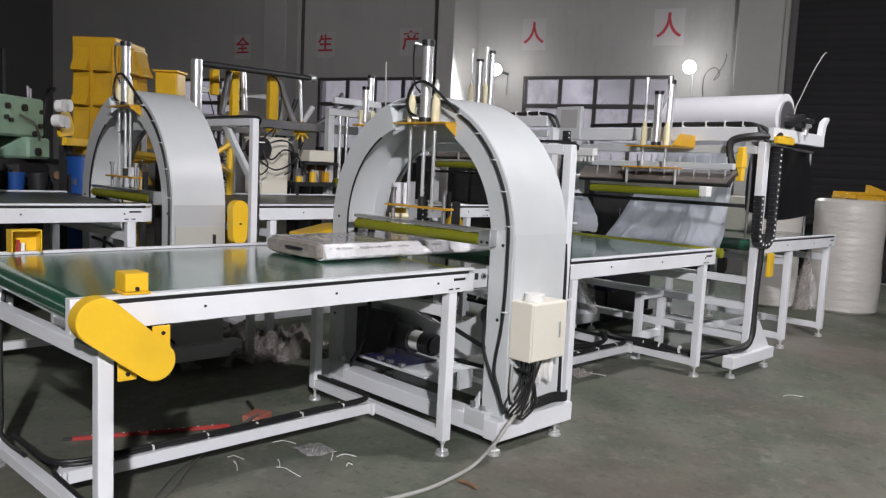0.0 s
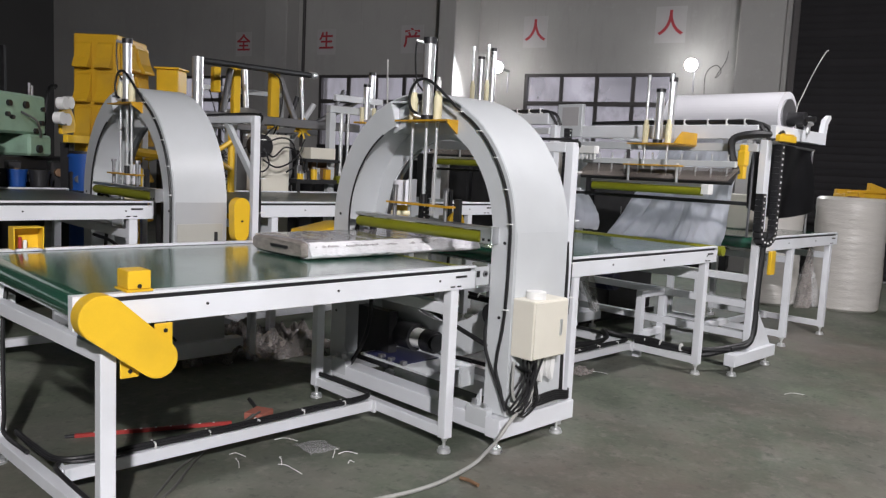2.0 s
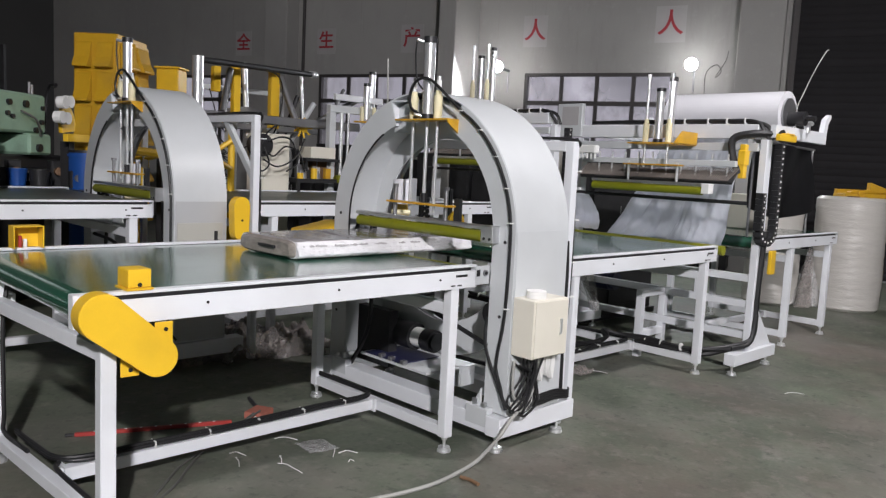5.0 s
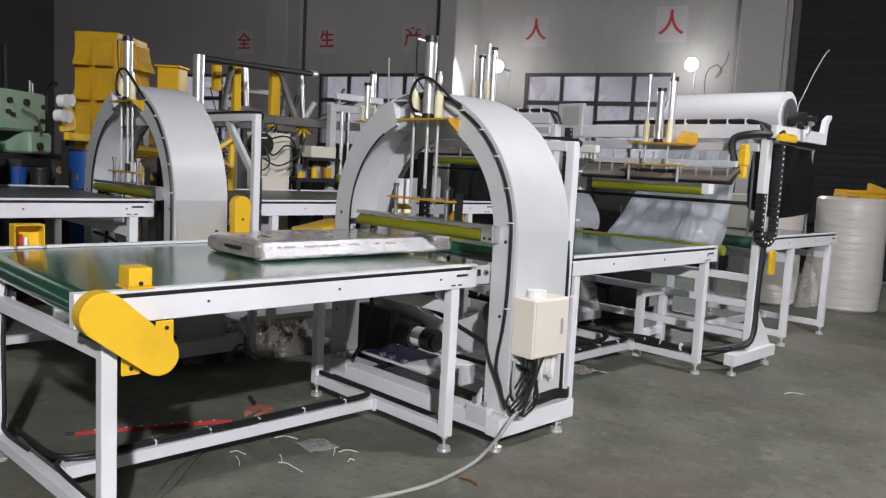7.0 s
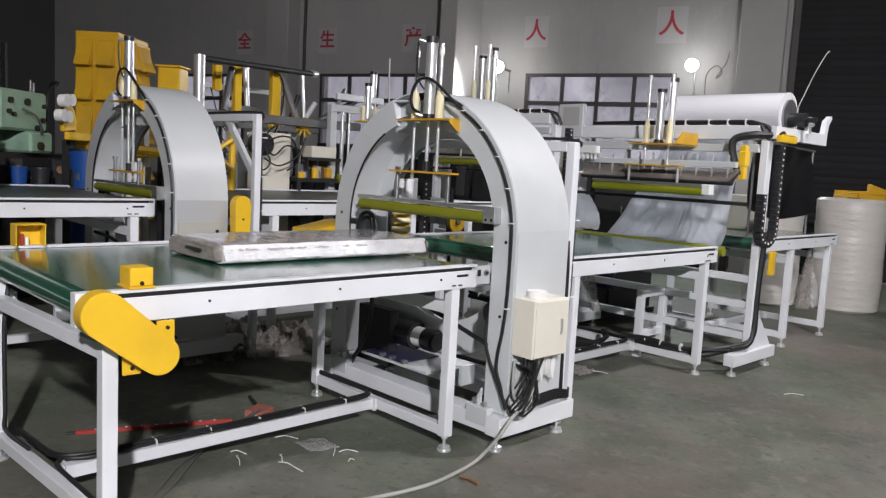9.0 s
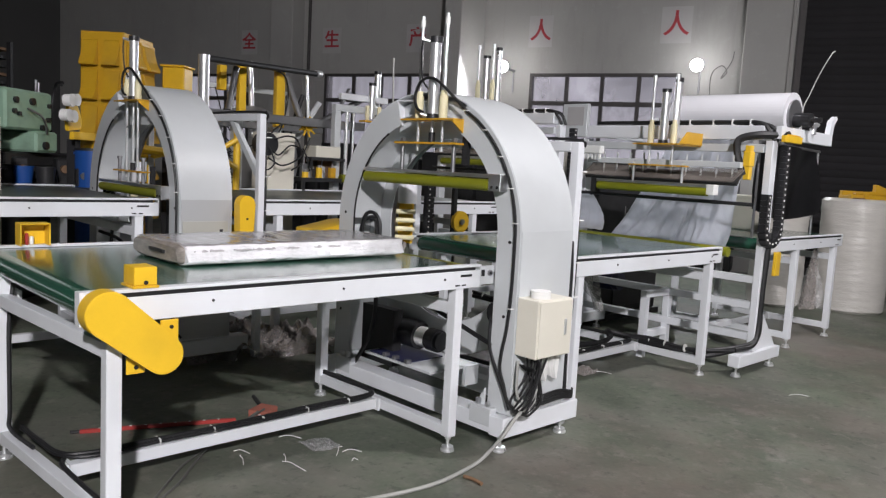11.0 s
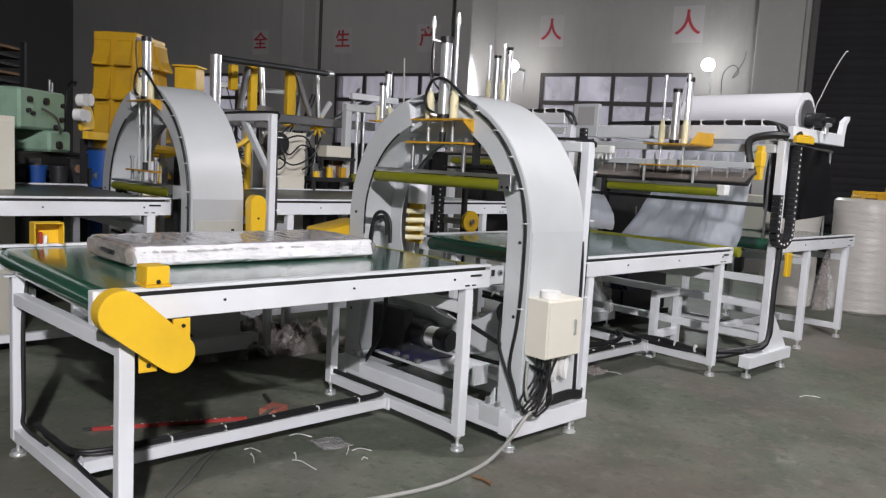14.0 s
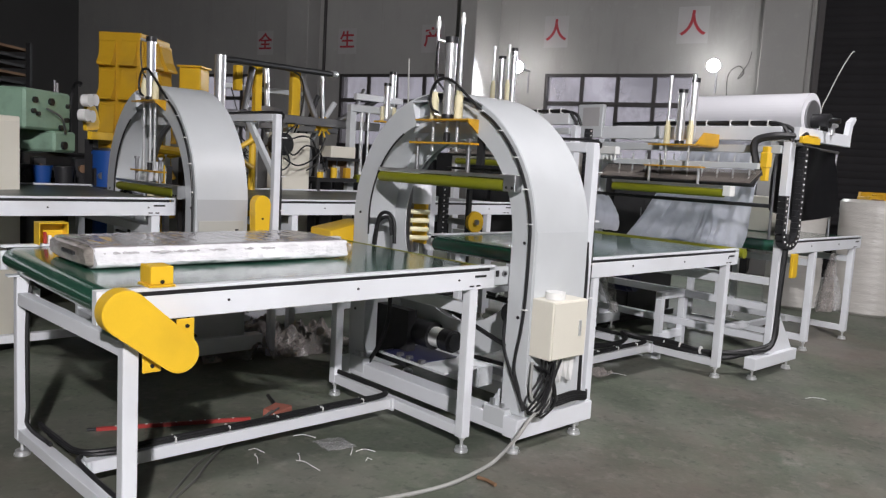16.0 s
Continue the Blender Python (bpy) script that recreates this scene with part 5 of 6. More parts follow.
# tall yellow mast of a stacker
t = thing("yellow_mast", "tall yellow sheet-metal mast with ribbed panels", "machine", (0.33, 4.95, 0), "", 42.0)
part("column", boxes((-0.34, 0.24, -0.2, 0.2, 0, 2.33)), AMBER, t, bevel=0.01)
for y in (-0.22,):
    part("panel", boxes((-0.34, -0.09, y, -0.201, 0.2, 2.28)), AMBER, t, bevel=0.006)
    part("panel", boxes((-0.07, 0.16, y - 0.015, -0.201, 0.2, 2.28)), AMBER, t, bevel=0.006)
    part("panel", boxes((0.175, 0.235, y, -0.201, 0.2, 2.28)), AMBER, t, bevel=0.006)
for z, top in ((0.66, 1.0), (1.03, 1.34), (1.37, 1.70), (1.73, 2.0), (2.03, 2.26)):
    for xa, xe, q in ((-0.325, -0.10, 0.0), (-0.055, 0.15, 0.015)):
        bm = B()
        slab(bm, [(-0.221 - q, top), (-0.221 - q, z), (-0.30 - q, z), (-0.305 - q, z + 0.02), (-0.262 - q, z + 0.09), (-0.24 - q, top - 0.02)], "x", xa, xe)
        part("pressed_panel", bm, AMBER, t, bevel=0.004)
    for ya, ye in ((-0.17, -0.03), (0.03, 0.17)):
        bm = B()
        slab(bm, [(-0.341, top), (-0.341, z), (-0.42, z), (-0.425, z + 0.02), (-0.38, z + 0.09), (-0.36, top - 0.02)], "y", ya, ye)
        part("pressed_panel", bm, AMBER, t, bevel=0.004)

# pale green lathe
t = thing("lathe", "old pale green machine-tool headstock with knobs", "machine", (-0.62, 4.85, 0), "", 42.0)
part("headstock", boxes((-0.36, 0.28, -0.2, 0.3, 1.42, 1.75)), GREENM, t, bevel=0.02)
part("gearbox", boxes((-0.02, 0.30, -0.24, 0.25, 1.24, 1.419)), GREENM, t, bevel=0.02)
part("bed", boxes((-0.3, 1.1, -0.15, 0.2, 1.12, 1.235)), DARK, t, bevel=0.01)
part("stand", boxes((-0.34, 0.3, -0.18, 0.25, 0, 1.118)), DARK, t, bevel=0.02)
for x, z, r in ((-0.24, 1.66, 0.025), (-0.26, 1.57, 0.02), (-0.02, 1.66, 0.03), (-0.2, 1.55, 0.018), (0.12, 1.45, 0.025), (0.2, 1.52, 0.022), (0.1, 1.30, 0.035), (0.22, 1.64, 0.02)):
    part("knob", cyls(((x, -0.265 if z < 1.42 else -0.225, z), (x, -0.2, z), r), seg=12), BLACKP, t)
part("lever", tubes(0.01, [(-0.1, -0.22, 1.6), (0.0, -0.28, 1.54), (0.06, -0.28, 1.46), (0.1, -0.26, 1.40)]), STEEL, t)
part("chuck", cyls(((0.3, 0.0, 1.55), (0.38, 0.0, 1.55), 0.1), seg=20), DARK, t)
part("spindle", cyls(((0.2, -0.1, 1.75), (0.2, -0.1, 1.86), 0.012), ((0.24, -0.1, 1.75), (0.24, -0.1, 1.84), 0.012)), STEEL, t)
part("desk_lamp", tubes(0.014, [(0.75, 0.1, 1.235), (0.76, 0.1, 1.6), (0.74, 0.05, 1.86), (0.6, -0.1, 1.88), (0.5, -0.15, 1.85)]), DARK, t)

# yellow winding arm with white wheels
t = thing("winding_arm", "yellow winding arm with four white wheels", "machine", (-0.5, 3.78, 0), "", 42.0)
bm = B()
slab(bm, [(-0.04, 1.42), (0.13, 1.44), (0.14, 1.5), (0.11, 1.58), (0.04, 1.66), (-0.03, 1.63), (-0.06, 1.52)], "y", -0.03, 0.0)
part("plate", bm, YELLOW, t, bevel=0.004)
for x, z in ((-0.09, 1.645), (-0.02, 1.655), (-0.13, 1.535), (-0.06, 1.53)):
    part("wheel", cyls(((x, -0.09, z), (x, -0.031, z), 0.045), seg=20), TIE, t, "white plastic wheel")
part("beam", boxes((-0.04, 0.62, -0.07, -0.031, 1.36, 1.419)), YELLOW, t, bevel=0.004)
part("post", boxes((0.1, 0.17, 0.001, 0.07, 0, 1.36)), DARK, t)

# drums, buckets and dark machinery behind the second line
for x, y, r, h in ((-0.28, 3.86, 0.15, 1.3), (-0.02, 4.0, 0.14, 1.22)):
    d = thing("drum", "blue plastic drum behind the conveyor", "drum", (x, y, 0), "blue drums")
    part("shell", cyls(((x, y, 0), (x, y, h - 0.02), r), seg=28), BLUE, d)
    part("hoop", cyls(*[((x, y, z), (x, y, z + 0.02), r + 0.008) for z in (h * 0.33, h * 0.66, h - 0.05)], seg=28), BLUE, d)
    part("lid", cyls(((x, y, h - 0.02), (x, y, h), r + 0.006), seg=28), BLACKP, d)
for x, y, m_, nm in ((-0.82, 3.74, BLUE, "blue"), (-0.68, 3.7, DARK, "black")):
    b = thing("bucket", nm + " plastic bucket on a dark bench", "bucket", (x, y, 1.0), "buckets")
    bm = B()
    cyl(bm, (x, y, 1.0), (x, y, 1.14), 0.055, 20, 0.07)
    part("pail", bm, m_, b)
    part("rim", cyls(((x, y, 1.14), (x, y, 1.15), 0.073), seg=20), m_, b)
bench = thing("dark_bench", "dark oily workbench crowded with iron parts", "bench", (-0.55, 3.86, 0))
part("bench_top", boxes((-1.1, -0.1, 3.62, 4.2, 0.95, 1.0)), DARK, bench)
for x in (-1.08, -0.16):
    for y in (3.64, 4.14):
        part("leg", boxes((x, x + 0.05, y, y + 0.05, 0, 0.95)), DARK, bench)
rng = random.Random(4)
for k in range(9):
    x, y = -1.0 + 0.1 * k + rng.uniform(-0.03, 0.03), rng.uniform(3.8, 4.05)
    p = thing("iron_part", "dark oily iron machine part on the bench", "machine part", (x, y, 1.0), "iron parts")
    h = rng.uniform(0.1, 0.24)
    part("body", boxes((x - 0.05, x + 0.05, y - 0.05, y + 0.05, 1.0, 1.0 + h)), DARK, p, bevel=0.01)
    part("boss", cyls(((x, y - 0.0505, 1.0 + h * 0.6), (x, y - 0.09, 1.0 + h * 0.6), 0.03)), (STEEL, DARK, CARD)[k % 3], p)

# pale cabinet and wrapped stack at the edge of the second line
t = thing("cabinet", "pale grey steel cabinet beside the conveyor", "cabinet", (-1.42, 3.05, 0), "", 30.0)
part("body", boxes((-0.2, 0.2, -0.2, 0.2, 0.05, 1.47)), BOXW, t, bevel=0.006)
part("door", boxes((-0.185, 0.185, -0.212, -0.201, 0.1, 1.44)), BOXW, t, bevel=0.004)
part("plinth", boxes((-0.19, 0.19, -0.19, 0.19, 0, 0.049)), DARK, t)
w = thing("wrapped_bundle", "bundle wrapped in glossy clear film on the cabinet", "package", (-1.45, 3.08, 1.47))
part("wrapped_body", crumpled(-1.58, -1.31, 2.95, 3.2, 1.47, 1.82, 4, 4, 4, 0.012, 8.0), WRAP, w)

# dark shelf of rods on the far left
t = thing("rod_rack", "dark steel rack stacked with long bars", "rack", (-0.15, 8.0, 0), "", 42.0)
for x in (-0.6, 0.25):
    for y in (-0.2, 0.2):
        part("upright", boxes((x, x + 0.05, y - 0.025, y + 0.025, 0, 2.5)), DARK, t)
for k in range(9):
    part("shelf", boxes((-0.6, 0.36, -0.17, 0.17, 1.6 + k * 0.1, 1.63 + k * 0.1)), CARD if k % 3 == 2 else DARK, t)

# yellow crate behind the second arch
t = thing("crate", "yellow plastic crate on a tall frame", "crate", (0.85, 4.93, 0), "", 42.0)
part("tub", boxes((-0.06, 0.16, -0.11, 0.11, 1.75, 2.12)), YELLOW, t, bevel=0.012)
part("rim", boxes((-0.075, 0.175, -0.125, 0.125, 2.121, 2.14)), YELLOW, t, bevel=0.004)
each("stand", DARK, t, *[(x, x + 0.05, y, y + 0.05, 0, 1.75) for x in (-0.05, 0.10) for y in (-0.10, 0.05)])

# ring wrapper with yellow posts and a slanting pole
t = thing("ring_wrapper", "grey and yellow ring wrapping machine with slanting black pole", "machine", (1.3, 4.0, 0))
part("pole", cyls(((0.6, 3.79, 2.11), (2.16, 4.42, 2.19), 0.028)), DARK, t, "slanting black pole")
part("pole_end", cyls(((2.12, 4.40, 2.19), (2.2, 4.44, 2.195), 0.036)), CHROME, t)
part("cylinder", cyls(((0.49, 3.6, 1.3), (0.49, 3.6, 2.11), 0.045), seg=20), CHROME, t, "polished steel cylinder")
for x, y, z0, z1, w in ((1.16, 4.2, 1.66, 2.15, 0.035), (1.0, 4.28, 1.9, 2.13, 0.035), (1.64, 4.32, 1.6, 2.2, 0.048)):
    part("yellow_post", boxes((x - w, x + w, y - 0.035, y + 0.035, z0, z1)), YELLOW, t, "yellow box post", bevel=0.006)
each("frame_leg", GREY, t, (1.08, 1.16, 4.15, 4.25, 0, 1.66), (1.55, 1.65, 4.27, 4.37, 0, 1.6), (0.44, 0.54, 3.56, 3.66, 0, 1.3), bevel=0.005)
each("frame_beam", STEEL, t, (0.4, 2.4, 3.9, 3.98, 1.62, 1.7), (0.5, 2.3, 4.5, 4.58, 1.58, 1.64), (0.5, 2.3, 4.5, 4.58, 0.9, 0.98), bevel=0.005)
bm = B()
strip_solid(bm, [(1.5 + 0.5 * math.cos(2 * math.pi * k / 48), 1.25 + 0.5 * math.sin(2 * math.pi * k / 48)) for k in range(49)],
            [(1.5 + 0.56 * math.cos(2 * math.pi * k / 48), 1.25 + 0.56 * math.sin(2 * math.pi * k / 48)) for k in range(49)], "y", 4.6, 4.66)
part("ring", bm, STEEL, t)
for k in range(9):
    a = 2 * math.pi * k / 9
    part("spoke", cyls(((1.78, 4.02, 1.62), (1.78 + 0.1 * math.cos(a), 4.0, 1.62 + 0.1 * math.sin(a)), 0.01)), YELLOW, t)
part("hub", cyls(((1.78, 3.98, 1.62), (1.78, 4.06, 1.62), 0.045)), YELLOW, t)
for q in (((1.9, 3.95, 1.68), (2.35, 3.85, 1.95), 0.03), ((2.1, 4.1, 1.64), (2.4, 4.2, 2.05), 0.02), ((0.9, 3.95, 1.7), (1.05, 4.1, 2.1), 0.03), ((1.75, 4.1, 1.7), (1.7, 4.3, 2.1), 0.03)):
    part("slant_strut", cyls(q), STEEL, t)
part("hose", tubes(0.0075, [(1.2, 4.1, 2.14), (1.4, 4.15, 2.14), (1.62, 4.2, 2.1), (1.68, 4.22, 1.9), (1.6, 4.2, 1.6), (1.4, 4.1, 1.4), (1.2, 4.0, 1.35)],
                   [(1.0, 3.5, 1.5), (1.15, 3.52, 1.33), (1.3, 3.54, 1.42), (1.45, 3.54, 1.36), (1.52, 3.56, 1.2)], [(1.05, 3.5, 1.3), (1.2, 3.5, 1.24), (1.4, 3.52, 1.33), (1.5, 3.54, 1.5)], [(1.06, 3.5, 1.4), (1.1, 3.48, 1.26), (1.02, 3.48, 1.2), (1.0, 3.5, 1.34), (1.08, 3.5, 1.52), (1.2, 3.56, 1.6), (1.3, 3.9, 1.62)], [(1.1, 3.5, 1.46), (1.24, 3.5, 1.5), (1.36, 3.52, 1.46), (1.42, 3.54, 1.28), (1.3, 3.52, 1.2)]), BLACK, t)
part("reel", cyls(((1.06, 3.52, 1.42), (1.06, 3.63, 1.42), 0.10), ((1.06, 3.5, 1.42), (1.06, 3.52, 1.42), 0.06), seg=24), BLACKP, t, "black cable reel")

t = thing("white_cabinet", "tall white electric cabinet behind the second line", "cabinet", (1.27, 3.72, 0))
part("body", boxes((1.12, 1.42, 3.66, 3.9, 0.05, 1.53)), BOXW, t, bevel=0.006)
part("door", boxes((1.14, 1.40, 3.648, 3.6595, 0.1, 1.5)), BOXW, t, bevel=0.003)
part("plinth", boxes((1.13, 1.41, 3.67, 3.89, 0, 0.049)), DARK, t)
for x, y, z, label in ((1.75, 3.7, 1.33, "white plastic carton"), (1.87, 3.85, 1.14, "brown carton")):
    h = 0.101 if "white" in label else 0.161
    c = thing("carton", label + " on a dark trolley", "carton", (x, y, z), "cartons")
    part("body", boxes((x - 0.14, x + 0.14, y - 0.1, y + 0.1, z, z + (0.1 if "white" in label else 0.16))), BOXW if "white" in label else CARD, c, bevel=0.004)
    part("flap", boxes((x - 0.14, x + 0.14, y - 0.1, y - 0.005, z + h, z + h + 0.004), (x - 0.14, x + 0.14, y + 0.005, y + 0.1, z + h, z + h + 0.004)), BOXW if "white" in label else CARD, c)
t = thing("trolley", "dark steel trolley holding cartons and parts", "trolley", (1.75, 3.75, 0))
each("shelf", DARK, t, (1.46, 2.15, 3.58, 3.98, 1.10, 1.138), (1.55, 1.93, 3.58, 3.82, 1.30, 1.328))
each("post", DARK, t, *[(x, x + 0.03, y, y + 0.03, 0, 1.10) for x in (1.46, 2.12) for y in (3.58, 3.95)], *[(x, x + 0.02, 3.6, 3.62, 1.138, 1.30) for x in (1.56, 1.90)])
for k in range(7):
    x, y = 1.5 + 0.05 * k + (0.3 if k > 4 else 0), 3.6 + 0.02 * (k % 3)
    p = thing("machine_part", "small yellow and steel machine part", "machine part", (x, y, 1.138), "machine parts")
    part("body", cyls(((x, y, 1.138), (x, y, 1.19 + 0.015 * (k % 4)), 0.03), seg=12), (YELLOW, STEEL, DARK)[k % 3], p)
    part("cap", cyls(((x, y, 1.19 + 0.015 * (k % 4)), (x, y, 1.21 + 0.015 * (k % 4)), 0.018), seg=12), STEEL, p)

t = thing("yellow_gantry", "yellow braced steel gantry behind the second arch", "gantry", (0.1, 2.9, 0))
for p, q, r in (((-0.18, 3.62, 1.33), (0.38, 3.5, 1.28), 0.035), ((-0.1, 3.75, 1.2), (0.4, 3.62, 1.36), 0.028), ((0.40, 3.6, 1.44), (0.75, 3.5, 1.2), 0.022), ((0.42, 3.6, 1.2), (0.78, 3.5, 1.46), 0.022), ((0.78, 3.56, 0.6), (0.78, 3.56, 1.52), 0.03)):
    part("brace", cyls((p, q, r), seg=8), YELLOW, t)
part("upright", boxes((0.36, 0.42, 3.55, 3.62, 0, 1.5)), YELLOW, t, bevel=0.004)
part("upright", boxes((-0.22, -0.16, 3.6, 3.66, 0, 1.36)), YELLOW, t, bevel=0.004)
part("upright", boxes((0.75, 0.81, 3.53, 3.59, 0, 0.6)), DARK, t, bevel=0.004)

t = thing("terminal_box", "flat pale grey terminal box with a notice, on a thin post", "box", (3.78, 2.28, 0))
part("housing", boxes((3.75, 3.80, 2.13, 2.43, 1.67, 1.99)), GREY, t, bevel=0.006)
part("notice", boxes((3.746, 3.7495, 2.17, 2.37, 1.78, 1.96)), PAPER, t, "faded paper notice")
part("post", cyls(((3.78, 2.28, 0), (3.78, 2.28, 1.67), 0.02)), STEEL, t)

t = thing("cable_post", "white post with black cable chain and yellow pulley", "post", (1.15, 1.58, 0))
part("post", boxes((1.10, 1.15, 1.6, 1.65, 0, 1.22)), WHITE, t, bevel=0.003)
part("dark_bar", boxes((1.28, 1.31, 1.40, 1.43, 0, 1.16)), DARK, t)
ch = part("cable_chain", boxes((1.172, 1.228, 1.562, 1.598, 0.82, 1.2)), BLACKP, t, "black plastic cable chain")
for k in range(10):
    part("chain_link", boxes((1.168, 1.232, 1.553, 1.5615, 0.825 + 0.038 * k, 0.858 + 0.038 * k)), BLACKP, ch)
    part("rivet", cyls(((1.185, 1.5525, 0.842 + 0.038 * k), (1.185, 1.549, 0.842 + 0.038 * k), 0.006), seg=8), TIE, ch)
part("pulley", cyls(((1.34, 1.38, 0.93), (1.34, 1.41, 0.93), 0.075), seg=24), YELLOW, t, "yellow pulley wheel")
part("pulley_hub", cyls(((1.34, 1.365, 0.93), (1.34, 1.3795, 0.93), 0.02), seg=12), STEEL, t)
part("base", boxes((1.05, 1.42, 1.36, 1.7, 0, 0.02)), DARK, t)

rng = random.Random(11)
t = thing("cable_tangle", "hanging tangle of black cables behind the second line", "cables", (0.62, 3.66, 0))
part("hanger", cyls(((0.62, 3.68, 0), (0.62, 3.68, 1.62), 0.02)), DARK, t)
for k in range(8):
    pts = [(0.62, 3.66, 1.55)]
    for i in range(5):
        pts.append((0.62 + rng.uniform(-0.18, 0.26), 3.66 + rng.uniform(-0.02, 0.1), 1.45 - 0.08 * i + rng.uniform(-0.12, 0.08)))
    pts.append((0.62, 3.67, 1.1))
    part("cable", tubes(0.0055, pts), BLACK, t)

rng = random.Random(23)
for k in range(16):
    x, y, z0 = 0.55 + 0.11 * k + rng.uniform(-0.04, 0.04), rng.uniform(3.66, 3.92), 1.138
    if x < 1.47 or x > 2.1:
        continue
    p = thing("machine_part", "oily steel and yellow machine part on the trolley", "machine part", (x, y, z0), "machine parts")
    h = rng.uniform(0.05, 0.15)
    part("body", boxes((x - 0.03, x + 0.03, y - 0.025, y + 0.025, z0, z0 + h)), (OCHRE, STEEL, DARK, GREY)[k % 4], p, bevel=0.004)
    part("spindle", cyls(((x, y, z0 + h), (x + rng.uniform(-0.02, 0.02), y, z0 + h + 0.07), 0.009), seg=10), STEEL, p)
t = thing("slant_frame", "grey steel frame with slanting struts and steel cylinders", "frame", (1.35, 4.75, 0))
each("post", GREY, t, (1.0, 1.05, 4.7, 4.75, 0, 1.95), (1.95, 2.0, 4.7, 4.75, 0, 1.95), bevel=0.003)
part("beam", boxes((1.0, 2.0, 4.7, 4.75, 1.951, 2.0)), GREY, t, bevel=0.003)
for p, q, r, m_ in (((1.1, 4.68, 1.3), (1.35, 4.68, 1.95), 0.022, GREY), ((1.9, 4.68, 1.3), (2.15, 4.68, 1.98), 0.025, DARK), ((2.1, 4.72, 1.5), (2.35, 4.66, 1.92), 0.03, GREY),
                    ((1.55, 4.66, 1.5), (1.5, 4.66, 2.25), 0.03, CHROME), ((2.22, 4.66, 1.6), (2.17, 4.66, 2.22), 0.02, CHROME)):
    part("strut", cyls((p, q, r), seg=12), m_, t)
part("cable", tubes(0.006, [(1.1, 4.6, 1.95), (1.2, 4.55, 1.6), (1.4, 4.5, 1.4), (1.6, 4.5, 1.5), (1.7, 4.5, 1.2)], [(1.9, 4.6, 1.95), (1.8, 4.5, 1.5), (1.65, 4.5, 1.3), (1.5, 4.5, 1.45)]), BLACK, t)

# press frame further back, between the arches
t = thing("press_frame", "grey press frame with two polished cylinders", "machine", (2.05, 3.95, 0))
each("post", GREY, t, (1.9, 1.97, 3.72, 3.79, 0, 1.78), (2.55, 2.62, 3.72, 3.79, 0, 1.78), bevel=0.004)
part("beam", boxes((1.9, 2.62, 3.72, 3.79, 1.781, 1.85)), GREY, t, bevel=0.004)
part("beam", boxes((1.97, 2.55, 3.73, 3.78, 1.9, 1.96)), WHITE, t, bevel=0.004)
part("guide", cyls(((2.02, 3.7, 1.12), (2.02, 3.7, 1.78), 0.018), ((2.1, 3.7, 1.12), (2.1, 3.7, 1.78), 0.012)), CHROME, t)
for x, y, z in ((2.32, 3.7, 2.06), (2.5, 3.85, 2.2)):
    part("cylinder", cyls(((x, y, 1.74), (x, y, z), 0.035), seg=20), CHROME, t, "polished pneumatic cylinder")
    part("cylinder_cap", cyls(((x, y, z), (x, y, z + 0.03), 0.038), seg=20), BLACKP, t)
for x in (2.25, 2.4):
    part("bushing", cyls(((x, 3.68, 1.72), (x, 3.68, 1.86), 0.02)), CREAM, t)
part("bracket", boxes((2.18, 2.48, 3.62, 3.72, 1.70, 1.715)), OCHRE, t)
each("valve_block", YELLOW, t, (2.2, 2.3, 3.66, 3.71, 1.3, 1.48), (2.23, 2.34, 3.64, 3.66, 1.36, 1.42), bevel=0.004)
part("roller", cyls(((1.9, 3.6, 1.14), (2.6, 3.6, 1.14), 0.04), seg=16), ROLLER, t)

# yellow motor cover on the far side of the first conveyor
bm = B()
slab(bm, [(0.06, 0.80), (0.36, 0.80), (0.36, 0.955), (0.30, 0.95), (0.06, 0.905)], "y", 1.285, 1.5)
part("motor_cover", bm, YELLOW, table_one, "yellow sheet-metal motor cover", bevel=0.006)

# dark cabinets against the wall under the windows
for k in range(8):
    c = tagged(new("dark_cabinet"), "dark steel cabinet standing along the hall wall", "cabinet", "dark cabinets")
    c.matrix_basis = HALL @ pose(8.3, -0.1 + 0.98 * k, 0)
    ROOT[c.name] = None
    h = (1.62, 1.5, 1.58, 1.45, 1.52, 1.4, 1.6, 1.48)[k]
    part("body", boxes((-0.25, 0.25, -0.46, 0.46, 0.06, h)), DARK, c, bevel=0.008)
    part("plinth", boxes((-0.23, 0.23, -0.44, 0.44, 0, 0.059)), BLACKP, c)
    for q in (-0.225, 0.225):
        d = part("door", boxes((-0.262, -0.251, q - 0.215, q + 0.215, 0.1, h - 0.04)), DARK, c, bevel=0.003)
        part("handle", cyls(((-0.275, q * 0.2, h * 0.5), (-0.275, q * 0.2, h * 0.5 + 0.12), 0.008)), STEEL, d)

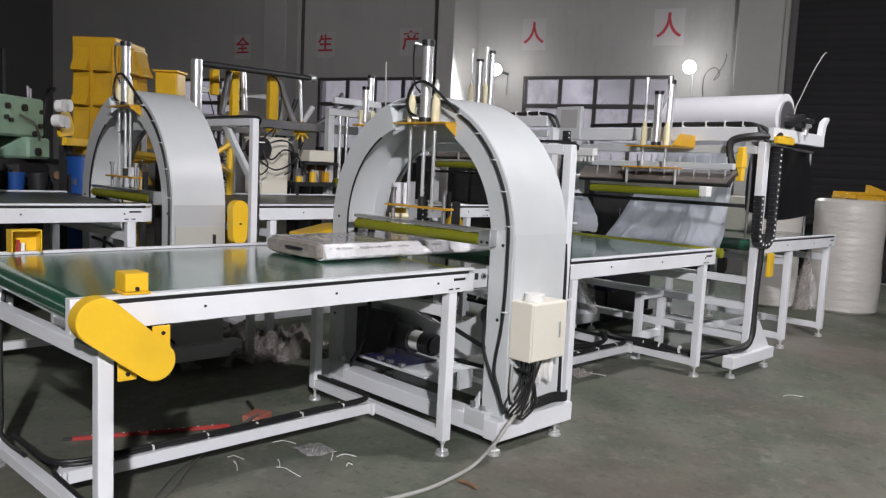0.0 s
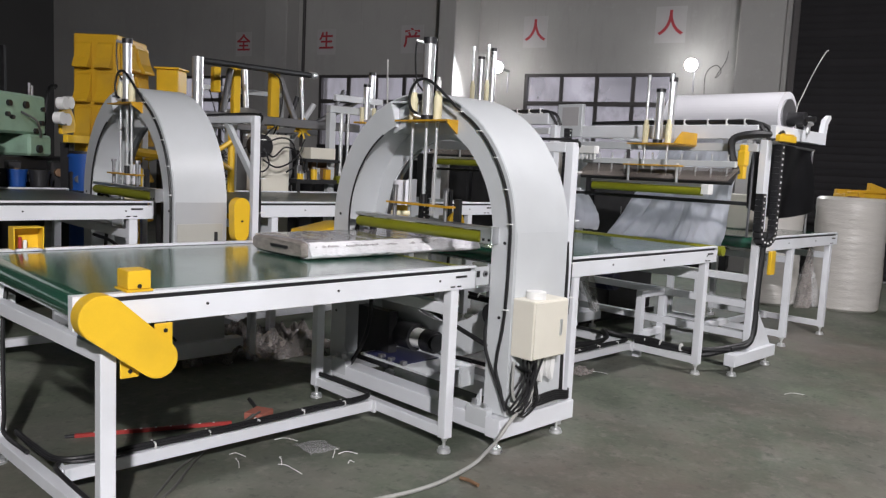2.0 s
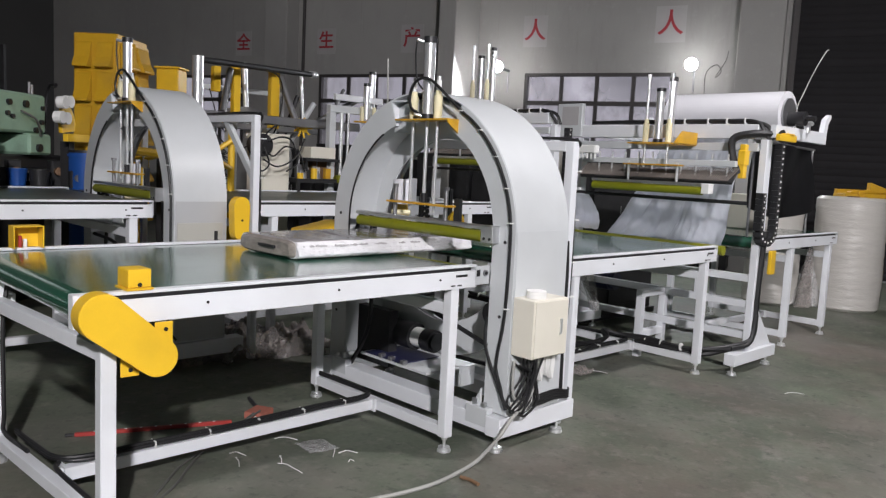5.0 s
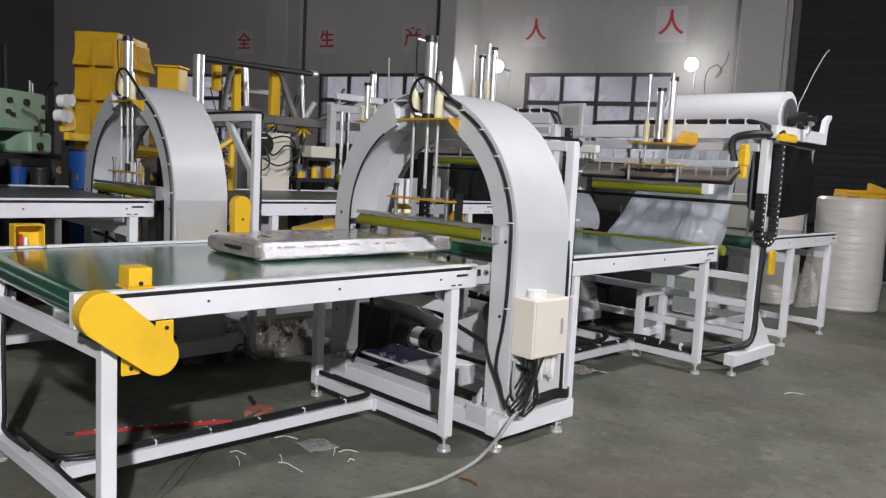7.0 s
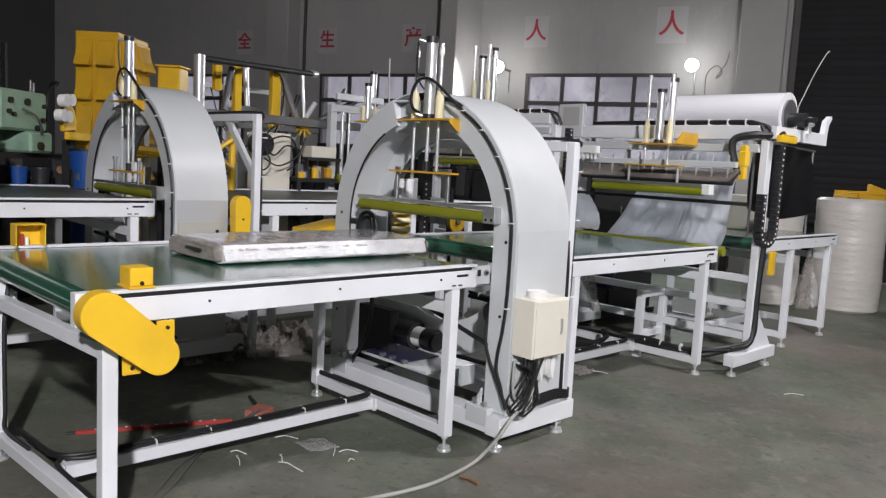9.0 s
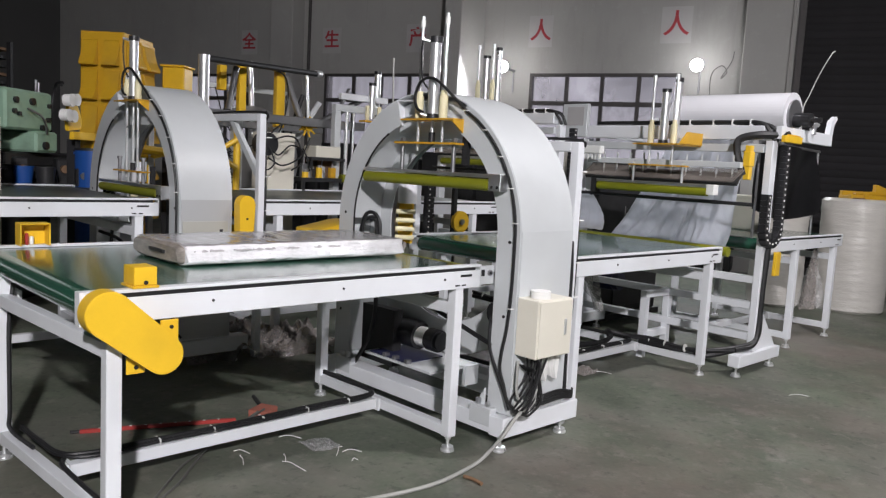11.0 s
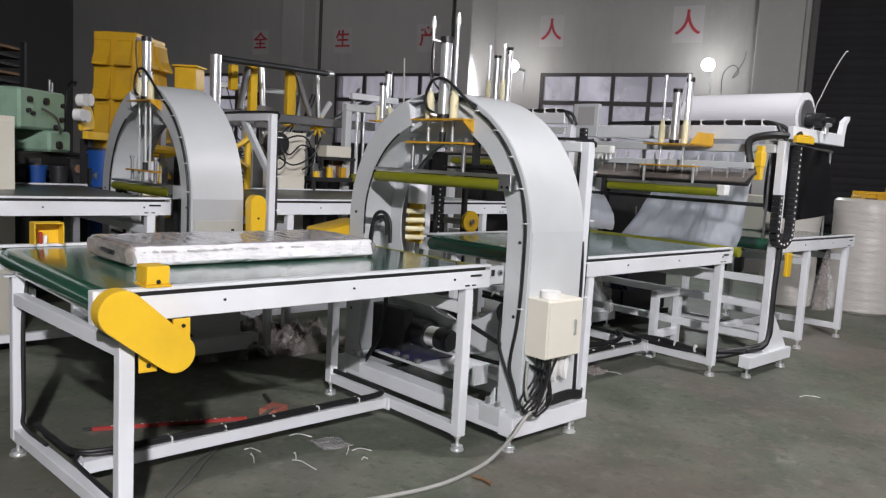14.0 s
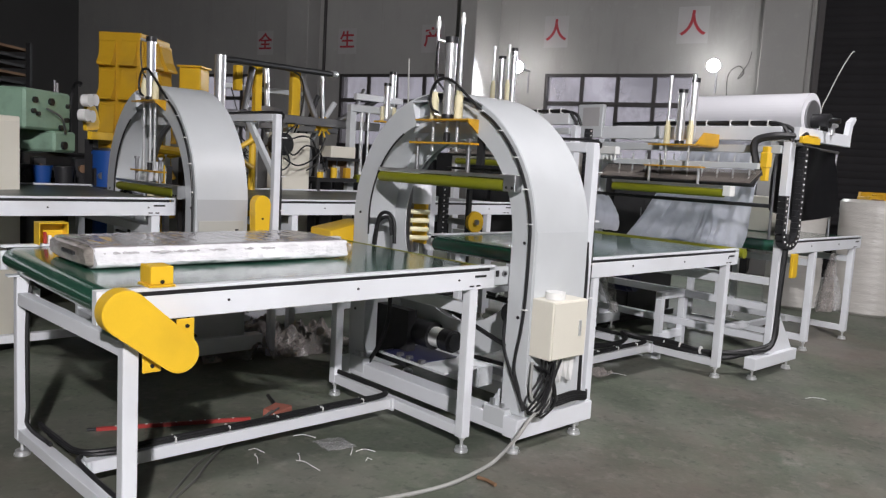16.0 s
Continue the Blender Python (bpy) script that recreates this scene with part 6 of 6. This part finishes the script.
# ---- right-hand store: rolls of foam, bins ----
def foam_roll(x, y, r, h, label):
    t = thing("foam_roll", label, "roll", (x, y, 0), "foam rolls")
    bm = B()
    n, rows_ = 40, 44
    prev = None
    for i in range(rows_ + 1):
        z = h * i / rows_
        now = []
        for k in range(n):
            a = 2 * math.pi * k / n
            rr = r + 0.002 * math.sin(i * 2.1) + 0.012 * noise.noise((math.cos(a) * 2, math.sin(a) * 2, z * 7)) - (0.025 if i in (0, rows_) else 0)
            now.append(bm.verts.new((x + rr * math.cos(a), y + rr * math.sin(a), z)))
        if prev:
            for k in range(n):
                bm.faces.new((prev[k], prev[(k + 1) % n], now[(k + 1) % n], now[k]))
        else:
            bm.faces.new(now[::-1])
        prev = now
    bm.faces.new(prev)
    part("roll_body", bm, FOAM, t)
    part("core", cyls(((x, y, h - 0.004), (x, y, h + 0.012), 0.06)), CARD, t, "brown card core")
    return t


foam_roll(6.42, 0.47, 0.35, 1.2, "tall roll of white bubble foam wrapped in film")
foam_roll(6.0, 1.1, 0.28, 1.18, "shorter roll of white bubble foam")
t = thing("pallet_rack", "stack of yellow steel frames behind the rolls", "frame", (7.17, 0.42, 0), "", -43.0)
each("rail", AMBER, t, (-0.5, 0.75, -0.16, -0.10, 1.16, 1.24), (-0.46, 0.75, 0.10, 0.16, 1.20, 1.28), (-0.5, -0.44, -0.099, 0.099, 1.17, 1.23), (0.02, 0.08, -0.099, 0.099, 1.17, 1.23), bevel=0.004)
for xa, xe, za, lift in ((-0.42, -0.16, 1.245, 0.03), (-0.20, 0.10, 1.25, -0.10), (0.22, 0.52, 1.25, 0.16)):
    bm = B()
    slab(bm, [(xa, za), (xe, za), (xe, za + 0.015 + max(lift, 0)), (xa, za + 0.015 + max(-lift, 0))], "y", -0.12, -0.04)
    part("bracket", bm, AMBER, t, bevel=0.006)
each("clip", OCHRE, t, (-0.36, -0.30, -0.185, -0.161, 1.15, 1.26), (-0.05, 0.0, -0.185, -0.161, 1.15, 1.25), (0.3, 0.36, -0.185, -0.161, 1.15, 1.25), bevel=0.003)
each("upright", OCHRE, t, (-0.49, -0.43, -0.15, -0.11, 0, 1.159), (0.62, 0.68, -0.15, -0.11, 0, 1.159), bevel=0.004)
t = thing("carton", "white carton on the end conveyor", "carton", (4.28, 0.72, 0.9), "cartons")
part("body", boxes((4.10, 4.46, 0.55, 0.9, 0.9, 1.2)), BOXW, t, bevel=0.005)
part("tape", boxes((4.26, 4.31, 0.5475, 0.5495, 0.9, 1.199)), FILMROLL, t)
t = thing("black_sheet", "black plastic sheet hanging beside the film roll", "sheet", (3.5, 0.2, 0.98))
bm = B()
cols = []
for i in range(13):
    f = i / 12
    cols.append([bm.verts.new((3.15 + 1.1 * f, 0.12 + 0.03 * math.sin(9 * f + 0.3 * j) + 0.004 * j * math.sin(5 * f), 1.62 - (0.50 + 0.08 * math.sin(math.pi * f)) * j / 8 - 0.02 * f)) for j in range(9)])
for i in range(12):
    for j in range(8):
        bm.faces.new((cols[i][j], cols[i + 1][j], cols[i + 1][j + 1], cols[i][j + 1]))
bmesh.ops.solidify(bm, geom=list(bm.faces), thickness=0.003)
part("sheet", bm, BLACKP, t)
part("rod", cyls(((3.12, 0.12, 1.62), (4.28, 0.12, 1.60), 0.01), ((4.25, 0.12, 0.9), (4.25, 0.12, 1.61), 0.01), ((3.15, 0.12, 0.9), (3.15, 0.12, 1.62), 0.01)), STEEL, t)
t = thing("plastic_bag", "clear plastic bag hanging under the conveyor", "bag", (4.25, 0.08, 0.25))
bm = B()
cols = []
for i in range(11):
    f = i / 10
    cols.append([bm.verts.new((4.30 + (0.03 + 0.16 * (j / 9) ** 0.7) * (2 * f - 1) + 0.02 * noise.noise((i * .7, j * .5, 2)), 0.075 + 0.05 * math.sin(9 * f) * (j / 9) + 0.02 * noise.noise((i, j * .6, 5)), 0.79 - 0.52 * j / 9)) for j in range(10)])
for i in range(10):
    for j in range(9):
        bm.faces.new((cols[i][j], cols[i + 1][j], cols[i + 1][j + 1], cols[i][j + 1]))
bmesh.ops.solidify(bm, geom=list(bm.faces), thickness=0.001)
part("film", bm, BAG, t)
solid("wire", tubes(0.004, [(3.06, -0.2, 1.64), (3.2, -0.14, 1.85), (3.43, -0.08, 1.97), (3.5, -0.12, 2.15), (3.57, -0.16, 2.29), (3.6, -0.17, 2.31)]), HOSE, "thin pale wire standing up from the roll arm", "wire")
solid("antenna_wire", cyls(((0.36, 1.0, 1.58), (0.345, 1.0, 1.90), 0.005), seg=8), HOSE, "thin upright wire on the arch", "wire")

# made-up dark box and cylinder that stand in for the shaded floor behind
t = thing("shade_block", "dark box added to stand in for the deep shade behind the conveyors", "machine", (3.5, 1.66, 0))
part("housing", boxes((2.95, 4.2, 1.50, 1.82, 0.05, 0.62)), DARK, t, bevel=0.01)
part("skid", boxes((2.9, 4.25, 1.48, 1.84, 0, 0.049)), BLACKP, t)
part("motor", cyls(((3.2, 1.499, 0.40), (3.2, 1.30, 0.40), 0.085), ((3.2, 1.30, 0.40), (3.2, 1.25, 0.40), 0.075), seg=24), NAVY, t, "navy blue cylinder on the added dark box")
part("cover_plate", boxes((3.45, 4.1, 1.485, 1.499, 0.12, 0.55)), DARK, t, bevel=0.004)
bm = B()
g = []
for i in range(19):
    f = i / 18
    g.append([bm.verts.new((1.62 + 0.2 * f + (0.045 + 0.02 * math.sin(5 * f)) * (2 * j / 8 - 1) + 0.02 * noise.noise((j * 0.4, f * 5, 1)), 0.52 + 0.04 * math.sin(1.1 * j + 4 * f), 0.765 - 0.36 * f + 0.03 * noise.noise((f * 3, j * 0.5, 6)))) for j in range(9)])
for i in range(18):
    for j in range(8):
        bm.faces.new((g[i][j], g[i][j + 1], g[i + 1][j + 1], g[i + 1][j]))
bmesh.ops.solidify(bm, geom=list(bm.faces), thickness=0.0012)
solid("film_scrap", bm, CLEAR, "twisted clear film hanging under the conveyor", "scrap", group="film scraps")
bm = B()
g = []
for i in range(25):
    f = i / 24
    g.append([bm.verts.new((2.52 + 0.10 * math.sin(math.pi * f * 0.9) + 0.012 * noise.noise((j * 0.5, f * 6, 3)), 1.12 + 0.26 * j / 10 - 0.08 * f, 0.885 + 0.27 * (1 - f) ** 1.3 + 0.01 * noise.noise((f * 7, j * 0.6, 2)))) for j in range(11)])
for i in range(24):
    for j in range(10):
        bm.faces.new((g[i][j], g[i][j + 1], g[i + 1][j + 1], g[i + 1][j]))
bmesh.ops.solidify(bm, geom=list(bm.faces), thickness=0.0012)
solid("film_drape", bm, SHEET, "loose end of clear plastic film draped over the table", "film")
t = thing("paper_roll", "grey-brown roll of packing film on a steel stand", "roll", (3.35, 2.05, 0))
part("roll_body", cyls(((3.35, 1.9, 1.36), (3.35, 2.5, 1.36), 0.16), seg=36), FOAM, t, bevel=0.01)
part("core", cyls(((3.35, 1.88, 1.36), (3.35, 1.90, 1.36), 0.06)), CARD, t, "brown card core")
part("shaft", cyls(((3.35, 1.82, 1.36), (3.35, 2.58, 1.36), 0.02)), STEEL, t)
each("stand_post", STEEL, t, (3.33, 3.37, 1.83, 1.86, 0, 1.34), (3.33, 3.37, 2.54, 2.57, 0, 1.34))

# ---- things on the floor ----
t = thing("spirit_level", "red spirit level lying on the floor", "tool", (-0.95, 1.02, 0))
bm = B()
d = Vector((0.655, -0.25, 0)).normalized()
nrm = Vector((-d.y, d.x, 0)) * 0.009
a0, a1 = Vector((-1.275, 1.175, 0.0)), Vector((-0.62, 0.925, 0.0))
slab(bm, [tuple((a0 - nrm).xy), tuple((a1 - nrm).xy), tuple((a1 + nrm).xy), tuple((a0 + nrm).xy)], "z", 0.0, 0.018)
part("bar", bm, REDP, t, bevel=0.002)
part("end_cap", cyls((a0 + Vector((0, 0, 0.009)), a0 - d * 0.04 + Vector((0, 0, 0.009)), 0.008), seg=10), BLACKP, t)
for k in range(9):
    c = a0.lerp(a1, 0.12 + 0.095 * k)
    part("mark", cyls((c + Vector((0, 0, 0.0175)), c + Vector((0, 0, 0.0195)), 0.006), seg=8), TIE, t)
t = thing("brick", "red brick lying on the floor", "brick", (-0.48, 0.905, 0))
bm = boxes((-0.06, 0.06, -0.05, 0.05, 0, 0.05))
bmesh.ops.rotate(bm, verts=list(bm.verts), matrix=Matrix.Rotation(0.5, 3, "Z"))
part("body", bm, BRICK, t, bevel=0.004, local=True)
solid("dark_stick", cyls(((-0.43, 0.99, 0.012), (-0.365, 1.20, 0.012), 0.011), seg=8), DARK, "short dark stick on the floor", "stick")
solid("floor_hose", tubes(0.0085, [(0.27, -0.20, 0.40), (0.275, -0.235, 0.33), (0.225, -0.24, 0.258), (0.125, -0.24, 0.195), (0.06, -0.235, 0.13), (0.02, -0.19, 0.05), (-0.04, -0.18, 0.012), (-0.17, -0.207, 0.009), (-0.323, -0.228, 0.009), (-0.47, -0.219, 0.009), (-0.62, -0.189, 0.009), (-0.83, -0.14, 0.009), (-1.2, -0.12, 0.009), (-1.6, -0.3, 0.009)], seg=10), HOSE, "pale grey hose snaking over the floor", "hose")
solid("rubber_strip", tubes(0.008, [(-0.19, -0.245, 0.009), (-0.178, -0.285, 0.008), (-0.185, -0.345, 0.009)]), CARD, "short brown rubber strip on the floor", "strip")
for pts in ([(-0.50, 0.86, 0.06), (-0.62, 0.83, 0.03), (-0.76, 0.79, 0.008), (-0.92, 0.64, 0.008), (-1.04, 0.52, 0.008), (-1.153, 0.393, 0.008), (-1.283, 0.282, 0.008), (-1.45, 0.12, 0.008)],
            [(-0.53, 0.87, 0.05), (-0.70, 0.80, 0.015), (-0.886, 0.672, 0.008), (-1.057, 0.556, 0.008), (-1.198, 0.41, 0.008), (-1.366, 0.236, 0.008), (-1.6, 0.05, 0.008)]):
    solid("extension_cord", tubes(0.005, pts), CORD, "thin dark grey cord lying across the floor under the conveyor", "cord", group="extension cords")
for k, (x, y, a, L) in enumerate(((-0.80, 0.545, -0.9, 0.035), (-0.84, 0.47, 1.2, 0.06), (-0.53, 0.58, -0.7, 0.05), (-0.68, 0.38, 1.1, 0.05), (-0.70, 0.28, -1.4, 0.07), (-0.44, 0.31, 0.8, 0.06), (-0.40, 0.27, -0.5, 0.04), (2.42, -0.60, -0.65, 0.06), (1.78, 0.43, -0.9, 0.06), (-0.45, 0.18, 0.2, 0.015))):
    c, s_ = math.cos(a), math.sin(a)
    bm = tubes(0.0018, [(x - c * L, y - s_ * L, 0.004), (x - c * L * 0.3 + 0.01, y - s_ * L * 0.3 + 0.012, 0.007), (x + c * L * 0.4, y + s_ * L * 0.4 + 0.006, 0.009), (x + c * L, y + s_ * L - 0.012, 0.004)], seg=6)
    solid("plastic_strip", bm, TIE, "white plastic strip dropped on the floor", "scrap", group="plastic strips")


def film_heap(x, y, sx, sy, h, seed, label):
    bm = B()
    n = 44
    g = []
    for i in range(n + 1):
        line = []
        for j in range(n + 1):
            u, v = 2 * i / n - 1, 2 * j / n - 1
            f = max(0.0, 1 - (u * u + v * v) * (1.25 + 1.1 * noise.noise((u * 2.6 + seed, v * 2.6, 9.1))))
            z = h * f ** 0.6 * (0.55 + 0.9 * abs(noise.noise((u * 2.4 + seed, v * 2.4, 0.3)))) + 0.8 * h * f ** 0.5 * abs(noise.noise((u * 7, v * 9 + seed, 2))) + 0.5 * h * f * abs(noise.noise((u * 15, v * 13 + seed, 2)))
            line.append((bm.verts.new((x + u * sx, y + v * sy, 0.003 + z)), f))
        g.append(line)
    for i in range(n):
        for j in range(n):
            quad = (g[i][j], g[i + 1][j], g[i + 1][j + 1], g[i][j + 1])
            if max(q[1] for q in quad) > 0:
                bm.faces.new([q[0] for q in quad])
    bmesh.ops.delete(bm, geom=[v for v in bm.verts if not v.link_faces], context="VERTS")
    bmesh.ops.solidify(bm, geom=list(bm.faces), thickness=0.002)
    return solid("film_scrap", bm, BAG, label, "scrap", group="film scraps")


bm = B()
g = []
for i in range(17):
    u = i / 16
    line = []
    for j in range(13):
        v = j / 12
        p = Vector((-0.535, 0.50, 0)).lerp(Vector((-0.40, 0.475, 0)), u).lerp(Vector((-0.545, 0.35, 0)).lerp(Vector((-0.395, 0.325, 0)), u), v)
        w = noise.noise_vector((u * 3, v * 4, 2.2))
        line.append(bm.verts.new((p.x + 0.014 * w.x, p.y + 0.014 * w.y, 0.006 + 0.012 * abs(noise.noise((u * 4, v * 5, 7))) + 0.006 * abs(noise.noise((u * 12, v * 9, 1))))))
    g.append(line)
for i in range(16):
    for j in range(12):
        bm.faces.new((g[i][j], g[i][j + 1], g[i + 1][j + 1], g[i + 1][j]))
bmesh.ops.solidify(bm, geom=list(bm.faces), thickness=0.0015)
solid("film_scrap", bm, CLEAR, "flat crinkled clear film scrap on the floor", "scrap", group="film scraps")
film_heap(1.70, 0.52, 0.10, 0.09, 0.025, 5.0, "crumpled clear film scrap on the floor")
film_heap(0.05, 2.25, 0.42, 0.36, 0.15, 3.0, "heap of crumpled clear waste film under the line")
film_heap(0.42, 2.1, 0.36, 0.3, 0.13, 7.0, "heap of crumpled clear waste film under the line")


# clear film hanging down behind the end leg of the last table
bm = B()
g = []
for i in range(31):
    f = i / 30
    line = []
    for j in range(25):
        q = j / 24
        xl, xr = 4.43 - 0.27 * f, 4.47 + 0.23 * f
        fold = 0.035 * f * math.sin(15 * q + 2 * f) + 0.03 * f * noise.noise((q * 7, f * 5, 3.3)) + 0.012 * abs(noise.noise((q * 20, f * 16, 1.1)))
        line.append(bm.verts.new((xl + (xr - xl) * q + 0.02 * noise.noise((q * 4, f * 6, 9)), 0.12 + fold, 0.815 - 0.52 * f - 0.06 * f * q + 0.05 * f * f * noise.noise((q * 6, 2, 2)))))
    g.append(line)
for i in range(30):
    for j in range(24):
        bm.faces.new((g[i][j], g[i][j + 1], g[i + 1][j + 1], g[i + 1][j]))
bmesh.ops.solidify(bm, geom=list(bm.faces), thickness=0.0012)
solid("film_scrap", bm, CLEAR, "torn clear film hanging under the end conveyor", "scrap", group="film scraps")


# ---- motion ----
def motions():
    walk(pack, [(t, pose(0.575 + x, PACK_Y + y, 0.862)) for t, x, y in (
        (0.0, -0.385, 0.0), (0.5, -0.425, 0.0), (1.0, -0.474, 0.0), (1.2, -0.477, 0.0), (4.2, -0.477, 0.0), (5.0, -0.545, 0.0), (6.5, -0.68, -0.01), (7.5, -0.785, -0.03),
        (9.0, -0.938, -0.05), (11.5, -1.155, -0.05), (13.0, -1.27, -0.035), (14.5, -1.395, -0.02), (16.0, -1.51, -0.01))])
    walk(press_one, [(t, pose(0, 0, z)) for t, z in (
        (0.0, 0.0), (7.2, 0.0), (7.6, 0.006), (8.0, 0.024), (8.5, 0.05), (9.0, 0.088), (9.2, 0.103), (10.0, 0.172), (10.6, 0.222), (11.0, 0.238), (11.3, 0.239), (16.0, 0.239))])
    walk(lift_one, [(t, pose(0, 0, z)) for t, z in (
        (0.0, 0.0), (6.3, 0.0), (6.6, 0.006), (7.0, 0.02), (7.5, 0.042), (8.0, 0.064), (8.5, 0.112), (9.0, 0.158), (9.2, 0.175), (10.0, 0.24), (10.6, 0.286), (11.0, 0.304), (11.3, 0.306), (16.0, 0.306))])


motions()
